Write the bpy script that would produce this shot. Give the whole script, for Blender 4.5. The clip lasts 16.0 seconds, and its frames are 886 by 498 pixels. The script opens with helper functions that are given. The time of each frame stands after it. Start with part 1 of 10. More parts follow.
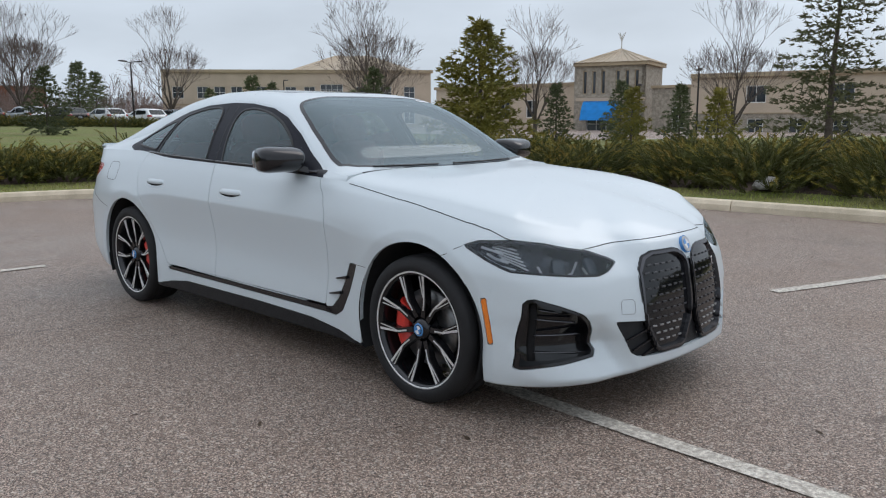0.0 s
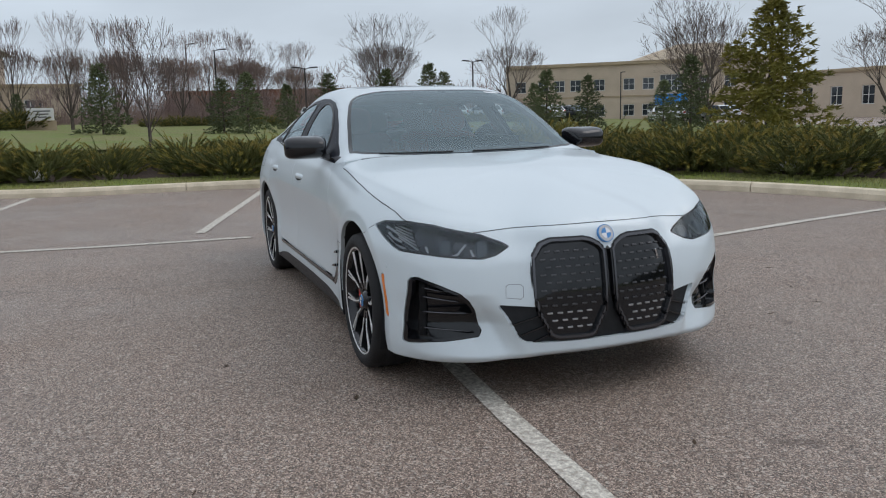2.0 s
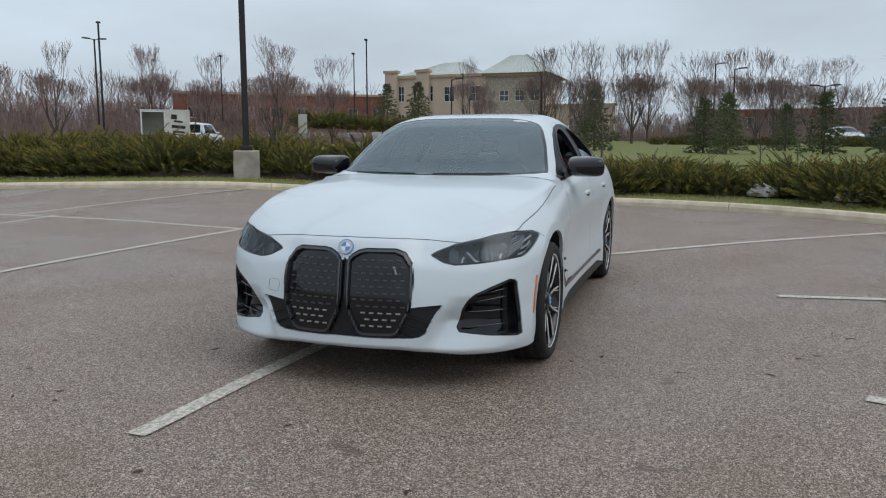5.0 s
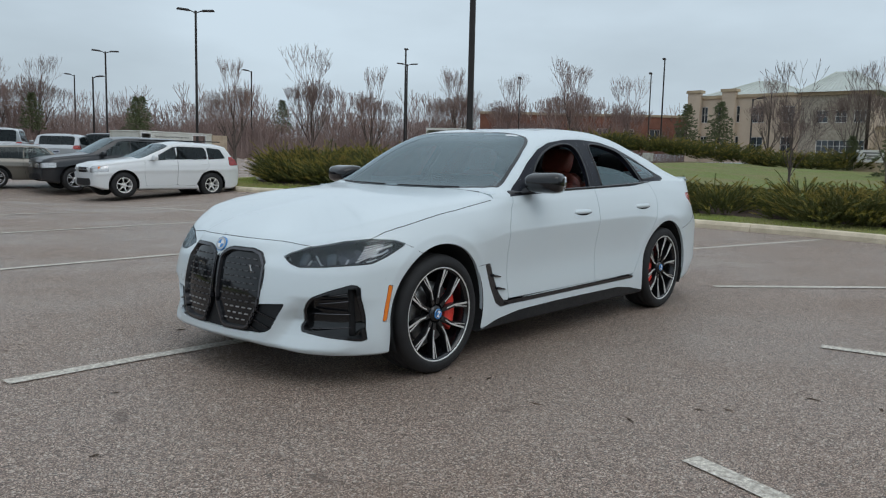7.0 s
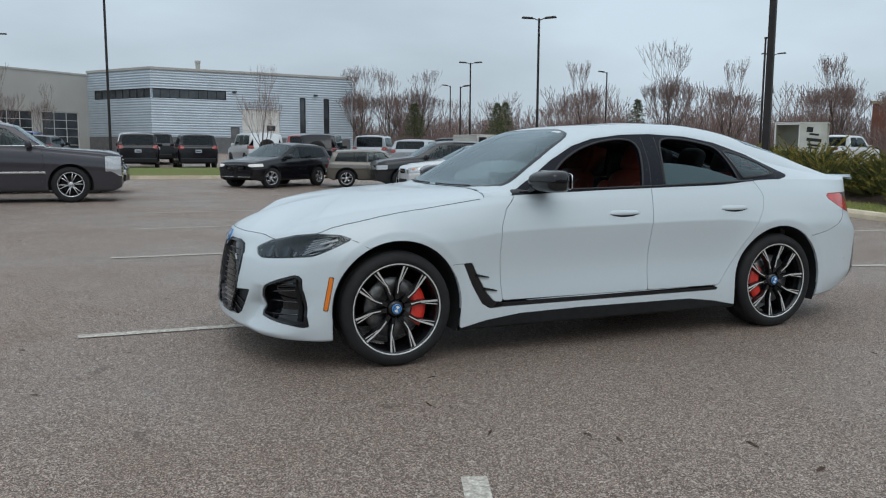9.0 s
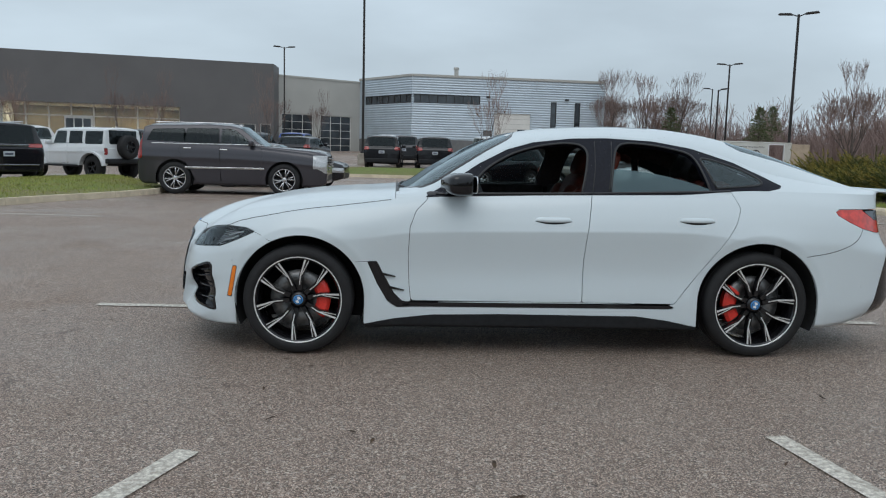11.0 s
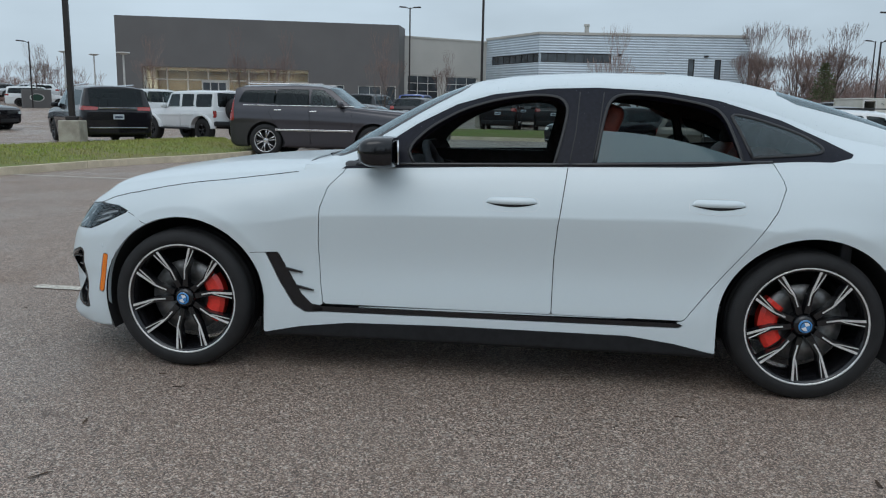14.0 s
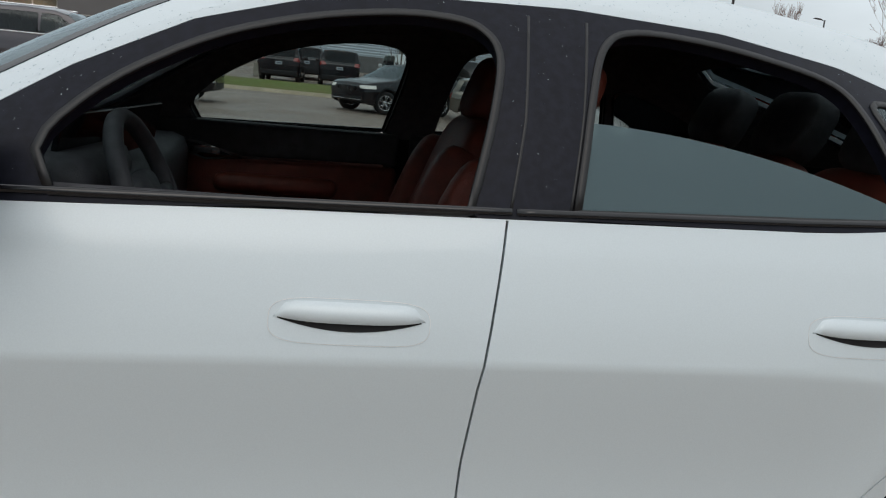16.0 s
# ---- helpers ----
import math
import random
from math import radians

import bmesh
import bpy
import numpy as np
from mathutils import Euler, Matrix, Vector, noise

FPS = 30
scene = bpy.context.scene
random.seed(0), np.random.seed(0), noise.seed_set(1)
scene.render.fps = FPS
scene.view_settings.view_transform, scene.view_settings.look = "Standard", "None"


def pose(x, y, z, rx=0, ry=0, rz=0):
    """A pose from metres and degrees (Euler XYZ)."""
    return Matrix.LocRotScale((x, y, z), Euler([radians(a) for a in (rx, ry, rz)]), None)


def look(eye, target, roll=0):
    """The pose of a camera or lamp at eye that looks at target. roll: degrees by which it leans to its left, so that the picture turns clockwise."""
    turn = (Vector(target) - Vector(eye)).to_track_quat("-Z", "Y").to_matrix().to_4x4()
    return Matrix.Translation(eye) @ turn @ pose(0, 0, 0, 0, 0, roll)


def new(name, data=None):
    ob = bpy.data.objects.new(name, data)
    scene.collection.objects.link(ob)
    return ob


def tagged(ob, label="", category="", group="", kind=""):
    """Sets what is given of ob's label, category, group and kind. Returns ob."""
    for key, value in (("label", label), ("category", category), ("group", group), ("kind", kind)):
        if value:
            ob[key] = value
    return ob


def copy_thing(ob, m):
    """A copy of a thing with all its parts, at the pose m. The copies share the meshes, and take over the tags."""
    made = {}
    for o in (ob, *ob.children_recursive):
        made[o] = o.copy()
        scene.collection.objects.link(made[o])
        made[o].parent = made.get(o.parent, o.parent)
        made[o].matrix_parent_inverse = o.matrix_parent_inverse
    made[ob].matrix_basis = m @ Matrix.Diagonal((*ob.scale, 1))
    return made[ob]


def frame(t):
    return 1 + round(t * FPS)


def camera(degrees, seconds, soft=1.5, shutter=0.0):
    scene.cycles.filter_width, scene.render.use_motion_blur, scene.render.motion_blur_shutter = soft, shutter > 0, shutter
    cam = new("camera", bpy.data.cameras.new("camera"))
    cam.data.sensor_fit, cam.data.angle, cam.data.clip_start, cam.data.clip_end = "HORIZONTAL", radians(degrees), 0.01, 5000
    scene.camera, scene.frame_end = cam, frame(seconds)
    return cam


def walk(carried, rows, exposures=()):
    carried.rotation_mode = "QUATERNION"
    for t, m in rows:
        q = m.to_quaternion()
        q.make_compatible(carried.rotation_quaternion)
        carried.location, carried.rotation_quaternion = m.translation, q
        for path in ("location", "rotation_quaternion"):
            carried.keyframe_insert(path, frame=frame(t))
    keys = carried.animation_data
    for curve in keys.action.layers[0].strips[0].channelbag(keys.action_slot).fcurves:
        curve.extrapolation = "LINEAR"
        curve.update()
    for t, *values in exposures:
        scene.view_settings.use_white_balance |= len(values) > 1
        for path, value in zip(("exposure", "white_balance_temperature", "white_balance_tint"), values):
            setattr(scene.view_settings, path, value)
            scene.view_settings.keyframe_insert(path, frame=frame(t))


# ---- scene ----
cam = camera(58.94, 16.0, 1.15)
PATH = [
    (0, (3.873, -3.223, 1.267), (2.493, -1.814, 0.936), -0.18),
    (0.5, (4.208, -3.04, 1.265), (2.713, -1.752, 0.939), -1.67),
    (1, (4.527, -2.677, 1.268), (2.88, -1.58, 0.973), -2.52),
    (1.5, (4.899, -2.294, 1.273), (3.1, -1.47, 0.982), -2.47),
    (2, (5.108, -1.824, 1.227), (3.262, -1.134, 0.89), -1.5),
    (2.5, (5.27, -1.289, 1.227), (3.383, -0.745, 0.849), -0.18),
    (3, (5.419, -0.729, 1.235), (3.488, -0.344, 0.887), 1.12),
    (3.5, (5.546, -0.141, 1.228), (3.575, 0.028, 0.937), 0.24),
    (4, (5.721, 0.483, 1.241), (3.744, 0.387, 0.955), -3.44),
    (4.5, (5.725, 1.076, 1.23), (3.775, 0.714, 0.972), -4.49),
    (5, (5.763, 1.647, 1.231), (3.878, 1.039, 0.957), -0.05),
    (5.2, (5.733, 1.874, 1.194), (3.879, 1.171, 0.926), 2.01),
    (7.5, (4.31, 4.069, 1.204), (2.913, 2.656, 0.978), -0.34),
    (8, (3.9, 4.43, 1.193), (2.662, 2.877, 0.96), -0.68),
    (8.5, (3.444, 4.785, 1.22), (2.412, 3.089, 0.979), -0.3),
    (9, (2.909, 5.049, 1.228), (2.134, 3.221, 0.983), 0.34),
    (9.2, (2.678, 5.189, 1.236), (2.014, 3.319, 0.985), 0.76),
    (11.3, (0.558, 5.688, 1.246), (0.491, 3.705, 0.998), 1.33),
    (11.5, (0.359, 5.732, 1.259), (0.336, 3.749, 1.002), 1.27),
    (12, (0.023, 5.677, 1.268), (0.1, 3.697, 0.995), 0.65),
    (12.5, (-0.159, 5.552, 1.267), (0.011, 3.582, 0.969), 0.2),
    (13, (-0.263, 5.387, 1.248), (-0.011, 3.431, 0.915), -0.49),
    (13.5, (-0.199, 4.918, 1.248), (0.059, 2.965, 0.905), -0.03),
    (14, (-0.195, 4.379, 1.237), (0.016, 2.42, 0.892), 1.06),
    (14.5, (-0.189, 3.796, 1.248), (-0.083, 1.826, 0.919), 2.2),
    (15, (-0.153, 3.184, 1.258), (-0.275, 1.214, 0.936), 3.52),
    (15.5, (-0.109, 2.599, 1.245), (-0.331, 0.642, 0.894), 4.04),
    (16, (-0.042, 2.038, 1.215), (-0.396, 0.116, 0.792), 5.61),
]
walk(cam, [(t, look(eye, target, roll)) for t, eye, target, roll in PATH], [(0, 0.14, 6400, 15), (2.0, 0.02, 6380, 14), (3.0, 0.04, 6380, 15), (5.0, -0.02, 6320, 12), (7.5, -0.06, 6250, 9), (11.5, -0.02, 6230, 9), (13.5, 0.02, 6180, 9), (14.5, -0.12, 6050, 8), (15.2, -0.06, 6250, 10), (16, 0.09, 6800, 12)])

# ---- sky and sun: bright overcast, light a little stronger from one side ----
SUN_EL, SUN_AZ = 50, 80
world = bpy.data.worlds.new("overcast_sky")
scene.world = world
world.use_nodes = True
wn, wl = world.node_tree.nodes, world.node_tree.links
wn.clear()


def wnode(kind, **values):
    n = wn.new(kind)
    for key, value in values.items():
        n.inputs[key].default_value = value
    return n


sky = wn.new("ShaderNodeTexSky")
sky.sky_type, sky.sun_disc = "NISHITA", False
sky.sun_elevation, sky.sun_rotation = radians(SUN_EL), radians(90 - SUN_AZ)
sky.air_density, sky.dust_density = 1.0, 4.0
sky_dim = wn.new("ShaderNodeVectorMath")
sky_dim.operation = "SCALE"
sky_dim.inputs["Scale"].default_value = 0.09
coord = wn.new("ShaderNodeTexCoord")
split = wn.new("ShaderNodeSeparateXYZ")
height = wn.new("ShaderNodeMapRange")
height.inputs["From Min"].default_value, height.inputs["From Max"].default_value = 0.0, 1.0
cloud_map = wn.new("ShaderNodeMapping")
cloud_map.inputs["Scale"].default_value = (1.0, 1.0, 3.2)
cloud = wnode("ShaderNodeTexNoise", Scale=2.1, Detail=5.0, Roughness=0.5)
ramp = wn.new("ShaderNodeValToRGB")
ramp.color_ramp.elements[0].color = (0.565, 0.655, 0.715, 1)
ramp.color_ramp.elements[1].color = (1.02, 1.11, 1.18, 1)
ramp.color_ramp.elements[0].position = 0.0
mid = ramp.color_ramp.elements.new(0.28)
mid.color = (0.635, 0.73, 0.795, 1)
patch = wn.new("ShaderNodeMapRange")
for key, value in (("From Min", 0.32), ("From Max", 0.7), ("To Min", 0.84), ("To Max", 1.16)):
    patch.inputs[key].default_value = value
grey = wn.new("ShaderNodeVectorMath")
grey.operation = "SCALE"
blend = wn.new("ShaderNodeMix")
blend.data_type, blend.blend_type = "RGBA", "MIX"
blend.inputs["Factor"].default_value = 0.9
back = wnode("ShaderNodeBackground", Strength=1.0)
out = wn.new("ShaderNodeOutputWorld")
wl.new(coord.outputs["Generated"], split.inputs[0])
wl.new(split.outputs["Z"], height.inputs["Value"])
wl.new(height.outputs[0], ramp.inputs["Fac"])
wl.new(coord.outputs["Generated"], cloud_map.inputs[0])
wl.new(cloud_map.outputs[0], cloud.inputs["Vector"])
wl.new(cloud.outputs["Fac"], patch.inputs["Value"])
wl.new(ramp.outputs["Color"], grey.inputs[0])
wl.new(patch.outputs[0], grey.inputs["Scale"])
wl.new(sky.outputs["Color"], sky_dim.inputs[0])
wl.new(sky_dim.outputs[0], blend.inputs["A"])
wl.new(grey.outputs[0], blend.inputs["B"])
wl.new(blend.outputs["Result"], back.inputs["Color"])
wl.new(back.outputs[0], out.inputs[0])

sun = new("sun", bpy.data.lights.new("sun", "SUN"))
sun.data.energy, sun.data.angle, sun.data.color = 0.50, radians(40), (1.0, 0.96, 0.9)
sun.matrix_world = look((0, 0, 60), Vector((0, 0, 60)) - Vector((math.cos(radians(SUN_AZ)) * math.cos(radians(SUN_EL)), math.sin(radians(SUN_AZ)) * math.cos(radians(SUN_EL)), math.sin(radians(SUN_EL)))))

# ---- materials ----


def material(name, colour, rough=0.5, metal=0.0, spread=0.0, scale=8.0, second=None, fine=0.0, fine_scale=120.0, bump=0.0, bump_scale=60.0, coat=0.0, coat_rough=0.03, spec=0.5, vary=0.0, rough_spread=0.0):
    """A principled surface: two noises vary the colour, a third gives relief; vary changes it from piece to piece."""
    m = bpy.data.materials.new(name)
    m.use_nodes = True
    t, b = m.node_tree, m.node_tree.nodes["Principled BSDF"]
    b.inputs["Roughness"].default_value, b.inputs["Metallic"].default_value = rough, metal
    b.inputs["Coat Weight"].default_value, b.inputs["Coat Roughness"].default_value = coat, coat_rough
    b.inputs["Specular IOR Level"].default_value = spec
    b.inputs["Base Color"].default_value = (*colour, 1)
    place = t.nodes.new("ShaderNodeTexCoord")

    def noise_node(size, detail=4.0):
        n = t.nodes.new("ShaderNodeTexNoise")
        n.inputs["Scale"].default_value, n.inputs["Detail"].default_value = size, detail
        t.links.new(place.outputs["Object"], n.inputs["Vector"])
        return n

    link = None
    if spread or second:
        n = noise_node(scale)
        mix = t.nodes.new("ShaderNodeMix")
        mix.data_type = "RGBA"
        low = second or tuple(c * (1 - spread) for c in colour)
        mix.inputs["A"].default_value = (*low, 1)
        mix.inputs["B"].default_value = (*(tuple(min(1, c * (1 + spread * 0.6)) for c in colour) if not second else colour), 1)
        sharp = t.nodes.new("ShaderNodeMapRange")
        sharp.inputs["From Min"].default_value, sharp.inputs["From Max"].default_value = 0.35, 0.65
        t.links.new(n.outputs["Fac"], sharp.inputs["Value"])
        t.links.new(sharp.outputs[0], mix.inputs["Factor"])
        link = mix.outputs["Result"]
        if rough_spread:
            r = t.nodes.new("ShaderNodeMapRange")
            r.inputs["To Min"].default_value, r.inputs["To Max"].default_value = rough - rough_spread, rough + rough_spread
            t.links.new(n.outputs["Fac"], r.inputs["Value"])
            t.links.new(r.outputs[0], b.inputs["Roughness"])
    if fine or vary:
        hue = t.nodes.new("ShaderNodeHueSaturation")
        if link:
            t.links.new(link, hue.inputs["Color"])
        else:
            hue.inputs["Color"].default_value = (*colour, 1)
        total = None
        if fine:
            n = noise_node(fine_scale, 2.0)
            r = t.nodes.new("ShaderNodeMapRange")
            r.inputs["From Min"].default_value, r.inputs["From Max"].default_value = 0.3, 0.7
            r.inputs["To Min"].default_value, r.inputs["To Max"].default_value = 1 - fine, 1 + fine
            t.links.new(n.outputs["Fac"], r.inputs["Value"])
            total = r.outputs[0]
        if vary:
            info = t.nodes.new("ShaderNodeObjectInfo")
            r = t.nodes.new("ShaderNodeMapRange")
            r.inputs["To Min"].default_value, r.inputs["To Max"].default_value = 1 - vary, 1 + vary
            t.links.new(info.outputs["Random"], r.inputs["Value"])
            if total:
                mul = t.nodes.new("ShaderNodeMath")
                mul.operation = "MULTIPLY"
                t.links.new(total, mul.inputs[0])
                t.links.new(r.outputs[0], mul.inputs[1])
                total = mul.outputs[0]
            else:
                total = r.outputs[0]
        t.links.new(total, hue.inputs["Value"])
        link = hue.outputs["Color"]
    if link:
        t.links.new(link, b.inputs["Base Color"])
    if bump:
        n = noise_node(bump_scale, 3.0)
        bp = t.nodes.new("ShaderNodeBump")
        bp.inputs["Strength"].default_value, bp.inputs["Distance"].default_value = bump, 0.02
        t.links.new(n.outputs["Fac"], bp.inputs["Height"])
        t.links.new(bp.outputs[0], b.inputs["Normal"])
    return m


def glass_material(name, tint, see=0.5, rough=0.02, film=(0.012, 0.015, 0.016), shine=1.0):
    """Tinted car glass: part clear, part film (dark tint, or the grey scatter of rain), with a mirror gloss on top."""
    m = bpy.data.materials.new(name)
    m.use_nodes = True
    t = m.node_tree
    t.nodes.clear()
    clear, dark, gloss = t.nodes.new("ShaderNodeBsdfTransparent"), t.nodes.new("ShaderNodeBsdfDiffuse"), t.nodes.new("ShaderNodeBsdfGlossy")
    clear.inputs["Color"].default_value = (*tint, 1)
    dark.inputs["Color"].default_value = (*film, 1)
    gloss.inputs["Roughness"].default_value, gloss.inputs["Color"].default_value = rough, (0.86 * shine, 0.96 * shine, shine, 1)
    body, top, fres, o = t.nodes.new("ShaderNodeMixShader"), t.nodes.new("ShaderNodeMixShader"), t.nodes.new("ShaderNodeFresnel"), t.nodes.new("ShaderNodeOutputMaterial")
    body.inputs["Fac"].default_value = see
    fres.inputs["IOR"].default_value = 1.52
    t.links.new(dark.outputs[0], body.inputs[1])
    t.links.new(clear.outputs[0], body.inputs[2])
    t.links.new(fres.outputs[0], top.inputs["Fac"])
    t.links.new(body.outputs[0], top.inputs[1])
    t.links.new(gloss.outputs[0], top.inputs[2])
    t.links.new(top.outputs[0], o.inputs[0])
    return m


def asphalt_material():
    """Worn, damp parking-lot asphalt: brown-grey binder, pale and dark stones, stains, sealed patches."""
    m = bpy.data.materials.new("worn_asphalt")
    m.use_nodes = True
    t, b = m.node_tree, m.node_tree.nodes["Principled BSDF"]
    place = t.nodes.new("ShaderNodeTexCoord")

    def tex(kind, scale, **kw):
        n = t.nodes.new(kind)
        n.inputs["Scale"].default_value = scale
        for k, v in kw.items():
            n.inputs[k].default_value = v
        t.links.new(place.outputs["Object"], n.inputs["Vector"])
        return n

    def rng(source, a, b_, c, d):
        r = t.nodes.new("ShaderNodeMapRange")
        for key, value in zip(("From Min", "From Max", "To Min", "To Max"), (a, b_, c, d)):
            r.inputs[key].default_value = value
        t.links.new(source, r.inputs["Value"])
        return r.outputs[0]

    def mix(fac, a, b_, mode="MIX"):
        n = t.nodes.new("ShaderNodeMix")
        n.data_type, n.blend_type = "RGBA", mode
        for key, value in (("Factor", fac), ("A", a), ("B", b_)):
            if isinstance(value, (tuple, float)):
                n.inputs[key].default_value = value if isinstance(value, float) else (*value, 1)
            else:
                t.links.new(value, n.inputs[key])
        return n.outputs["Result"]

    stones = tex("ShaderNodeTexVoronoi", 190.0)
    coarse = tex("ShaderNodeTexVoronoi", 115.0)
    rust = tex("ShaderNodeTexNoise", 1.7, Detail=6.0, Roughness=0.7)
    tone_b = t.nodes.new("ShaderNodeSeparateColor")
    t.links.new(coarse.outputs["Color"], tone_b.inputs[0])
    tone = t.nodes.new("ShaderNodeSeparateColor")
    t.links.new(stones.outputs["Color"], tone.inputs[0])
    grit = tex("ShaderNodeTexNoise", 260.0, Detail=2.0)
    broad = tex("ShaderNodeTexNoise", 0.35, Detail=4.0, Roughness=0.6)
    blot = tex("ShaderNodeTexNoise", 2.6, Detail=5.0, Roughness=0.65)
    spots = tex("ShaderNodeTexNoise", 13.0, Detail=3.0)
    base = mix(rng(broad.outputs["Fac"], 0.36, 0.64, 0.0, 1.0), (0.200, 0.139, 0.107), (0.258, 0.183, 0.145))
    base = mix(rng(blot.outputs["Fac"], 0.45, 0.72, 0.0, 0.45), base, (0.160, 0.108, 0.082))
    stone = mix(rng(tone.outputs[0], 0.30, 0.92, 0.0, 1.0), (0.026, 0.019, 0.015), (0.82, 0.65, 0.53))
    base = mix(rng(rust.outputs["Fac"], 0.57, 0.74, 0.0, 0.5), base, (0.150, 0.085, 0.055))
    base = mix(rng(stones.outputs["Distance"], 0.30, 0.80, 1.0, 0.0), base, stone)
    pale = mix(rng(tone_b.outputs[1], 0.0, 1.0, 0.0, 1.0), (0.035, 0.028, 0.024), (0.82, 0.72, 0.62))
    base = mix(rng(tone_b.outputs[0], 0.82, 0.83, 0.0, 0.72), base, pale)
    base = mix(rng(grit.outputs["Fac"], 0.45, 0.7, 0.0, 0.5), base, (0.070, 0.056, 0.050))
    base = mix(rng(spots.outputs["Fac"], 0.690, 0.72, 0.0, 0.65), base, (0.050, 0.040, 0.036))
    oil = tex("ShaderNodeTexNoise", 4.2, Detail=4.0, Roughness=0.6, Distortion=0.6)
    wash = tex("ShaderNodeTexNoise", 0.8, Detail=3.0)
    base = mix(rng(oil.outputs["Fac"], 0.67, 0.71, 0.0, 0.5), base, (0.065, 0.040, 0.030))
    base = mix(rng(wash.outputs["Fac"], 0.56, 0.72, 0.0, 0.25), base, (0.150, 0.085, 0.045))
    t.links.new(base, b.inputs["Base Color"])
    t.links.new(rng(broad.outputs["Fac"], 0.4, 0.6, 0.40, 0.66), b.inputs["Roughness"])
    b.inputs["Specular IOR Level"].default_value = 0.38
    bp = t.nodes.new("ShaderNodeBump")
    bp.inputs["Strength"].default_value, bp.inputs["Distance"].default_value = 0.8, 0.005
    t.links.new(rng(stones.outputs["Distance"], 0.0, 0.6, 1.0, 0.0), bp.inputs["Height"])
    t.links.new(bp.outputs[0], b.inputs["Normal"])
    return m


ASPHALT = asphalt_material()
PAINT_LINE = material("worn_white_road_paint", (0.70, 0.66, 0.58), 0.7, second=(0.36, 0.32, 0.27), scale=45, fine=0.25, bump=0.5, bump_scale=150)
PAINT_YELLOW = material("worn_yellow_road_paint", (0.62, 0.50, 0.24), 0.7, second=(0.3, 0.25, 0.18), scale=45, fine=0.25, bump=0.5, bump_scale=150)
CRACK = material("dark_crack_sealant", (0.02, 0.018, 0.016), 0.5)
CONCRETE = material("weathered_kerb_concrete", (0.72, 0.62, 0.47), 0.85, second=(0.56, 0.48, 0.35), scale=3.5, fine=0.15, bump=0.35, bump_scale=60, vary=0.08)
CONCRETE_GREY = material("cast_concrete", (0.42, 0.39, 0.33), 0.85, second=(0.27, 0.24, 0.2), scale=3.0, fine=0.15, bump=0.3, bump_scale=50)
GRASS_GROUND = material("spring_lawn", (0.120, 0.160, 0.024), 0.9, second=(0.165, 0.150, 0.050), scale=0.55, fine=0.35, fine_scale=30, bump=0.8, bump_scale=40)
MULCH = material("brown_bark_mulch", (0.055, 0.034, 0.022), 0.95, spread=0.4, scale=14, fine=0.4, bump=0.8, bump_scale=40)

# ---- helpers for building ----


def spline(points, step=0.5):
    """A smooth line through the given points, about one point a step."""
    p = [Vector(q) for q in points]
    p = [2 * p[0] - p[1], *p, 2 * p[-1] - p[-2]]
    line = []
    for a, b, c, d in zip(p, p[1:], p[2:], p[3:]):
        n = max(1, int((c - b).length / step))
        for k in range(n):
            u = k / n
            line.append(0.5 * ((2 * b) + (c - a) * u + (2 * a - 5 * b + 4 * c - d) * u * u + (3 * b - a - 3 * c + d) * u ** 3))
    return [*line, p[-2]]


def mesh_object(name, verts, faces, mats, parent=None, smooth=False, label="", index=None):
    me = bpy.data.meshes.new(name)
    me.from_pydata([tuple(v) for v in verts], [], faces)
    for m in mats if isinstance(mats, (list, tuple)) else [mats]:
        me.materials.append(m)
    if index is not None:
        me.polygons.foreach_set("material_index", index)
    if smooth:
        me.polygons.foreach_set("use_smooth", [True] * len(me.polygons))
    me.update()
    ob = new(name, me)
    if parent:
        ob.parent = parent
    if label:
        ob["label"] = label
    return ob


def part(name, bm, mat, parent=None, label="", smooth=False):
    """Links a bmesh as one mesh object under a thing or a part."""
    me = bpy.data.meshes.new(name)
    bm.to_mesh(me)
    bm.free()
    for m in mat if isinstance(mat, (list, tuple)) else [mat]:
        me.materials.append(m)
    if smooth:
        me.polygons.foreach_set("use_smooth", [True] * len(me.polygons))
    ob = new(name, me)
    if parent:
        ob.parent = parent
    if label:
        ob["label"] = label
    return ob


def box(bm, size, m=Matrix(), bevel=0.0, taper=1.0):
    """A box of that size about its middle, at the pose m, with bevelled edges and a top narrowed by taper."""
    made = bmesh.ops.create_cube(bm, size=1.0)["verts"]
    for v in made:
        k = taper if v.co.z > 0 else 1.0
        v.co = Vector((v.co.x * size[0] * k, v.co.y * size[1] * k, v.co.z * size[2]))
    if bevel:
        edges = list({e for v in made for e in v.link_edges})
        made = list({v for f in bmesh.ops.bevel(bm, geom=edges, offset=bevel, segments=2, affect="EDGES", profile=0.5)["faces"] for v in f.verts} | {v for v in made if v.is_valid})
    bmesh.ops.transform(bm, matrix=m, verts=made)
    return made


def tube(bm, a, b, r1, r2=None, sides=10, caps=True):
    """A round bar from a to b."""
    a, b = Vector(a), Vector(b)
    made = bmesh.ops.create_cone(bm, cap_ends=caps, segments=sides, radius1=r1, radius2=r1 if r2 is None else r2, depth=(b - a).length)["verts"]
    bmesh.ops.transform(bm, matrix=Matrix.Translation((a + b) / 2) @ (b - a).to_track_quat("Z", "Y").to_matrix().to_4x4(), verts=made)
    return made


def thing(name, m=Matrix(), label="", category="", group=""):
    ob = new(name)
    ob.empty_display_size = 0.2
    ob.matrix_world = m
    return tagged(ob, label, category, group)


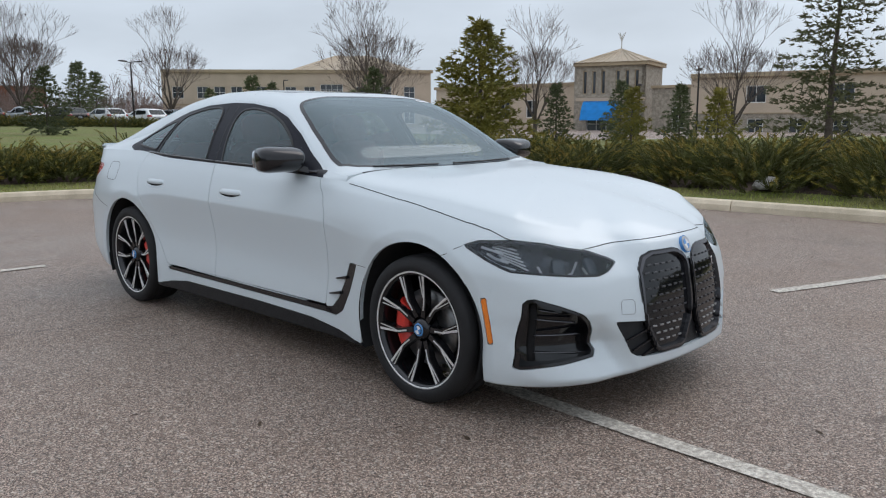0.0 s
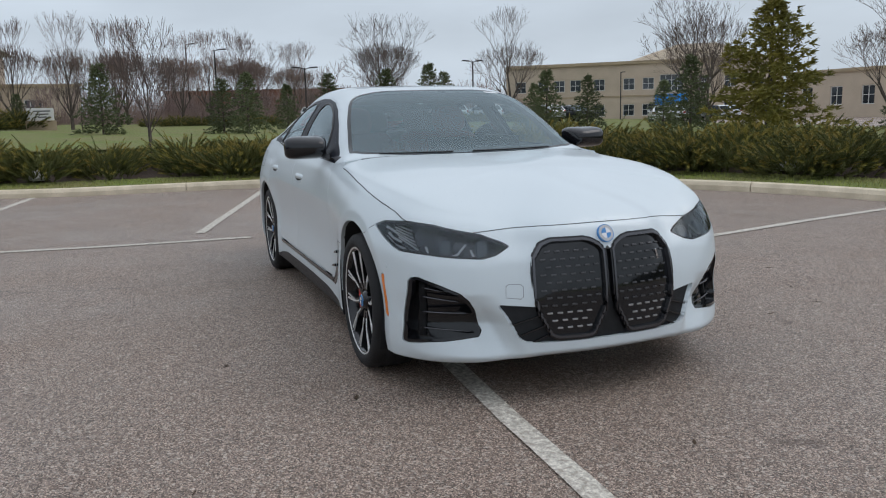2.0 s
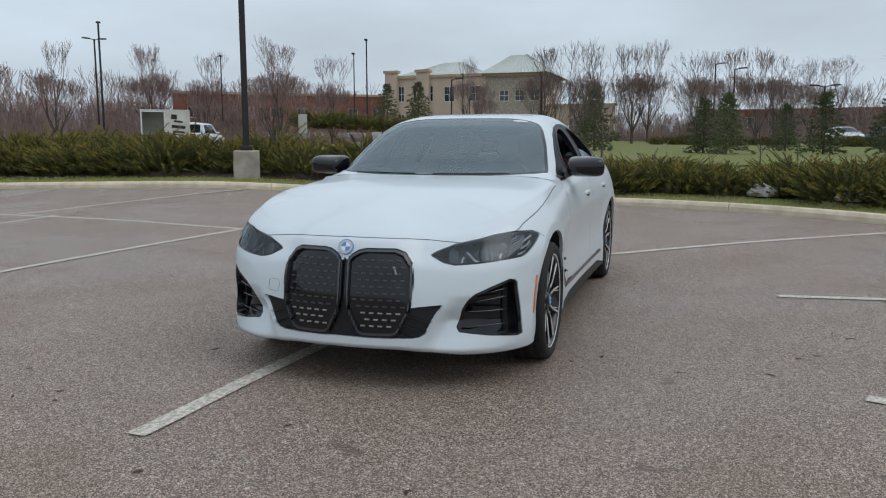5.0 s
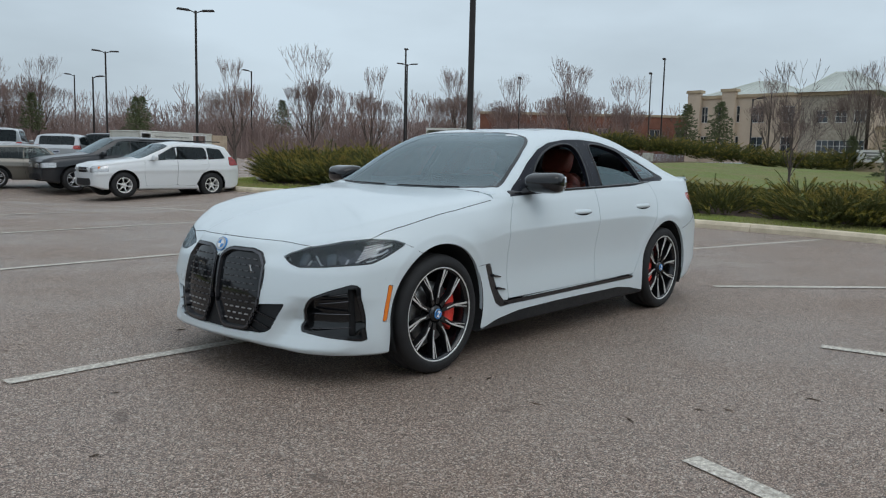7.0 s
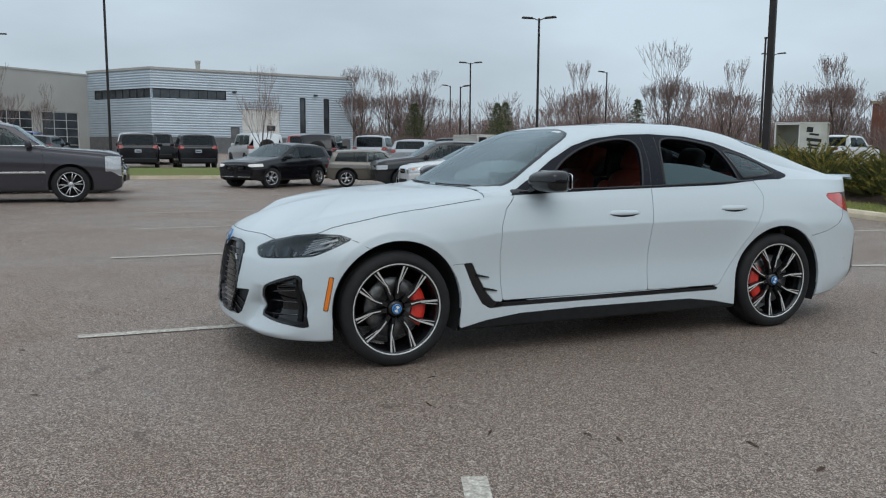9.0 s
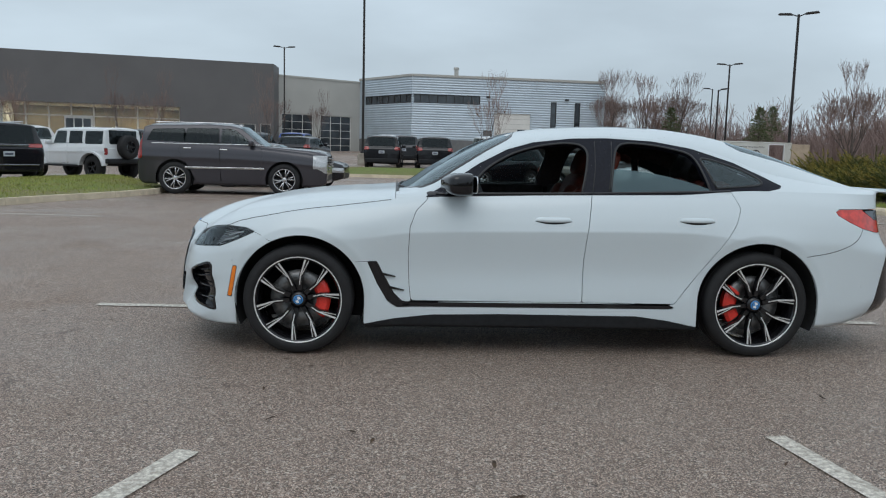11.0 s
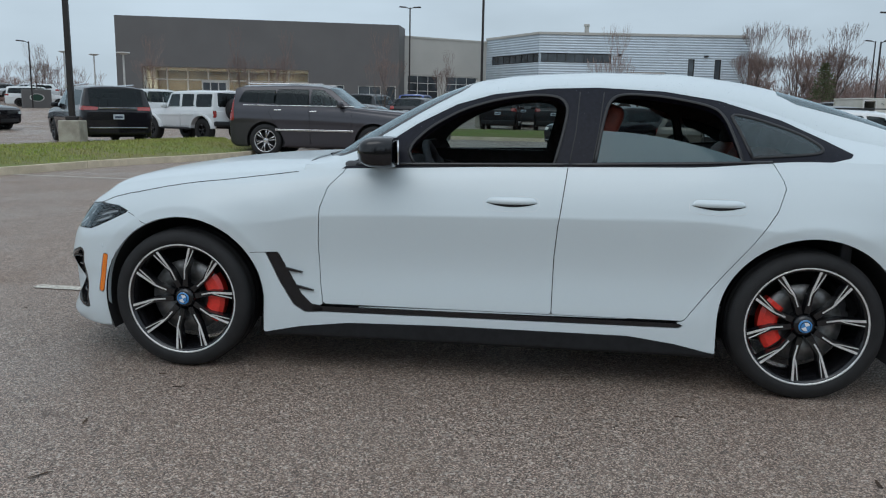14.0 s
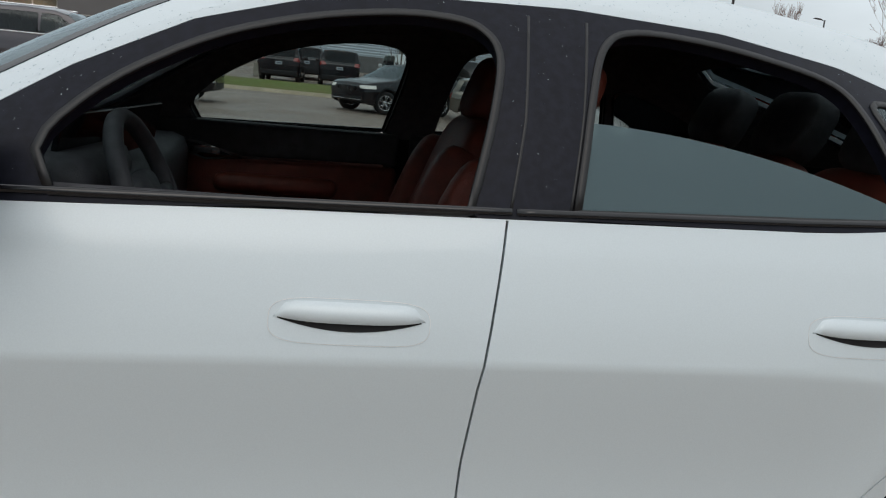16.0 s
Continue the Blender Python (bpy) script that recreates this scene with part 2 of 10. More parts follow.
def smooth_step(a, b, x):
    u = min(1.0, max(0.0, (x - a) / (b - a)))
    return u * u * (3 - 2 * u)


def ground_z(x, y):
    """The lot's lie: flat round the car, rising gently towards the beds behind it and towards the showroom."""
    rise = 0.20 * smooth_step(-3.0, -10.5, x) * smooth_step(-2.5, -9.5, y) * smooth_step(-34.0, -22.0, y)
    dip = -0.31 * math.exp(-(((x + 6.3) / 4.6) ** 2) - ((y + 18.8) / 5.6) ** 2)
    far = 0.024 * max(0.0, -y - 28.0) if y > -90 else 0.024 * 62
    return rise + dip + far


KERB = [(60, 6.6), (30, 7.0), (10, 7.15), (3, 7.15), (0, 7.1), (-2, 6.95), (-4, 6.4), (-5.7, 5.4), (-7.2, 4.3), (-8.4, 2.9), (-9.1, 1.5), (-9.5, 0), (-9.75, -2.5), (-9.8, -5), (-9.6, -8), (-9.2, -12), (-9.4, -15.5), (-10.3, -18.6), (-13, -21), (-22, -22.6), (-60, -25)]
kerb_line = spline([(x, y, 0) for x, y in KERB], 0.6)


def side_normals(line):
    """Unit vectors to the right of the line's run, in plan."""
    out_n = []
    for k in range(len(line)):
        d = line[min(k + 1, len(line) - 1)] - line[max(k - 1, 0)]
        out_n.append(Vector((d.y, -d.x, 0)).normalized())
    return out_n


# one sheet of asphalt over the whole lot, to the horizon
def asphalt_sheet():
    xs = [-900, -300, -120, -60] + [k * 2.0 for k in range(-20, 41)] + [100, 160, 400, 900]
    ys = [-900, -400, -200, -120] + [-100 + k * 4.0 for k in range(15)] + [k * 1.5 for k in range(-26, 14)] + [30, 60, 120, 400, 900]
    verts = [(x, y, ground_z(x, y)) for y in ys for x in xs]
    w = len(xs)
    faces = [(r * w + c, r * w + c + 1, r * w + w + c + 1, r * w + w + c) for r in range(len(ys) - 1) for c in range(w - 1)]
    return tagged(mesh_object("ground", verts, faces, ASPHALT, smooth=True), "worn brown-grey asphalt of the damp parking lot", "asphalt", kind="structure")


asphalt_sheet()


LAND = [(-180, 0.010), (-172, 0.014), (-165, 0.018), (-157, 0.040), (-145, 0.048), (-120, 0.045), (-90, 0.02), (-60, 0.02), (0, 0.0), (60, 0.0), (105, -0.010), (122, -0.014), (143, -0.006), (154, 0.002), (163, 0.006), (180, 0.010)]


def land_z(x, y):
    """Height of the land beyond the lot, from its bearing and distance."""
    slope = float(np.interp(math.degrees(math.atan2(y, x)), [a for a, _ in LAND], [k for _, k in LAND]))
    return 0.39 + slope * max(0.0, min(math.hypot(x, y), 160.0) - 12.0)


def lawn(line, offsets, name, label):
    n = side_normals(line)
    verts, faces = [], []
    for off in offsets:
        for p, d in zip(line, n):
            q = p + d * off
            near = ground_z(p.x, p.y) + 0.135 + 0.22 * smooth_step(0.4, 4.0, off)
            u = smooth_step(4.0, 16.0, off)
            verts.append((q.x, q.y, near * (1 - u) + land_z(q.x, q.y) * u))
    w = len(line)
    for r in range(len(offsets) - 1):
        for c in range(w - 1):
            faces.append((r * w + c, r * w + c + 1, r * w + w + c + 1, r * w + w + c))
    return tagged(mesh_object(name, verts, faces, GRASS_GROUND, smooth=True), label, "lawn", kind="structure")


lawn(kerb_line, [0.14, 0.8, 1.6, 2.5, 4, 6, 9, 13, 18, 26, 40, 70, 110, 200, 420], "lawn", "short spring lawn rising behind the concrete kerb")

# ---- kerbs and painted lines ----


def kerb_run(line, label, z_of, width=0.15, tall=0.14, length=5, name="kerb"):
    """A concrete kerb along a line, cast in sections with open joints between them."""
    whole = thing(name, Matrix(), label, "kerb")
    whole["kind"] = "structure"
    n = side_normals(line)
    for k in range(0, len(line) - 1, length):
        idx = list(range(k, min(k + length, len(line) - 1) + 1))
        verts, faces = [], []
        for j, i in enumerate(idx):
            p, d = line[i], n[i]
            along = (line[min(i + 1, len(line) - 1)] - line[max(i - 1, 0)]).normalized()
            p = p + along * (0.006 if j == 0 else -0.006 if j == len(idx) - 1 else 0)
            z = z_of(p.x, p.y)
            for off, h in ((-0.02, -0.05), (-0.015, tall * 0.55), (0.015, tall * 0.93), (0.045, tall), (width, tall), (width, -0.05)):
                q = p + d * off
                verts.append((q.x, q.y, z + h))
        for j in range(len(idx) - 1):
            for s in range(5):
                faces.append((j * 6 + s, j * 6 + 6 + s, j * 6 + 7 + s, j * 6 + 1 + s))
        faces += [tuple(range(6)), tuple(range(len(verts) - 1, len(verts) - 7, -1))]
        mesh_object("kerb_section", verts, faces, CONCRETE, whole, smooth=False)
    return whole


kerb_run(kerb_line, "weathered tan concrete kerb along the lawn", ground_z)

ISLAND = spline([(17, -1.0, 0), (12.5, -2.6, 0), (10.2, -5.2, 0), (9.2, -8.0, 0), (8.5, -11.0, 0), (7.4, -14.0, 0), (7.2, -16.2, 0), (8.2, -18.6, 0), (10.2, -20.6, 0), (12.2, -19.6, 0), (13.6, -16.0, 0), (15.4, -10.0, 0), (18.5, -6.0, 0), (24, -3.0, 0)], 0.6)
kerb_run(ISLAND, "concrete kerb round the grass island", ground_z)


def island_grass(line, name="lawn", crown=0.10):
    n = side_normals(line)
    inner = [p + d * 0.13 for p, d in zip(line, n)]
    half = len(inner) // 2
    verts, faces = [], []
    for k in range(half):
        a, b = inner[k], inner[-1 - k]
        for u in (0, 0.25, 0.5, 0.75, 1):
            q = a.lerp(b, u)
            verts.append((q.x, q.y, ground_z(q.x, q.y) + 0.135 + crown * math.sin(u * math.pi)))
    for k in range(half - 1):
        for s in range(4):
            faces.append((k * 5 + s, k * 5 + s + 1, k * 5 + s + 6, k * 5 + s + 5))
    return tagged(mesh_object(name, verts, faces, GRASS_GROUND, smooth=True), "grass island with a low crown inside its kerb", "lawn", kind="structure")


island_grass(ISLAND)
FAR_ISLAND = spline([(-9, -30.2, 0), (-5, -29.9, 0), (0, -30.0, 0), (4, -30.3, 0), (8, -30.6, 0), (12, -31, 0), (12.8, -33, 0), (12, -34.8, 0), (8, -35, 0), (4, -35.1, 0), (0, -35.2, 0), (-5, -35.2, 0), (-9, -35.2, 0)], 1.0)


kerb_run(list(reversed(FAR_ISLAND)), "pale concrete kerb of the far grass strip", ground_z, length=6)
island_grass(list(reversed(FAR_ISLAND)), crown=0.22)


def painted_line(points, label="worn white painted stall line", mat=PAINT_LINE, width=0.10):
    line = spline([(x, y, 0) for x, y in points], 0.25)
    n = side_normals(line)
    verts, faces, rnd = [], [], random.Random(len(points) + int(points[0][0] * 10))
    for p, d in zip(line, n):
        for off in (-0.5, 0.5):
            q = p + d * (off * width + rnd.uniform(-0.004, 0.004))
            verts.append((q.x, q.y, ground_z(q.x, q.y) + 0.006))
    for k in range(len(line) - 1):
        faces.append((2 * k, 2 * k + 1, 2 * k + 3, 2 * k + 2))
    return tagged(mesh_object("painted_line", verts, faces, mat), label, "road marking", "painted stall lines", "structure")


painted_line([(3.15, -0.56), (1.65, -0.48), (-2.9, -0.16)])
painted_line([(-3.30, -0.85), (-3.42, -2.3), (-3.63, -3.5), (-3.95, -5.3), (-4.30, -7.4), (-4.4, -11.7), (-3.7, -19)])
painted_line([(-3.9, -1.33), (-6.5, -0.6), (-9.1, 0.12)])
painted_line([(-2.86, 0.80), (-4.36, 2.27), (-5.76, 3.87), (-6.46, 4.74)])
painted_line([(-3.85, -4.40), (-5.46, -4.22), (-7.85, -3.90), (-9.9, -3.65)])
painted_line([(-4.5, -9.2), (-6.07, -8.82), (-7.5, -8.42), (-9.95, -7.78)])
painted_line([(-4.5, -12.6), (-7.5, -12.6), (-10.7, -12.6)])
painted_line([(2.95, -4.62), (-0.9, -4.57), (-3.72, -4.41)])
painted_line([(2.6, -8.1), (-1, -8.2), (-4.6, -8.4)])
painted_line([(2.5, -11.5), (-1, -11.6), (-4.5, -11.8)])
painted_line([(2.4, -15.2), (-1, -15.3), (-4.0, -15.5)])
painted_line([(1.68, 2.47), (2.1, 3.6), (3.3, 6.9)])
painted_line([(-0.88, 2.30), (-1.06, 3.44), (-1.38, 4.9), (-1.72, 6.75)])
painted_line([(8.9, -8.6), (7.2, -8.45), (5.9, -8.3)])
painted_line([(8.0, -1.4), (4.5, -1.74)], "faded yellow painted line", PAINT_YELLOW)


def crack(points, seed):
    rnd = random.Random(seed)
    line = spline([(x, y, 0) for x, y in points], 0.06)
    verts, faces = [], []
    for p, d in zip(line, side_normals(line)):
        c, w = p + d * rnd.uniform(-0.02, 0.02), rnd.uniform(0.002, 0.006)
        for s in (-1, 1):
            q = c + d * s * w
            verts.append((q.x, q.y, ground_z(q.x, q.y) + 0.004))
    for k in range(len(line) - 1):
        faces.append((2 * k, 2 * k + 1, 2 * k + 3, 2 * k + 2))
    return tagged(mesh_object("crack", verts, faces, CRACK), "thin dark crack across the asphalt", "crack", kind="structure")


crack([(-2.35, -5.8), (-1.6, -3.2), (-1.33, -2.75), (-1.1, -1.8), (-0.97, -0.98), (-0.9, -0.5)], 3)
crack([(-7.8, 2.2), (-5.0, 3.0), (-2.0, 4.6), (1.5, 5.2)], 8)


# leaf bits, twigs and dark scuffs on the asphalt
LITTER = material("brown_leaf_bits", (0.075, 0.045, 0.025), 0.9, spread=0.5, scale=20, vary=0.3)


def litter():
    rnd = random.Random(41)
    verts, faces = [], []
    for _ in range(420):
        x, y = rnd.uniform(-6, 9), rnd.uniform(-9, 7)
        if abs(x) < 2.3 and abs(y) < 0.95:
            continue
        a, long, wide = rnd.uniform(0, 6.28), rnd.uniform(0.012, 0.05), rnd.uniform(0.004, 0.014)
        i, n = len(verts), 7
        for k in range(n):
            t = 2 * math.pi * k / n
            u, w = long * math.cos(t) * rnd.uniform(0.6, 1.1), wide * math.sin(t) * rnd.uniform(0.6, 1.1)
            verts.append((x + u * math.cos(a) - w * math.sin(a), y + u * math.sin(a) + w * math.cos(a), ground_z(x, y) + rnd.uniform(0.002, 0.006)))
        faces.append(tuple(range(i, i + n)))
    return tagged(mesh_object("leaf_litter", verts, faces, LITTER), "brown leaf bits and twigs strewn on the asphalt", "litter", kind="stuff")


litter()

# ---- plants ----
JUNIPER = material("juniper_green", (0.072, 0.084, 0.017), 0.8, second=(0.105, 0.106, 0.021), scale=2.2, fine=0.35, fine_scale=60, vary=0.15)
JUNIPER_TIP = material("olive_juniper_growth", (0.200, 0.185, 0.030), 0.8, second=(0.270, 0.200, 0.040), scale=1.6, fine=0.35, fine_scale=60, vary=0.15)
SPRUCE = material("spruce_green", (0.085, 0.106, 0.044), 0.8, second=(0.13, 0.145, 0.07), scale=1.5, fine=0.35, fine_scale=40, vary=0.2)
SPRUCE_OPEN = material("grey_green_spruce", (0.12, 0.13, 0.055), 0.8, second=(0.12, 0.11, 0.06), scale=1.5, fine=0.35, fine_scale=40)
PINE = material("olive_pine_needles", (0.25, 0.21, 0.035), 0.8, second=(0.15, 0.145, 0.03), scale=1.6, fine=0.35, fine_scale=40, vary=0.1)
BARK = material("grey_brown_bark", (0.115, 0.092, 0.078), 0.9, second=(0.065, 0.05, 0.042), scale=6, fine=0.25, fine_scale=40, bump=0.4, bump_scale=30, vary=0.15)
TWIG = material("bare_twigs", (0.165, 0.128, 0.112), 0.9, second=(0.115, 0.086, 0.076), scale=1.5, vary=0.2)
TWIG_RED = material("reddish_bare_twigs", (0.245, 0.178, 0.158), 0.9, second=(0.175, 0.122, 0.108), scale=1.0, vary=0.2)
ROCK = material("pale_limestone", (0.50, 0.49, 0.46), 0.85, second=(0.32, 0.31, 0.28), scale=6, fine=0.2, bump=0.6, bump_scale=20)
BLADE = material("grass_blades", (0.27, 0.34, 0.055), 0.8, second=(0.31, 0.28, 0.10), scale=1.2, fine=0.4, fine_scale=90)


def join_mesh(name, verts, faces, mat):
    me = bpy.data.meshes.new(name)
    me.from_pydata(verts, [], faces)
    me.materials.append(mat)
    me.update()
    return me


def juniper_mesh(seed, r=1.0, tall=1.0, plumes=135):
    """A spreading juniper: feathery plumes of fine shoots, sweeping up and outwards from a low crown."""
    rnd = random.Random(seed)
    verts, faces, index = [], [], []
    for n in range(plumes):
        a = rnd.uniform(0, 2 * math.pi)
        d = Vector((math.cos(a), math.sin(a), 0))
        side = Vector((-d.y, d.x, 0))
        start = r * math.sqrt(rnd.random()) * 0.70
        base = d * start + side * rnd.uniform(-0.12, 0.12) + Vector((0, 0, tall * rnd.uniform(0.02, 0.55) * (1 - 0.55 * start / r)))
        reach, rise = rnd.uniform(0.28, 0.58), rnd.uniform(0.20, 0.52)
        if base.z < 0.2 * tall:
            rise *= 0.6
        if rnd.random() < 0.10:
            reach, rise = reach * 1.15, rise * 1.35
        lean = side * rnd.uniform(-0.22, 0.22)
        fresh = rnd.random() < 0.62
        steps, prev = 15, None
        for k in range(steps + 1):
            u = k / steps
            p = base + (d * reach + lean) * u + Vector((0, 0, rise * (1.35 * u - 0.35 * u * u)))
            if prev is not None and k > 1:
                run = (p - prev).normalized()
                x = run.orthogonal().normalized()
                y = run.cross(x)
                spin = rnd.uniform(0, 6.28)
                for j in range(3):
                    t = spin + 2.09 * j
                    out_ = (x * math.cos(t) + y * math.sin(t)) * 0.62 + run
                    long = (0.155 * (1.0 - 0.70 * u) + 0.02) * rnd.uniform(0.7, 1.2)
                    q = prev + out_.normalized() * long
                    wide = out_.cross(run).normalized() * 0.0115
                    i = len(verts)
                    verts += [prev - wide, prev + wide, q]
                    faces.append((i, i + 1, i + 2))
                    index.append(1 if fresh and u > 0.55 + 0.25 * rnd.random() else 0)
            prev = p
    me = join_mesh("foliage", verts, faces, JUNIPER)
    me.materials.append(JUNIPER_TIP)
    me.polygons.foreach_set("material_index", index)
    return me


def feathery_conifer(seed, tall, r, mat, boughs=130, rise=0.35, droop=0.3, ragged=0.3, blade=0.12, step=0.13):
    """A conifer of spiralling boughs, each a loose fan of needle tufts with gaps between."""
    rnd = random.Random(seed)
    verts, faces = [], []
    up = Vector((0, 0, 1))
    for b in range(boughs):
        h = 0.05 + 0.92 * (b + rnd.random()) / boughs
        a = b * 2.4 + rnd.uniform(-0.5, 0.5)
        reach = r * ((1 - h) ** 0.8 + 0.05) * rnd.uniform(1 - ragged, 1 + ragged * 0.7)
        lift_ = rise * rnd.uniform(0.5, 1.4) + 0.5 * h
        d, n = Vector((math.cos(a), math.sin(a), 0)), Vector((-math.sin(a), math.cos(a), 0))
        steps = max(3, int(reach / step))
        for k in range(steps):
            u = 0.12 + 0.88 * (k + rnd.random()) / steps
            stem = d * reach * u + up * (tall * h + reach * (lift_ * u - droop * u * u))
            fan = reach * 0.34 * math.sin(min(1.0, u * 1.05) * math.pi) + 0.03
            for s in (-1, 0, 1):
                if s and rnd.random() < 0.25:
                    continue
                p = stem + n * s * fan * rnd.uniform(0.4, 1.0) + up * rnd.uniform(-0.04, 0.05) + d * abs(s) * fan * 0.5
                for _ in range(5):
                    v = Vector((rnd.uniform(-1, 1), rnd.uniform(-1, 1), rnd.uniform(-0.5, 0.9)))
                    t = (d * 0.7 + n * s * 0.5 + v * 0.8).normalized()
                    wide = t.cross(v + d * 0.3).normalized() * blade * rnd.uniform(0.13, 0.22)
                    i = len(verts)
                    verts += [p - wide, p + wide, p + t * blade * rnd.uniform(0.8, 1.5)]
                    faces.append((i, i + 1, i + 2))
    i = len(verts)
    verts += [Vector((0.03, 0, tall - 0.2)), Vector((-0.03, 0.02, tall - 0.2)), Vector((0, 0, tall + 0.12))]
    faces.append((i, i + 1, i + 2))
    return join_mesh("crown", verts, faces, mat)


def trunk_mesh(tall, r, seed=0, sides=7):
    rnd = random.Random(seed)
    verts, faces = [], []
    levels = 7
    for k in range(levels + 1):
        u = k / levels
        rr = r * (1 - 0.88 * u) * (1.35 if k == 0 else 1)
        c = Vector((rnd.uniform(-1, 1), rnd.uniform(-1, 1), 0)) * r * 0.4 * u
        for j in range(sides):
            a = 2 * math.pi * j / sides
            verts.append((c.x + rr * math.cos(a), c.y + rr * math.sin(a), tall * u - (0.1 if k == 0 else 0)))
    for k in range(levels):
        for j in range(sides):
            faces.append((k * sides + j, k * sides + (j + 1) % sides, (k + 1) * sides + (j + 1) % sides, (k + 1) * sides + j))
    return join_mesh("trunk", verts, faces, BARK)


def bare_tree(seed, tall, spread, depth=6, stem=0.25, clear=0.22, twig_mat=TWIG, upright=0.55, fork=3, thin=0.0075):
    """A leafless tree: trunk and limbs in one mesh, twigs in another. Forks again and again, ever thinner."""
    rnd = random.Random(seed)
    thick, fine = ([], []), ([], [])

    def limb(a, b, r1, r2):
        verts, faces = thick if r1 > max(0.018, thin * 1.25) else fine
        sides = 6 if r1 > 0.06 else 4 if r1 > 0.018 else 3
        run = (b - a).normalized()
        x = run.orthogonal().normalized()
        y = run.cross(x)
        i = len(verts)
        for p, r in ((a, r1), (b, r2)):
            for j in range(sides):
                t = 2 * math.pi * j / sides
                verts.append(p + (x * math.cos(t) + y * math.sin(t)) * r)
        for j in range(sides):
            k = (j + 1) % sides
            faces.append((i + j, i + k, i + sides + k, i + sides + j))

    def grow(p, d, length, r, level):
        bends = 3 if level < 3 else 2
        for _ in range(bends):
            d = (d + Vector((rnd.uniform(-1, 1), rnd.uniform(-1, 1), rnd.uniform(-0.4, 0.8))) * 0.11).normalized()
            q = p + d * length / bends
            r2 = max(thin, r * 0.86)
            limb(p, q, r, r2)
            if level >= 2 and rnd.random() < 0.6 and level < depth:
                side = (d + Vector((rnd.uniform(-1, 1), rnd.uniform(-1, 1), rnd.uniform(-0.2, 0.8))) * 0.8).normalized()
                grow(q, side, length * rnd.uniform(0.4, 0.6), max(thin, r2 * 0.5), max(level + 1, depth - 1))
            p, r = q, r2
        if level >= depth:
            return
        n = fork if level < 2 else rnd.choice((2, 2, 3))
        spin = rnd.uniform(0, 2 * math.pi)
        for k in range(n):
            a = spin + 2 * math.pi * k / n + rnd.uniform(-0.4, 0.4)
            axis = d.orthogonal().normalized()
            out_ = (axis * math.cos(a) + d.cross(axis) * math.sin(a))
            turn = (d * rnd.uniform(0.9, 1.2) + out_ * rnd.uniform(0.45, 0.75) * spread + Vector((0, 0, upright * 0.5))).normalized()
            grow(p, turn, length * rnd.uniform(0.66, 0.82), max(thin, r * rnd.uniform(0.6, 0.74)), level + 1)

    first = tall * clear
    limb(Vector((0, 0, -0.15)), Vector((0, 0, first)), stem * 1.15, stem * 0.9)
    n0 = fork + 2
    for k in range(n0):
        a = 2 * math.pi * k / n0 + rnd.uniform(-0.3, 0.3)
        grow(Vector((0, 0, first - 0.1 * k)), Vector((math.cos(a) * 0.7 * spread, math.sin(a) * 0.7 * spread, 1.0)).normalized(), tall * 0.215, stem * 0.5, 1)
    grow(Vector((0, 0, first)), Vector((0, 0, 1)), tall * 0.31, stem * 0.7, 1)
    high = max(v.z for v in fine[0])
    k = tall / high
    for verts in (thick[0], fine[0]):
        for v in verts:
            v *= k
    return join_mesh("trunk", *thick, BARK), join_mesh("crown", *fine, twig_mat)


def plant(name, meshes, x, y, z, scale=1.0, turn=0.0, label="", category="", group="", squash=1.0):
    """A plant as one thing with its parts, standing at a place."""
    ob = thing(name, pose(x, y, z, 0, 0, turn) @ Matrix.Diagonal((scale, scale, scale * squash, 1)), label, category, group)
    for me in meshes:
        child = new(me.name.split(".")[0], me)
        child.parent = ob
    return ob


# the juniper hedge in its mulch bed along the kerb
rnd = random.Random(11)
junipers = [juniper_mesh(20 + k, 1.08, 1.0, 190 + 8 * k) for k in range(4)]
k_n = side_normals(kerb_line)
bed_v, bed_f = [], []
bed = [(p, d) for p, d in zip(kerb_line, k_n) if -24 < p.x < 14]
for p, d in bed:
    for off in (1.25, 1.9, 3.2, 4.1):
        q = p + d * (off + 0.12 * noise.noise(Vector((p.x * 0.9, p.y * 0.9, off))))
        bed_v.append((q.x, q.y, ground_z(p.x, p.y) + 0.145 + 0.22 * smooth_step(0.4, 4.0, off) + (0.02 if off in (1.9, 3.2) else -0.004)))
for k in range(len(bed) - 1):
    for j in range(3):
        bed_f.append((k * 4 + j, k * 4 + 4 + j, k * 4 + 5 + j, k * 4 + 1 + j))
tagged(mesh_object("mulch_bed", bed_v, bed_f, MULCH, smooth=True), "dark bark mulch bed under the juniper hedge", "flower bed", kind="structure")
walk_s, last = 0.0, kerb_line[0]
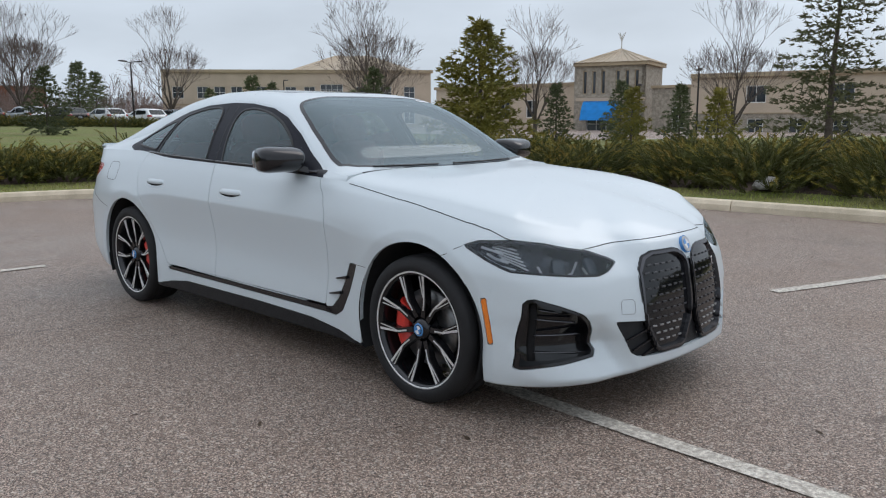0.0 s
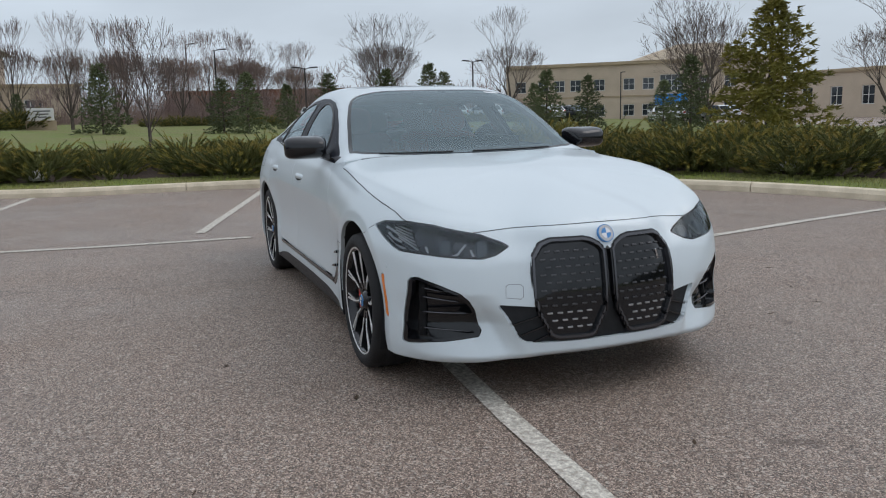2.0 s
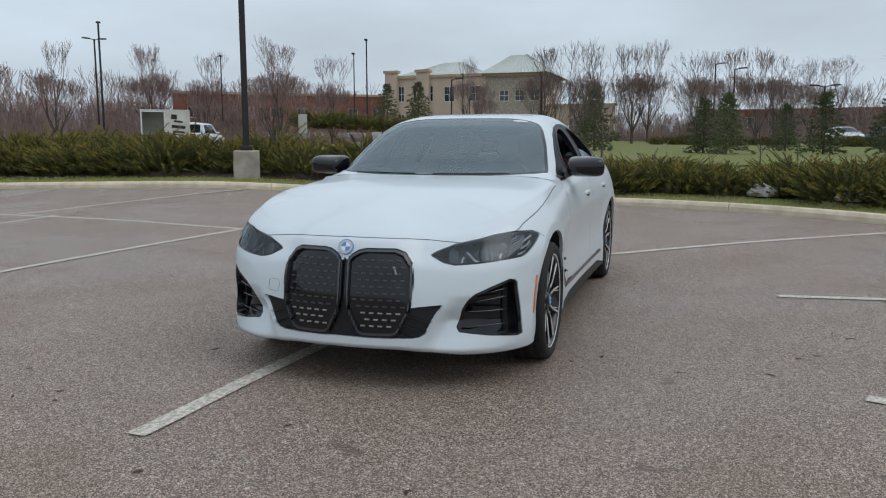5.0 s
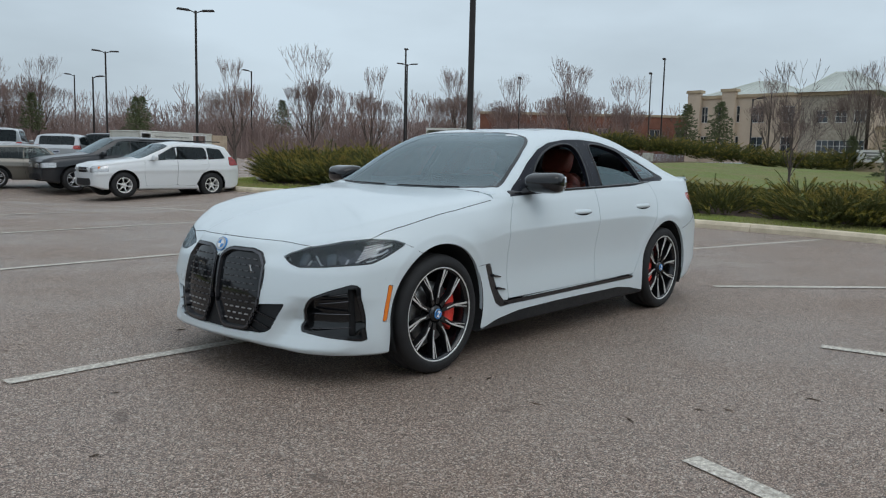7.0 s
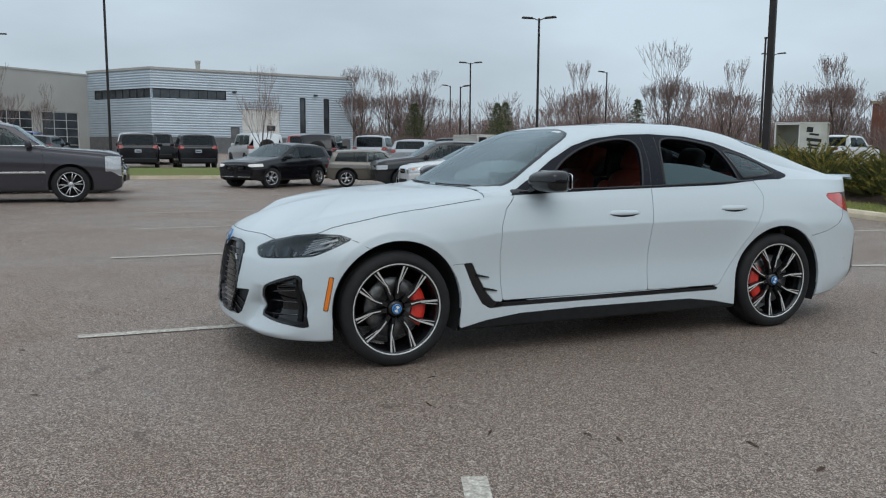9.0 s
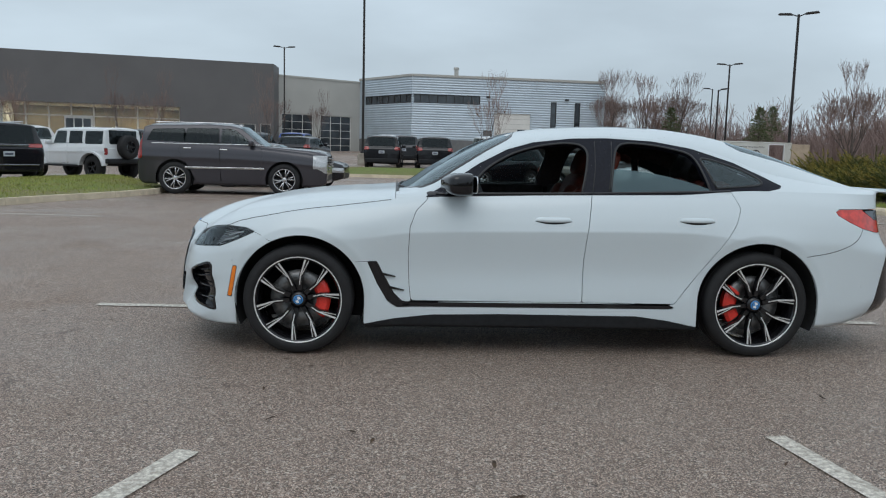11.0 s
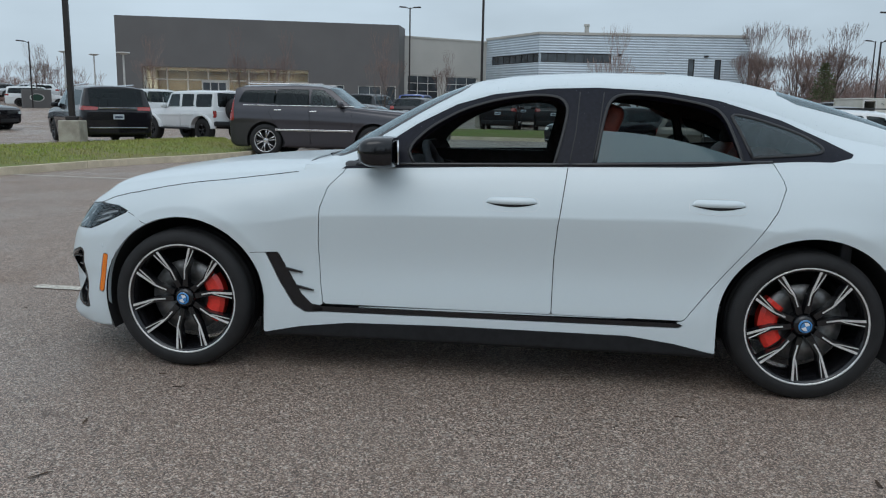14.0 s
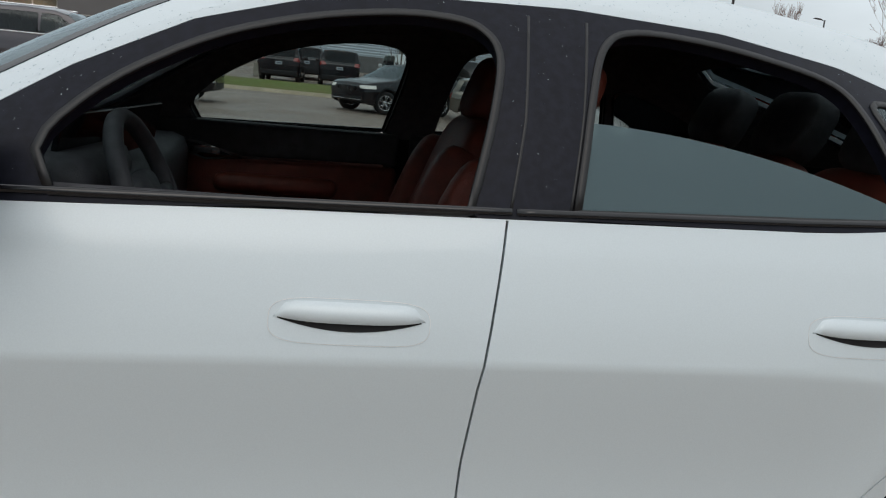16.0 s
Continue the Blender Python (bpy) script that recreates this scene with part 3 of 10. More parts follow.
for p, d in zip(kerb_line, k_n):
    walk_s += (p - last).length
    last = p
    if walk_s < (0.42 if p.x > -9.7 and -4 < p.y < 6.6 else 0.92) or not -24 < p.x < 12:
        continue
    walk_s = rnd.uniform(-0.1, 0.15)
    big = 1.15 if p.y < -9 else 1.0 if p.y < -5.5 else 0.84 if p.y > 3.0 and p.x < -3 else 0.92 if p.y > 4.5 else 0.80
    for off in (2.3, 3.3) if p.y < -5.5 else (1.55, 2.65):
        q = p + d * (off + rnd.uniform(-0.2, 0.25)) + Vector((rnd.uniform(-0.2, 0.2), rnd.uniform(-0.2, 0.2), 0))
        if math.hypot(q.x + 10.9, q.y + 8.7) < 1.15:
            continue
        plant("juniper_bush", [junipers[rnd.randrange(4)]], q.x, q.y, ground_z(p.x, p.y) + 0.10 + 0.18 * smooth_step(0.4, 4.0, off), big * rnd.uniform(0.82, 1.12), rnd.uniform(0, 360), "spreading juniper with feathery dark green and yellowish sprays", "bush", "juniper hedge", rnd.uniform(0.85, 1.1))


def rock(x, y, z, size, seed):
    bm = bmesh.new()
    bmesh.ops.create_icosphere(bm, subdivisions=2, radius=1.0)
    for v in bm.verts:
        v.co *= 1 + 0.35 * noise.noise(v.co * 1.3 + Vector((seed, 0, 0)))
        v.co.z = max(v.co.z, -0.35)
    ob = part("boulder", bm, ROCK)
    ob.matrix_world = pose(x, y, z, 0, 0, seed * 40) @ Matrix.Diagonal((size, size * 0.7, size * 0.55, 1))
    return tagged(ob, "pale limestone boulder at the foot of the hedge", "rock", "hedge boulders")


for k, (s_k, off, size) in enumerate(((-8.9, 0, 0.32), (-8.2, 0, 0.30), (-6.0, 0, 0.22), (-9.9, 0, 0.25), (-4.2, 0, 0.2), (-1.0, 0, 0.24), (-10.4, 1, 0.25), (-9.8, 1, 0.3))):
    best = min(range(len(kerb_line)), key=lambda i: abs(kerb_line[i].x - s_k) + (0 if (kerb_line[i].y > -4) == (off == 0) else 50))
    q = kerb_line[best] + k_n[best] * 1.35
    rock(q.x, q.y, ground_z(q.x, q.y) + 0.26, size, k + 1)

# conifers on the lawn
spruces = [(trunk_mesh(2.6, 0.06, k), feathery_conifer(40 + k, 2.8, 1.0, SPRUCE, 85, 0.12, 0.30, 0.38, 0.13, 0.14)) for k in range(3)]
for k, (x, y, tall) in enumerate(((-17.9, 10.5, 1.9), (-31.0, 19.9, 2.7), (-36.7, -3.6, 3.3), (-34.9, 1.9, 2.6), (-42.3, 6.3, 2.6), (-36.0, 7.4, 2.9), (-33.5, 2.9, 2.8), (-17.2, 30.8, 2.9), (-12.0, 26.9, 2.4), (-18.6, 27.4, 2.7), (-33.9, 9.9, 3.0), (-66.1, 23.8, 5.2), (-68.4, 26.2, 4.6), (-39.7, 21.3, 2.6), (-50.5, -9.0, 2.2), (-24.0, 19.5, 2.2), (-80, -29, 5), (-83, -34, 4.5), (-47, -62, 3.2), (-31, -62, 3.0), (-28, -76, 3.5), (-36, -70, 3.2), (-26, 22.5, 3.4))):
    z = land_z(x, y) - 0.12 + (0.3 if tall < 2 else 0)
    plant("spruce_tree", spruces[k % 3], x, y, z, tall / 2.8 * 1.06, k * 77, "young dark green spruce on the lawn", "tree", "lawn spruces", 1.0)
pine = (trunk_mesh(3.3, 0.09, 9), feathery_conifer(61, 3.4, 1.35, PINE, 150, 0.35, 0.2, 0.45, 0.13, 0.12))
plant("pine_tree", pine, -9.6, 11.9, 0.30, 1.0, 20, "olive-yellow pine with an open ragged crown", "tree")
larch = (trunk_mesh(4.6, 0.10, 5), feathery_conifer(65, 4.7, 1.6, SPRUCE_OPEN, 105, 0.25, 0.35, 0.55, 0.11, 0.12))
plant("spruce_tree", larch, -2.5, 15.9, 0.25, 1.0, 60, "tall open spruce with drooping ragged boughs", "tree")
young = (trunk_mesh(2.0, 0.05, 6), feathery_conifer(67, 2.1, 0.75, PINE, 80, 0.4, 0.2, 0.4, 0.10, 0.11))
for k, (x, y, s) in enumerate(((-6.0, 13.2, 0.8), (-3.6, 12.6, 0.75), (0.8, 12.8, 0.7))):
    plant("pine_tree", young, x, y, 0.25, s, 90 * k, "small yellow-green pine rising behind the hedge", "tree", "small pines")

def foot(x, y):
    """Where a tree stands: on the lawn behind the kerb, or on the level ground beyond the lots."""
    return ground_z(x, y) if y < -24.5 else land_z(x, y)


# bare trees
round_trees = [bare_tree(70 + k, 10.0, 0.95, 6, 0.20, 0.17, TWIG, 0.62, 4, 0.0080) for k in range(2)]
vase_trees = [bare_tree(80 + k, 8.0, 0.66, 6, 0.14, 0.16, TWIG_RED, 1.0, 4, 0.0085) for k in range(2)]
slim_trees = [bare_tree(84 + k, 8.0, 0.52, 5, 0.10, 0.20, TWIG_RED, 1.0, 3, 0.0075) for k in range(2)]
sapling = bare_tree(90, 3.4, 0.8, 5, 0.035, 0.3, TWIG, 0.6, 3, 0.0045)
for k, (x, y, tall) in enumerate(((-35.5, 30.5, 9.4), (-10.6, 28.8, 6.2), (-25.5, 34.7, 7.6), (-39.9, 34.8, 8.6), (-86, 25.4, 12.2), (-72.4, 35.3, 12.2), (-72.3, 21.2, 11.0), (-3, 34, 6.5), (-110, 2, 12), (-100.3, 17.7, 10.5), (-98, 12, 10))):
    plant("bare_tree", round_trees[k % 2], x, y, land_z(x, y), tall / 10.0, 63 * k, "leafless grey tree with a broad round crown", "tree", "bare lawn trees")
for k, (x, y, tall) in enumerate(((-54.1, -9.7, 7.4), (-49.5, -5.9, 7.2), (-61.3, -50.5, 7.6), (-72.6, -52.1, 7.4), (-63.9, -37.7, 8.2), (-70.8, -35.4, 7.2), (-48.3, -50.3, 6.6), (-30, -89.9, 8.4), (-31.7, -83.8, 8.0), (-50.3, -61.1, 9.2), (-29.6, -45.4, 6.0), (-67.9, -40.9, 7.8), (-64.9, -53.5, 7.2), (-60, -3.5, 8.2), (-66, 1.5, 8.0), (-62, 6.0, 7.8), (-75, 4.5, 9.2), (-72, -3.0, 9.5), (-82, 9, 9.5), (-58, 9.5, 6.5), (-56, -16, 6.5), (-20, -70, 7.5), (-25, -92, 8.5), (-75, -20, 6.0))):
    plant("bare_tree", vase_trees[k % 2], x, y, foot(x, y), (tall + land_z(x, y) - foot(x, y)) / 8.0, 47 * k, "leafless reddish-brown tree with upright branches", "tree", "bare vase-shaped trees")
for k, (x, y, z, tall) in enumerate(((-3.8, -32.6, 0.35, 5.0), (7.9, -68.5, 1.2, 5.6), (7.8, -38.4, 0.40, 5.2), (15.8, -38.6, 0.42, 5.2), (25.6, -47.8, 0.6, 5.5), (14.9, -42.5, 0.5, 5.4), (46, -66, 1.0, 6.0), (50, -74, 1.1, 6.2))):
    plant("bare_tree", slim_trees[k % 2], x, y, z, tall / 8.0, 91 * k, "slim leafless tree beside the showroom lot", "tree", "lot trees")
for k, (x, y, tall) in enumerate(((-25.1, 9.2, 2.5), (-22.7, -1.6, 3.9), (-13.4, -1.7, 3.2), (-44, -5, 4.0), (-20.5, 3.5, 2.2))):
    plant("bare_sapling", sapling, x, y, land_z(x, y) - 0.05, tall / 3.4, 120 * k, "thin leafless sapling on the lawn", "tree", "saplings")


def woods(name, spots, source, label):
    """Far woodland: many small trees joined, too many to count."""
    verts, faces = [], []
    rnd = random.Random(5)
    datas = []
    for trunk, crown in source:
        for me in (trunk, crown):
            co = np.empty(len(me.vertices) * 3)
            me.vertices.foreach_get("co", co)
            datas.append((co.reshape(-1, 3), [tuple(p.vertices) for p in me.polygons]))
    for x, y, z, s in spots:
        k = rnd.randrange(len(source)) * 2
        a = rnd.uniform(0, 6.28)
        c, si = math.cos(a), math.sin(a)
        for co, fs in datas[k:k + 2]:
            base = len(verts)
            verts += [(x + s * (p[0] * c - p[1] * si), y + s * (p[0] * si + p[1] * c), z + s * p[2]) for p in co]
            faces += [tuple(base + i for i in f) for f in fs]
    ob = mesh_object(name, verts, faces, TWIG_RED)
    return tagged(ob, label, "woodland", kind="stuff")


brush = [bare_tree(100 + k, 7.0, 0.9, 4, 0.07, 0.04, TWIG_RED, 0.7, 3, 0.016) for k in range(3)]
spots = []
rnd = random.Random(31)
for bearing0, bearing1, dist0, dist1, n, size in ((-100, -133, 92, 125, 46, 1.0), (-133, -158, 100, 135, 36, 0.95), (-170, -196, 78, 110, 42, 0.95), (-196, -206, 100, 135, 20, 0.9), (-62, -48, 110, 150, 16, 0.8), (-113, -128, 74, 90, 20, 0.7), (128, 140, 105, 135, 12, 0.8)):
    for _ in range(n):
        a, d = radians(rnd.uniform(bearing0, bearing1)), rnd.uniform(dist0, dist1)
        x, y = 3 + d * math.cos(a), 2 + d * math.sin(a)
        grow = (land_z(x, y) - foot(x, y)) / 7.0
        spots.append((x, y, foot(x, y) - 0.3, (size * rnd.uniform(0.6, 1.2) + grow) * 0.86))


def scrub(centres, label):
    """Undergrowth: thickets of thin bare stems at the foot of the woods."""
    verts, faces, rnd = [], [], random.Random(6)
    for x, y, z, s in centres:
        for _ in range(260):
            px, py = x + rnd.gauss(0, 3.0), y + rnd.gauss(0, 3.0)
            h, lean, a = rnd.uniform(0.8, 4.2) * s, rnd.uniform(0.1, 0.5), rnd.uniform(0, 6.28)
            w = rnd.uniform(0.025, 0.07)
            tip = (px + math.cos(a) * lean * h, py + math.sin(a) * lean * h, z + h)
            k = len(verts)
            verts += [(px - w, py, z), (px + w, py, z), tip, (px, py + w, z)]
            faces += [(k, k + 1, k + 2), (k + 1, k + 3, k + 2)]
    return tagged(mesh_object("undergrowth", verts, faces, TWIG_RED), label, "undergrowth", kind="stuff")


scrub(spots, "thick brown leafless undergrowth at the foot of the woods")
# two farther rows of low junipers on the lawn
for (xa, ya), (xb, yb), n, s in (((-49, -9.0), (-45.0, -24.0), 11, 1.75), ((-61, 12), (-57, 30), 13, 1.25), ((-58, -1), (-62, 8), 6, 1.2)):
    for k in range(n):
        u = k / (n - 1)
        x, y = xa + (xb - xa) * u + rnd.uniform(-0.6, 0.6), ya + (yb - ya) * u
        if math.hypot(q.x + 10.9, q.y + 8.7) < 1.15:
            continue
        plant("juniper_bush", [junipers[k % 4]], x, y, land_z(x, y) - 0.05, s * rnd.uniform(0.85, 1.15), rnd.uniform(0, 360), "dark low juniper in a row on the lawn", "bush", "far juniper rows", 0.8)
woods("woodland", spots, brush, "brown leafless woodland and brush beyond the lots")

# the grass verge next to the kerb, blade by blade
def verge():
    rnd = random.Random(8)
    verts, faces = [], []
    for i, (p, d) in enumerate(zip(kerb_line, k_n)):
        if not (-14 < p.x < 8):
            continue
        run = (kerb_line[min(i + 1, len(kerb_line) - 1)] - p)
        for _ in range(210):
            off = rnd.uniform(0.16, 1.25)
            q = p + run * rnd.random() + d * off
            z = ground_z(q.x, q.y) + 0.135 + 0.22 * smooth_step(0.4, 4.0, off)
            a, h = rnd.uniform(0, 6.28), rnd.uniform(0.025, 0.06)
            s = Vector((math.cos(a), math.sin(a), 0)) * 0.007
            k = len(verts)
            verts += [(q.x - s.x, q.y - s.y, z - 0.005), (q.x + s.x, q.y + s.y, z - 0.005), (q.x + s.y * 2.5, q.y - s.x * 2.5, z + h)]
            faces.append((k, k + 1, k + 2))
    for _ in range(26000):
        k0 = rnd.randrange(8, len(ISLAND) // 2 + 2)
        a, b = ISLAND[k0], ISLAND[-1 - k0]
        u = rnd.uniform(0.04, 0.96)
        q = a.lerp(b, u) + Vector((rnd.uniform(-0.4, 0.4), rnd.uniform(-0.4, 0.4), 0))
        z = ground_z(q.x, q.y) + 0.135 + 0.10 * math.sin(u * math.pi)
        t, h = rnd.uniform(0, 6.28), rnd.uniform(0.03, 0.07)
        s = Vector((math.cos(t), math.sin(t), 0)) * 0.009
        k = len(verts)
        verts += [(q.x - s.x, q.y - s.y, z - 0.005), (q.x + s.x, q.y + s.y, z - 0.005), (q.x + s.y * 2.5, q.y - s.x * 2.5, z + h)]
        faces.append((k, k + 1, k + 2))
    return tagged(mesh_object("grass", verts, faces, BLADE), "short green grass blades of the verge", "grass", kind="stuff")


verge()

# ---- buildings, lamps, signs ----
STUCCO = material("cream_stucco", (0.56, 0.455, 0.35), 0.9, second=(0.50, 0.405, 0.31), scale=0.6, fine=0.08, fine_scale=60, bump=0.15, bump_scale=60)
STUCCO_TRIM = material("tan_cornice", (0.42, 0.33, 0.22), 0.9, spread=0.1, scale=1.0)
STONE_WALL = material("buff_stone_facing", (0.42, 0.37, 0.30), 0.9, second=(0.27, 0.235, 0.19), scale=3.5, fine=0.2, fine_scale=12, bump=0.5, bump_scale=6)
METAL_ROOF = material("beige_standing_seam_roof", (0.44, 0.36, 0.26), 0.5, 0.2, spread=0.08, scale=1.5)
METAL_ROOF_GREY = material("pale_green_grey_roof", (0.47, 0.50, 0.46), 0.5, 0.2, spread=0.08, scale=1.5)
BRICK_WALL = material("far_red_brick", (0.20, 0.085, 0.055), 0.9, spread=0.2, scale=1.0, fine=0.2, fine_scale=20)
PANE = material("dark_window_pane", (0.045, 0.055, 0.065), 0.08, spread=0.5, scale=0.7, coat=0.5)
WINDOW_WHITE = material("white_window_frame", (0.68, 0.67, 0.64), 0.6, spread=0.06, scale=4)
AWNING = material("blue_awning_canvas", (0.0, 0.22, 0.62), 0.7, spread=0.12, scale=2, vary=0.05)
CLADDING = material("corrugated_silver_cladding", (0.50, 0.57, 0.63), 0.45, 0.3, spread=0.06, scale=0.8)
CLAD_BASE = material("grey_masonry_base", (0.16, 0.16, 0.16), 0.9, spread=0.15, scale=2)
SHOWROOM = material("dark_grey_panels", (0.120, 0.115, 0.115), 0.6, spread=0.07, scale=0.3, fine=0.03)
PALE_PANEL = material("pale_grey_panels", (0.44, 0.43, 0.40), 0.7, spread=0.05, scale=0.4)
DOOR_WHITE = material("white_roller_door", (0.72, 0.70, 0.66), 0.6, spread=0.05, scale=1)
POLE = material("dark_bronze_pole", (0.028, 0.024, 0.024), 0.55, 0.3, spread=0.2, scale=6)
WARM = material("lit_showroom_wall", (0.30, 0.245, 0.18), 0.8, spread=0.35, scale=0.25)


def rib_material():
    """Horizontal ribs on the cladding."""
    t = CLADDING.node_tree
    c, w, bp = t.nodes.new("ShaderNodeTexCoord"), t.nodes.new("ShaderNodeTexWave"), t.nodes.new("ShaderNodeBump")
    w.bands_direction = "Z"
    w.inputs["Scale"].default_value = 1.15
    bp.inputs["Strength"].default_value, bp.inputs["Distance"].default_value = 0.7, 0.05
    t.links.new(c.outputs["Object"], w.inputs["Vector"])
    t.links.new(w.outputs["Color"], bp.inputs["Height"])
    t.links.new(bp.outputs[0], t.nodes["Principled BSDF"].inputs["Normal"])


rib_material()


class Facade:
    """A wall plane from one ground corner to another; u runs along it, z up, and out is in front of it."""

    def __init__(self, p, q, parent):
        self.p, self.parent = Vector((*p, 0)), parent
        self.u = (Vector((*q, 0)) - self.p).normalized()
        self.length = (Vector((*q, 0)) - self.p).length
        self.n = self.u.cross(Vector((0, 0, 1)))
        if self.n.dot(Vector((3, 0, 0)) - self.p) < 0:
            self.n = -self.n

    def slab(self, name, u0, u1, z0, z1, out0, out1, mat, parent=None, label=""):
        """A block on the wall between two depths."""
        verts = []
        for o in (out0, out1):
            for uu, z in ((u0, z0), (u1, z0), (u1, z1), (u0, z1)):
                verts.append(self.p + self.u * uu + self.n * o + Vector((0, 0, z)))
        faces = [(0, 1, 2, 3), (7, 6, 5, 4), (0, 4, 5, 1), (1, 5, 6, 2), (2, 6, 7, 3), (3, 7, 4, 0)]
        return mesh_object(name, verts, faces, mat, parent or self.parent, label=label)

    def wall(self, z0, z1, mat, holes=(), deep=0.3, name="wall", label=""):
        """A wall with openings through it, as one mesh of strips round the openings."""
        us = sorted({0.0, self.length, *(h[0] for h in holes), *(h[1] for h in holes)})
        zs = sorted({z0, z1, *(h[2] for h in holes), *(h[3] for h in holes)})
        verts, faces, at = [], [], {}

        def vert(a, b, o):
            key = (round(a, 3), round(b, 3), o)
            if key not in at:
                at[key] = len(verts)
                verts.append(self.p + self.u * a + self.n * o + Vector((0, 0, b)))
            return at[key]

        for a, b in zip(us, us[1:]):
            for c, d in zip(zs, zs[1:]):
                if any(h[0] <= (a + b) / 2 <= h[1] and h[2] <= (c + d) / 2 <= h[3] for h in holes):
                    continue
                faces.append((vert(a, c, 0), vert(b, c, 0), vert(b, d, 0), vert(a, d, 0)))
                faces.append((vert(a, c, -deep), vert(a, d, -deep), vert(b, d, -deep), vert(b, c, -deep)))
        for h in holes:
            ring = ((h[0], h[2]), (h[1], h[2]), (h[1], h[3]), (h[0], h[3]))
            for (a, c), (b, d) in zip(ring, ring[1:] + ring[:1]):
                faces.append((vert(a, c, 0), vert(b, d, 0), vert(b, d, -deep), vert(a, c, -deep)))
        for a in (0.0, self.length):
            faces.append((vert(a, z0, 0), vert(a, z0, -deep), vert(a, z1, -deep), vert(a, z1, 0)))
        faces.append((vert(0.0, z1, 0), vert(self.length, z1, 0), vert(self.length, z1, -deep), vert(0.0, z1, -deep)))
        return mesh_object(name, verts, faces, mat, self.parent, label=label)

    def window(self, u0, u1, z0, z1, cols=2, rows=2, frame=WINDOW_WHITE, deep=0.16, bar=0.06, glass=PANE):
        """A glazed window with frame bars and its panes, set into its opening."""
        win = self.slab("window", u0, u1, z0, z1, -deep - 0.04, -deep, glass)
        w, h = (u1 - u0) / cols, (z1 - z0) / rows
        for k in range(cols + 1):
            b = bar * (1.3 if k in (0, cols) else 0.8)
            c = min(max(u0 + w * k, u0 + b / 2), u1 - b / 2)
            self.slab("window_frame", c - b / 2, c + b / 2, z0, z1, -deep, -deep + 0.06, frame, win)
        for k in range(rows + 1):
            b = bar * (1.3 if k in (0, rows) else 0.8)
            c = min(max(z0 + h * k, z0 + b / 2), z1 - b / 2)
            self.slab("window_frame", u0, u1, c - b / 2, c + b / 2, -deep, -deep + 0.063, frame, win)
        return win


def hip_roof(parent, corners, z0, peak, z1, mat, ribs=10, name="roof"):
    """A hipped metal roof with raised seams: corners in order, and one or two peaks."""
    c = [Vector((*p, z0)) for p in corners]
    peaks = [Vector((*p, z1)) for p in peak]
    bm = bmesh.new()
    vc, vp = [bm.verts.new(v) for v in c], [bm.verts.new(v) for v in peaks]
    n = len(c)
    slopes = []
    for k in range(n):
        a, b = c[k], c[(k + 1) % n]
        near = sorted(range(len(peaks)), key=lambda i: ((a + b) / 2 - peaks[i]).length)
        if len(peaks) == 2 and k % 2 == 0:
            ia = min((0, 1), key=lambda i: (a - peaks[i]).length)
            bm.faces.new((vc[k], vc[(k + 1) % n], vp[1 - ia], vp[ia]))
            slopes.append((a, b, peaks[ia], peaks[1 - ia]))
        else:
            bm.faces.new((vc[k], vc[(k + 1) % n], vp[near[0]]))
            slopes.append((a, b, peaks[near[0]], peaks[near[0]]))
    for a, b, pa, pb in slopes:
        normal = (b - a).cross(pa - a).normalized()
        if normal.z < 0:
            normal = -normal
        for k in range(1, ribs):
            u = k / ribs
            low_p, high = a.lerp(b, u), pa.lerp(pb, u)
            tube(bm, low_p + normal * 0.02, low_p.lerp(high, 0.97 if pa != pb else min(1.0, 1.0)) + normal * 0.02, 0.05, sides=4)
    return part(name, bm, mat, parent)


# cream office building with a blue entrance awning
office = thing("office_building", Matrix(), "cream two-storey office building with blue entrance awning", "building")
f = Facade((-96.1, 46.4), (-73.5, 73.5), office)
base, roof_z = -0.6, 7.25
wins = [(u, u + 1.5, z, z + 1.55) for u in (1.0, 4.2, 6.4, 8.6, 11.8, 15.7, 18.2, 25.2, 28.4, 31.6) for z in (0.45, 3.85)]
arch = (20.4, 23.4, 3.5, 5.7)
door = (20.3, 23.6, base, 1.75)
f.wall(base, roof_z, STUCCO, wins + [arch, door])
for w in wins:
    f.window(*w)
f.window(*arch, 4, 3)
f.window(*door, 4, 2)
f.slab("cornice", -0.3, f.length + 0.3, roof_z - 0.05, roof_z + 0.35, -0.5, 0.25, STUCCO_TRIM)
f.slab("band", -0.02, 19.9, 2.95, 3.15, 0.002, 0.07, STUCCO_TRIM)
f.slab("band", 24.1, f.length + 0.02, 2.95, 3.15, 0.002, 0.07, STUCCO_TRIM)
bm = bmesh.new()
q = [f.p + f.u * uu + f.n * o + Vector((0, 0, z)) for uu in (19.9, 24.0) for o, z in ((0.0, 3.2), (0.5, 3.1), (1.3, 2.3), (1.35, 1.8), (1.25, 1.8), (0.0, 3.05))]
vs = [bm.verts.new(v) for v in q]
for k in range(6):
    bm.faces.new((vs[k], vs[(k + 1) % 6], vs[6 + (k + 1) % 6], vs[6 + k]))
bm.faces.new(vs[:6])
bm.faces.new(vs[6:][::-1])
part("awning", bm, AWNING, office, "bright blue awning")
back = f.n * -16
cs = [f.p + f.u * a + f.n * b for a, b in ((16.5, 0.3), (33.0, 0.3), (33.0, -13), (16.5, -13))]
hip_roof(office, [(v.x, v.y) for v in cs], roof_z + 0.32, [((f.p + f.u * 22.5 + f.n * -6).x, (f.p + f.u * 22.5 + f.n * -6).y), ((f.p + f.u * 27 + f.n * -6).x, (f.p + f.u * 27 + f.n * -6).y)], 9.9, METAL_ROOF, 16)
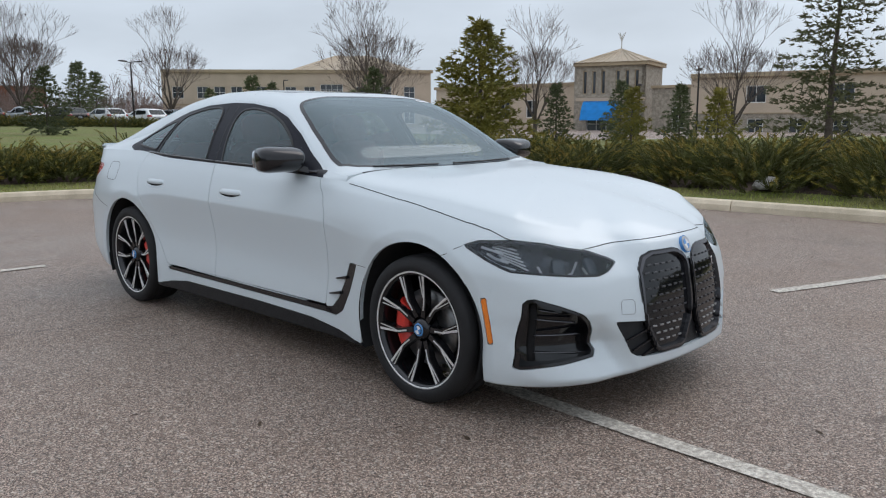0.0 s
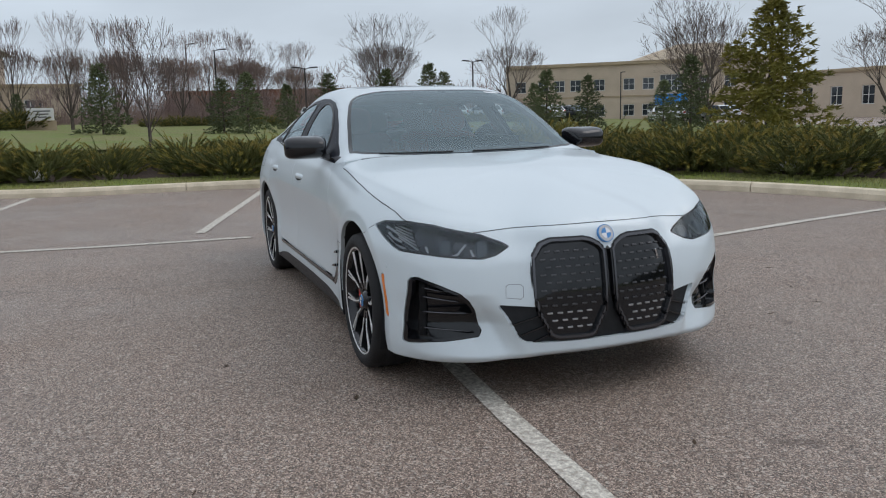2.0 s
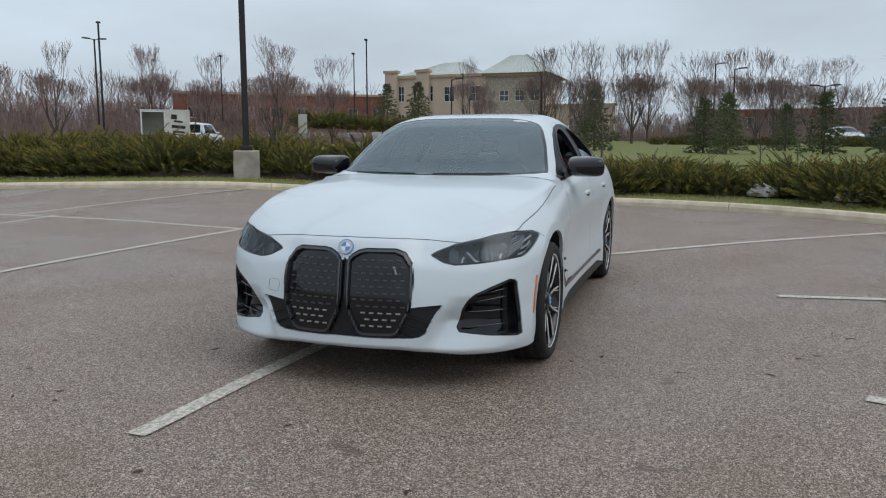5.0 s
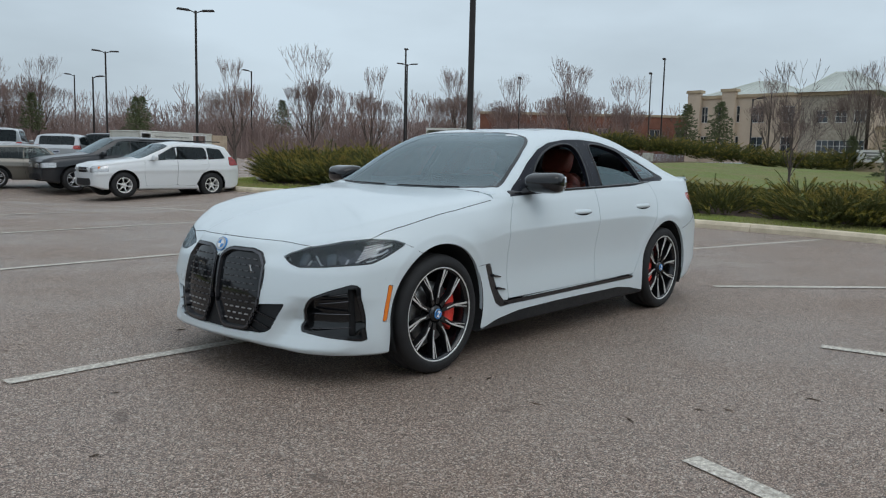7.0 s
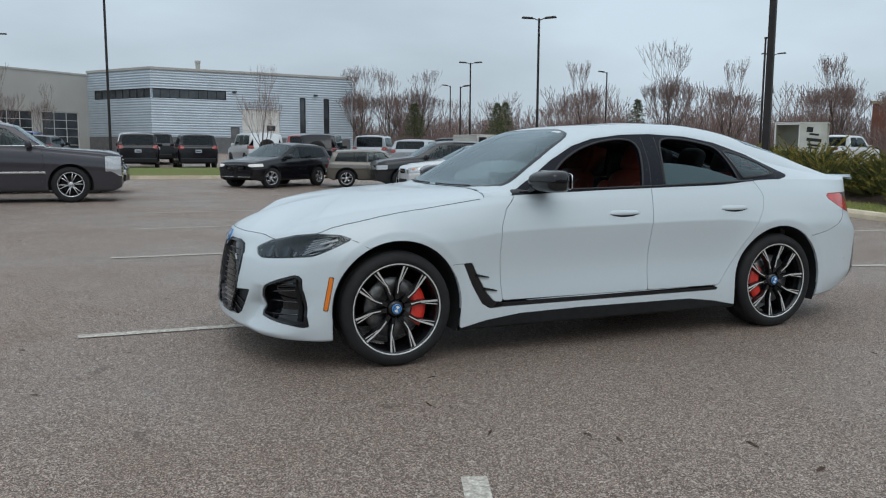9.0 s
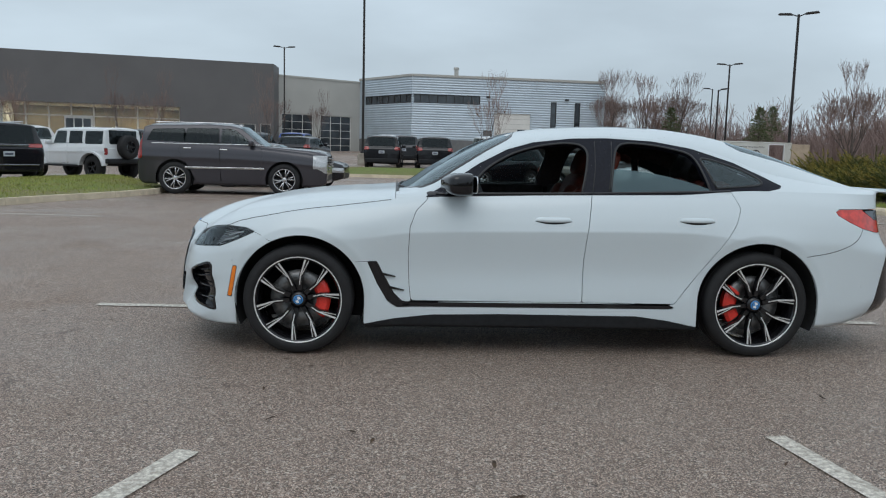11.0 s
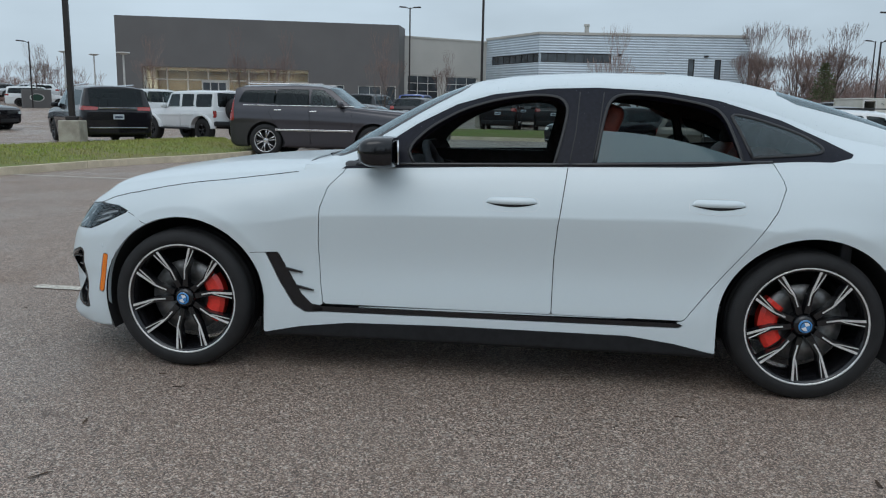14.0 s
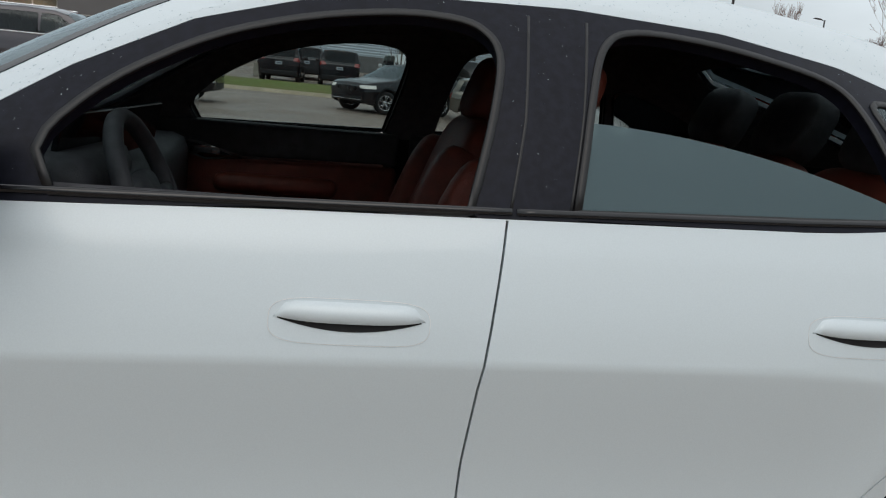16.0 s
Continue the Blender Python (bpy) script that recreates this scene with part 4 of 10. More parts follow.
side_w = Facade((-96.1, 46.4), (-96.1 + back.x, 46.4 + back.y), office)
side_w.wall(base, roof_z, STUCCO)
f.slab("roof_deck", 0.1, f.length - 0.1, roof_z - 0.6, roof_z - 0.3, -15.5, -0.35, METAL_ROOF)

# tower building of buff stone
hall = thing("tower_building", Matrix(), "buff stone building with a square tower and blue awning", "building")
tw = [(-40.7, 60.8), (-34.4, 62.5)]
t1 = Facade(tw[0], tw[1], hall)
slots = [(u, u + 0.42, 3.4, 5.6) for u in (0.55, 1.45, 2.35, 3.75, 4.65, 5.55)]
low_arch = (1.0, 3.9, -1.2, 2.4)
t1.wall(-1.2, 6.1, STONE_WALL, slots + [low_arch])
for s in slots:
    t1.window(*s, 1, 1, STUCCO_TRIM)
t1.window(1.0, 3.9, -1.2, 2.4, 3, 2, WINDOW_WHITE)
t1.slab("band", -0.1, t1.length + 0.1, 2.75, 3.05, 0.002, 0.10, STUCCO)
t1.slab("cornice", -0.3, t1.length + 0.3, 6.02, 6.35, -6.6, 0.3, STUCCO_TRIM)
for p0 in tw:
    side_f = Facade(p0, ((Vector((*p0, 0)) - t1.n * 6.3).x, (Vector((*p0, 0)) - t1.n * 6.3).y), hall)
    side_f.wall(-1.2, 6.1, STONE_WALL)
rc = [t1.p + t1.u * a + t1.n * b for a, b in ((-0.4, 0.4), (t1.length + 0.4, 0.4), (t1.length + 0.4, -6.7), (-0.4, -6.7))]
mid_p = t1.p + t1.u * t1.length / 2 - t1.n * 3.2
hip_roof(hall, [(v.x, v.y) for v in rc], 6.34, [(mid_p.x, mid_p.y)], 7.75, METAL_ROOF, 12)
bm = bmesh.new()
tube(bm, (mid_p.x, mid_p.y, 7.6), (mid_p.x, mid_p.y, 9.1), 0.07, 0.05, 8)
for k in range(4):
    a = k * math.pi / 2
    tube(bm, (mid_p.x, mid_p.y, 8.5), (mid_p.x + 0.4 * math.cos(a), mid_p.y + 0.4 * math.sin(a), 9.3), 0.07, 0.03, 6)
part("finial", bm, WINDOW_WHITE, hall)
bm = bmesh.new()
q = []
for uu in (0.75, 4.15):
    q += [t1.p + t1.u * uu + t1.n * o + Vector((0, 0, z)) for o, z in ((0.0, 2.75), (0.45, 2.6), (0.95, 1.9), (1.3, 0.95), (1.2, 0.95), (0.0, 2.5))]
vs = [bm.verts.new(v) for v in q]
for k in range(6):
    bm.faces.new((vs[k], vs[(k + 1) % 6], vs[6 + (k + 1) % 6], vs[6 + k]))
bm.faces.new(vs[:6])
bm.faces.new(vs[6:][::-1])
part("awning", bm, AWNING, hall, "bright blue awning")
wl = Facade((-60.5, 61.5), (-41.5, 62.5), hall)
wl.wall(-1.2, 4.4, STUCCO, [(u, u + 1.4, 1.2, 3.0) for u in (2.0, 5.5, 9.0, 12.5)])
for u in (2.0, 5.5, 9.0, 12.5):
    wl.window(u, u + 1.4, 1.2, 3.0)
wl.slab("cornice", -0.2, wl.length + 0.2, 4.35, 4.65, -0.4, 0.2, STUCCO_TRIM)
wm = Facade((-34.0, 63.2), (-28.5, 63.4), hall)
wm.wall(-1.2, 3.9, STONE_WALL, [(2.0, 3.2, -0.3, 2.1)])
wm.window(2.0, 3.2, -0.3, 2.1, 2, 4)
wm.slab("cornice", -0.1, wm.length + 0.1, 3.85, 4.1, -0.4, 0.15, STUCCO_TRIM)
wr = Facade((-28.2, 60.0), (-9.0, 63.0), hall)
up = [(u, u + 1.6, 2.35, 3.75) for u in (4.2, 10.6, 15.8)]
down = [(u, u + 1.3, -0.6, 1.1) for u in (1.0, 4.4, 7.6, 10.8, 14.5)]
wr.wall(1.55, 4.5, STUCCO, up)
wr.wall(-1.2, 1.5, STONE_WALL, down, 0.35)
for w in up:
    wr.window(*w, 2, 1)
for w in down:
    wr.window(*w, 2, 3)
wr.slab("cornice", -0.3, wr.length + 0.2, 4.45, 4.8, -0.6, 0.3, STUCCO_TRIM)
wr.slab("band", -0.05, wr.length + 0.05, 1.49, 1.56, -0.1, 0.08, STUCCO_TRIM)
ws_f = Facade((-28.2, 60.0), (-29.8, 66.0), hall)
ws_f.wall(-1.2, 4.5, STUCCO)

# cream corner building with stone bay and pale roof
corner = thing("stone_bay_building", Matrix(), "cream two-storey building with stone bay and pale hipped roof", "building")
c1 = Facade((-91.7, -36.9), (-89.8, -22.9), corner)
holes = [(u, u + 1.5, z, z + 1.9) for u in (7.6, 11.2) for z in (2.6, 6.1)] + [(u, u + 0.9, z, z + 2.0) for u in (1.0, 3.2, 5.2) for z in (2.6, 6.2)]
c1.wall(1.4, 9.2, STUCCO, holes)
for w in holes:
    c1.window(*w)
for u0 in (-0.6, 4.0):
    c1.slab("pier", u0, u0 + 1.7, 1.4, 9.9, 0.002, 0.6, STUCCO)
    c1.slab("pier_cap", u0 - 0.15, u0 + 1.85, 9.85, 10.2, -0.3, 0.75, STUCCO_TRIM)
c1.slab("cornice", -0.4, c1.length, 9.15, 9.5, -0.4, 0.25, STUCCO_TRIM)
c2 = Facade((-88.6, -23.0), (-88.6, -16.3), corner)
holes = [(u, u + 1.2, 5.95, 7.3) for u in (1.4, 3.3, 5.15)] + [(1.5, 6.4, 2.1, 4.1)]
c2.wall(1.4, 9.0, STONE_WALL, holes)
for w in holes[:3]:
    c2.window(*w, 2, 2)
c2.window(*holes[3], 8, 3)
c2.slab("cornice", -0.4, c2.length + 0.4, 8.95, 9.3, -0.4, 0.3, STUCCO_TRIM)
c2s = Facade((-88.6, -23.0), (-91.0, -23.0), corner)
c2s.wall(1.4, 9.0, STONE_WALL)
c2n = Facade((-88.6, -16.3), (-100.0, -16.3), corner)
c2n.wall(1.4, 9.0, STUCCO)
c4 = Facade((-91.5, -16.2), (-91.5, -8.0), corner)
c4.wall(1.4, 5.4, STUCCO, [(2.6, 4.4, 2.2, 4.0)])
c4.window(2.6, 4.4, 2.2, 4.0, 3, 2)
c4.slab("cornice", 0, c4.length + 0.3, 5.35, 5.65, -0.4, 0.2, STUCCO_TRIM)
hip_roof(corner, [(-87.9, -24.0), (-87.9, -15.4), (-103, -15.4), (-103, -24.0)], 9.28, [(-95, -21.5), (-95, -19.5)], 12.1, METAL_ROOF_GREY, 18)
hip_roof(corner, [(-91.2, -36), (-91.2, -24.2), (-103, -24.2), (-103, -36)], 9.5, [(-97, -31), (-97, -29)], 11.6, METAL_ROOF_GREY, 12)
c3 = Facade((-91.7, -36.9), (-105, -38), corner)
c3.wall(1.4, 9.2, STUCCO)
brick_b = thing("brick_building", Matrix(), "long low red brick building beyond the trees", "building")
bf = Facade((-92.0, -71.0), (-113.3, -44.6), brick_b)
bf.wall(2.5, 8.1, BRICK_WALL, [(u, u + 1.6, 4.6, 6.2) for u in range(2, 33, 4)])
for u in range(2, 33, 4):
    bf.window(u, u + 1.6, 4.6, 6.2, 2, 1)
bf.slab("parapet", -0.2, bf.length + 0.2, 8.05, 8.4, -0.4, 0.15, STUCCO_TRIM)
brick_c = thing("brick_building", Matrix(), "low red brick building behind the woods", "building")
bg = Facade((-128, 2), (-120, 40), brick_c)
bg.wall(1.0, 6.0, BRICK_WALL, [(u, u + 2.0, 3.2, 4.8) for u in range(2, 36, 4)])
for u in range(2, 36, 4):
    bg.window(u, u + 2.0, 3.2, 4.8, 2, 1)

# service hall with silver cladding
G = 1.2
service = thing("service_building", Matrix(), "silver corrugated service hall with ribbon window and white roller door", "building")
a1 = Facade((-0.8, -84.1), (-23.2, -86.6), service)
ribbon, gate, man = (0.02, 7.9, 6.75, 7.75), (9.6, 13.9, G, 5.9), (8.3, 9.3, G, 3.85)
slits = [(16.3, 17.0, 3.3, 7.35), (19.2, 19.9, 3.3, 7.35)]
a1.wall(2.7, 9.75, CLADDING, [ribbon, (gate[0], gate[1], 2.7, gate[3]), (man[0], man[1], 2.7, man[3]), *slits])
a1.wall(G - 0.4, 2.7, CLAD_BASE, [(gate[0], gate[1], G - 0.4, 2.7), (man[0], man[1], G - 0.4, 2.7)], 0.28, "base_wall")
for s in (ribbon, *slits):
    a1.window(*s, 8 if s is ribbon else 1, 1 if s is ribbon else 3, POLE)
a1.slab("roller_door", gate[0], gate[1], gate[2] - 0.3, gate[3], -0.2, -0.14, DOOR_WHITE)
for k in range(1, 8):
    a1.slab("door_panel_joint", gate[0], gate[1], gate[2] + k * 0.58 - 0.015, gate[2] + k * 0.58 + 0.015, -0.14, -0.125, PALE_PANEL)
a1.slab("door_window", gate[1] - 1.5, gate[1] - 0.5, G + 2.3, G + 2.9, -0.14, -0.12, PANE)
a1.slab("door", man[0], man[1], man[2] - 0.3, man[3], -0.2, -0.12, CLAD_BASE)
a1.slab("roof_edge", -0.1, a1.length + 0.15, 9.7, 9.95, -0.3, 0.12, PALE_PANEL)
a1.slab("wall_lamp", 8.6, 9.0, 7.6, 7.75, 0.002, 0.3, POLE)
a1.slab("wall_lamp", 18.0, 18.4, 7.6, 7.75, 0.002, 0.3, POLE)
bm = bmesh.new()
pipe = a1.p + a1.u * 5.6 - a1.n * 3
tube(bm, (pipe.x, pipe.y, 9.4), (pipe.x, pipe.y, 10.9), 0.25, 0.25, 12)
tube(bm, (pipe.x, pipe.y, 10.9), (pipe.x, pipe.y, 11.15), 0.34, 0.30, 12)
part("flue", bm, PALE_PANEL, service)
a2 = Facade((-0.8, -84.1), (5.4, -92.5), service)
rib2 = (0.02, 9.3, 6.75, 7.75)
a2.wall(2.7, 9.75, CLADDING, [rib2])
a2.wall(G - 0.4, 2.7, CLAD_BASE, (), 0.28, "base_wall")
a2.window(*rib2, 8, 1, POLE)
a2.slab("roof_edge", -0.1, a2.length, 9.7, 9.95, -0.3, 0.12, PALE_PANEL)
a3 = Facade((-23.2, -86.6), (-25.0, -101), service)
a3.wall(G - 0.4, 9.75, CLADDING)
a1.slab("roof_deck", 0.4, a1.length - 0.4, 9.3, 9.5, -15, -0.5, PALE_PANEL)

shop = thing("showroom_building", Matrix(), "dark grey panelled showroom with a lit glass front", "building")
m1 = Facade((14.3, -86.0), (5.4, -92.5), shop)
doors_g = [(0.4, 4.5, G, 5.3), (5.5, 9.8, G, 5.3)]
m1.wall(G - 0.4, 9.45, PALE_PANEL, [(a, b, G - 0.4, d) for a, b, c, d in doors_g])
for a, b, c, d in doors_g:
    m1.window(a, b, c - 0.3, d, 3, 5, WINDOW_WHITE)
m1.slab("roof_edge", 0, m1.length, 9.4, 9.6, -0.3, 0.08, PALE_PANEL)
b1 = Facade((42.2, -74.6), (14.3, -82.2), shop)
front_glass = (2.2, 19.2, G, 5.35)
small = [(20.4, 23.0, 2.75, 3.85), (24.5, 27.0, 2.75, 3.85)]
side_door = (27.5, 28.6, G, 3.9)
b1.wall(G - 0.4, 10.35, SHOWROOM, [(front_glass[0], front_glass[1], G - 0.4, front_glass[3]), *small, (side_door[0], side_door[1], G - 0.4, side_door[3])], 0.5)
for s in small:
    b1.window(*s, 2, 1)
b1.window(side_door[0], side_door[1], G - 0.3, side_door[3], 1, 1)
gl = b1.slab("shop_window", front_glass[0], front_glass[1], G - 0.3, front_glass[3] - 0.05, -2.06, -2.0, glass_material("shop_glass", (0.8, 0.85, 0.85), 0.9))
for k in range(9):
    u = front_glass[0] + (front_glass[1] - front_glass[0]) * k / 8
    b1.slab("mullion", max(front_glass[0], u - 0.07), min(front_glass[1], u + 0.07), G - 0.3, front_glass[3] - 0.05, -2.0, -1.9, WINDOW_WHITE, gl)
b1.slab("mullion", front_glass[0], front_glass[1], 4.05, 4.17, -2.0, -1.88, WINDOW_WHITE, gl)
b1.slab("entrance_frame", 7.9, 10.6, 1.0, 4.05, -1.9, -1.7, WINDOW_WHITE, gl)
for k in range(3):
    b1.slab("door_leaf", 8.05 + k * 0.83, 8.75 + k * 0.83, 1.1, 3.85, -1.7, -1.66, PANE, gl)
b1.slab("soffit", front_glass[0], front_glass[1], front_glass[3] - 0.06, front_glass[3] + 0.1, -8, -0.5, WINDOW_WHITE)
b1.slab("back_wall", front_glass[0] - 0.5, front_glass[1] + 0.5, G - 0.4, front_glass[3] + 0.1, -8.3, -8.0, WARM)
b1.slab("side_jamb", front_glass[1], front_glass[1] + 0.3, G - 0.4, front_glass[3], -8, -0.5, WINDOW_WHITE)
b1.slab("side_jamb", front_glass[0] - 0.3, front_glass[0], G - 0.4, front_glass[3], -8, -0.5, WINDOW_WHITE)
b1.slab("roof_deck", 0.2, b1.length - 0.2, 9.7, 9.9, -20, -0.6, SHOWROOM)
b2s = Facade((14.3, -82.2), (14.3, -86.2), shop)
b2s.wall(G - 0.4, 10.35, SHOWROOM)
b3s = Facade((42.2, -74.6), (47.5, -92), shop)
b3s.wall(G - 0.4, 10.35, SHOWROOM)
SHOW_LAMPS = []
for k in range(4):
    spot = b1.p + b1.u * (4.5 + 4.2 * k) - b1.n * 5.0
    lamp_o = new("showroom_lamp", bpy.data.lights.new("showroom_lamp", "AREA"))
    lamp_o.data.energy, lamp_o.data.size, lamp_o.data.color = 150, 1.5, (1.0, 0.80, 0.55)
    lamp_o.matrix_world = pose(spot.x, spot.y, 5.1)
    SHOW_LAMPS.append(lamp_o)


NEARER = Matrix.Translation((-0.16, 5.55, 1.27)) @ Matrix.Scale(0.84, 4) @ Matrix.Translation((0.16, -5.55, -1.27))
for ob in (service, shop):
    ob.matrix_world = NEARER
for ob in SHOW_LAMPS:
    ob.matrix_world = Matrix.Translation(NEARER @ ob.matrix_world.translation)


# street lamps
def street_lamp(x, y, z, tall, heads=2, turn=0.0, base=False, r=0.075):
    """A square steel mast with flat lamp heads on short arms, some on a concrete footing."""
    lamp = thing("street_lamp", pose(x, y, z, 0, 0, turn), "tall dark bronze lot lamp" + (" on a stained concrete footing" if base else " with flat heads"), "street lamp", "lot lamps")
    bm = bmesh.new()
    z0 = 0.0
    if base:
        box(bm, (0.62, 0.62, 0.74), pose(0, 0, 0.27), 0.03, 0.97)
        part("footing", bm, CONCRETE_GREY, lamp, "stained concrete footing")
        z0 = 0.64
        bm = bmesh.new()
        box(bm, (0.30, 0.30, 0.12), pose(0, 0, z0 + 0.06), 0.03)
        part("base_cover", bm, POLE, lamp)
        bm = bmesh.new()
    box(bm, (r * 2, r * 2, tall - z0), pose(0, 0, z0 + (tall - z0) / 2), 0.012, 0.8)
    part("mast", bm, POLE, lamp)
    for k in range(heads):
        s = 1 if k == 0 else -1
        bm = bmesh.new()
        tube(bm, (0, 0, tall - 0.12), (s * 0.35, 0, tall + 0.02), 0.03, 0.03, 8)
        part("arm", bm, POLE, lamp)
        bm = bmesh.new()
        box(bm, (0.72, 0.34, 0.10), pose(s * 0.65, 0, tall + 0.04, 0, -4 * s, 0), 0.03, 0.8)
        part("lamp_head", bm, POLE, lamp)
    return lamp


for x, y, z, tall, heads, turn, base in ((-10.9, -8.7, 0.36, 9.5, 2, 30, True), (13.0, -17.3, 0.16, 9.5, 2, 10, True), (-20.2, -35.5, 0.1, 8.8, 2, -32, True), (-25.8, -56.9, 0.6, 8.2, 2, -25, False), (2.8, -43.0, 0.45, 10.8, 2, 0, True), (11.1, -68.8, 1.0, 9.5, 2, 8, False), (-39.5, -37.7, 2.0, 7.3, 1, 220, False), (-67.7, -30, 2.9, 8.1, 1, 20, False), (-69.3, -32.1, 2.9, 7.0, 1, 20, False), (-50.2, -47.5, 2.6, 7.2, 2, -40, False), (-65.1, -45, 3.2, 6.5, 1, 30, False), (-33, -77.8, 2.5, 6.2, 1, 0, False), (-42.4, -60.9, 2.8, 6.3, 1, 0, False), (43.5, -61.5, 0.9, 5.7, 1, 20, False), (-20.8, 45.9, -0.1, 4.35, 2, -60, False), (-26.6, 48.4, -0.1, 3.6, 2, -60, False), (-59.9, 25.7, 0.8, 5.0, 2, 90, False), (-53.9, 9.7, 0.8, 4.1, 2, 90, False), (-64.8, 4.3, 0.9, 6.2, 1, 90, False), (-76.4, -22.6, 1.4, 6.9, 1, 200, False), (-61.7, -19.3, 1.2, 5.4, 1, 90, False), (-26.5, -60.5, 0.9, 6.2, 1, 120, False), (-84.4, 3.1, 1.0, 8.3, 1, 90, False), (-78.6, 53.2, -0.2, 6.0, 1, 120, False)):
    street_lamp(x, y, z, tall, heads, turn, base, 0.075 if tall > 7 else 0.06)

# the ground sign, the cabinet, the low stone wall
sign_t = thing("ground_sign", pose(-48.9, -7.6, land_z(-48.9, -7.6), 0, 0, -82), "white ground sign with grey writing on a brick base", "sign")
bm = bmesh.new()
box(bm, (1.5, 0.25, 0.75), pose(0, 0, 0.95), 0.02)
panel_s = part("panel", bm, WINDOW_WHITE, sign_t)
for k, w in enumerate((0.95, 0.7, 0.5)):
    bm = bmesh.new()
    box(bm, (w, 0.02, 0.07), pose(-0.1, 0.13, 1.15 - 0.18 * k))
    box(bm, (w, 0.02, 0.07), pose(-0.1, -0.13, 1.15 - 0.18 * k))
    part("writing_bar", bm, SHOWROOM, panel_s)
bm = bmesh.new()
box(bm, (1.7, 0.4, 0.6), pose(0, 0, 0.28), 0.02)
part("base", bm, STUCCO_TRIM, sign_t)
cab = thing("utility_cabinet", pose(-34.0, -19.4, land_z(-34, -19.4) - 0.2, 0, 0, 30), "pale grey utility cabinet on the lawn", "cabinet")
bm = bmesh.new()
box(bm, (0.85, 0.45, 1.05), pose(0, 0, 0.75), 0.03)
part("body", bm, PALE_PANEL, cab)
bm = bmesh.new()
box(bm, (0.7, 0.35, 0.3), pose(0, 0, 0.1), 0.02)
part("plinth", bm, CONCRETE_GREY, cab)
bm = bmesh.new()
box(bm, (0.03, 0.03, 0.18), pose(0.3, 0.24, 0.8), 0.005)
part("handle", bm, POLE, cab)
wall_low = thing("stone_wall", pose(-33.0, -14.5, land_z(-33, -14.5) - 0.1, 0, 0, 20), "low pale stone landscape wall", "wall")
for k in range(8):
    bm = bmesh.new()
    box(bm, (0.19, 0.4, 0.42), pose(-0.75 + k * 0.2, 0, 0.2), 0.02)
    part("stone", bm, ROCK, wall_low)

# ---- the white four-door fastback ----
WHITE = material("white_car_paint", (0.62, 0.683, 0.712), 0.38, 0.04, coat=0.5, coat_rough=0.03, spec=0.3, fine=0.02, fine_scale=400)
GLOSS_BLACK = material("gloss_black_trim", (0.008, 0.008, 0.010), 0.12, coat=0.3, spec=0.4, fine=0.3, fine_scale=90)
SATIN_BLACK = material("satin_black_plastic", (0.013, 0.014, 0.016), 0.42, spec=0.3, spread=0.25, scale=30, bump=0.1, bump_scale=400)
PILLAR_BLACK = material("black_pillar_film_with_raindrops", (0.009, 0.010, 0.017), 0.42, spec=0.16, spread=0.25, scale=60, bump=0.02, bump_scale=220)
LINER = material("black_wheel_well_felt", (0.010, 0.010, 0.011), 0.95, spread=0.3, scale=20)
GRILLE_BLACK = material("gloss_grille_panel", (0.007, 0.008, 0.010), 0.08, coat=0.25, spec=0.4)
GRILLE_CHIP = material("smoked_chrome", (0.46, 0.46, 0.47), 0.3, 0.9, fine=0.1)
FRAME_GREY = material("dark_grey_grille_frame", (0.10, 0.10, 0.108), 0.25, 0.7, fine=0.08)
LAMP_GLASS = glass_material("smoked_headlight_glass", (0.86, 0.88, 0.90), 0.92, shine=0.9)
LAMP_CELL = material("headlight_inner_black", (0.075, 0.080, 0.090), 0.22, 0.7, spread=0.6, scale=22)
CHROME = material("bright_chrome", (0.62, 0.63, 0.65), 0.12, 1.0, fine=0.05)
AMBER = material("amber_reflector", (0.85, 0.22, 0.02), 0.25, coat=0.5, fine=0.1, fine_scale=200)
RED_LAMP = material("red_lamp_plastic", (0.62, 0.035, 0.02), 0.15, coat=0.8, spread=0.25, scale=30)
SMOKE_LAMP = material("smoked_lamp_plastic", (0.06, 0.08, 0.10), 0.15, coat=0.8)
TYRE = material("black_tyre_rubber", (0.011, 0.011, 0.012), 0.75, spread=0.3, scale=12, bump=0.2, bump_scale=200)
RIM_BLACK = material("gloss_black_alloy", (0.012, 0.012, 0.014), 0.2, 0.3, coat=0.4, fine=0.1)
RIM_SILVER = material("machined_alloy_face", (0.80, 0.79, 0.78), 0.36, 0.45, spread=0.12, scale=40, fine=0.08)
DISC = material("cast_iron_brake_disc", (0.22, 0.22, 0.22), 0.4, 0.8, spread=0.3, scale=30)
CALIPER = material("red_brake_caliper", (0.72, 0.035, 0.022), 0.3, coat=0.4, fine=0.1)
BLUE = material("blue_enamel", (0.06, 0.24, 0.55), 0.2, coat=0.6)
WHITE_ENAMEL = material("white_enamel", (0.75, 0.76, 0.78), 0.25, coat=0.5)
LEATHER = material("cognac_red_leather", (0.19, 0.040, 0.024), 0.5, spread=0.2, scale=18, bump=0.25, bump_scale=250)
CABIN = material("dark_cabin_plastic", (0.055, 0.056, 0.062), 0.6, spread=0.25, scale=30, bump=0.15, bump_scale=300)
HEADLINER = material("dark_headliner_cloth", (0.10, 0.10, 0.108), 0.9, spread=0.2, scale=40)
GLASS_FRONT = glass_material("rain_wet_windscreen_glass", (0.66, 0.80, 0.82), 0.48, 0.02, film=(0.165, 0.215, 0.235), shine=0.95)
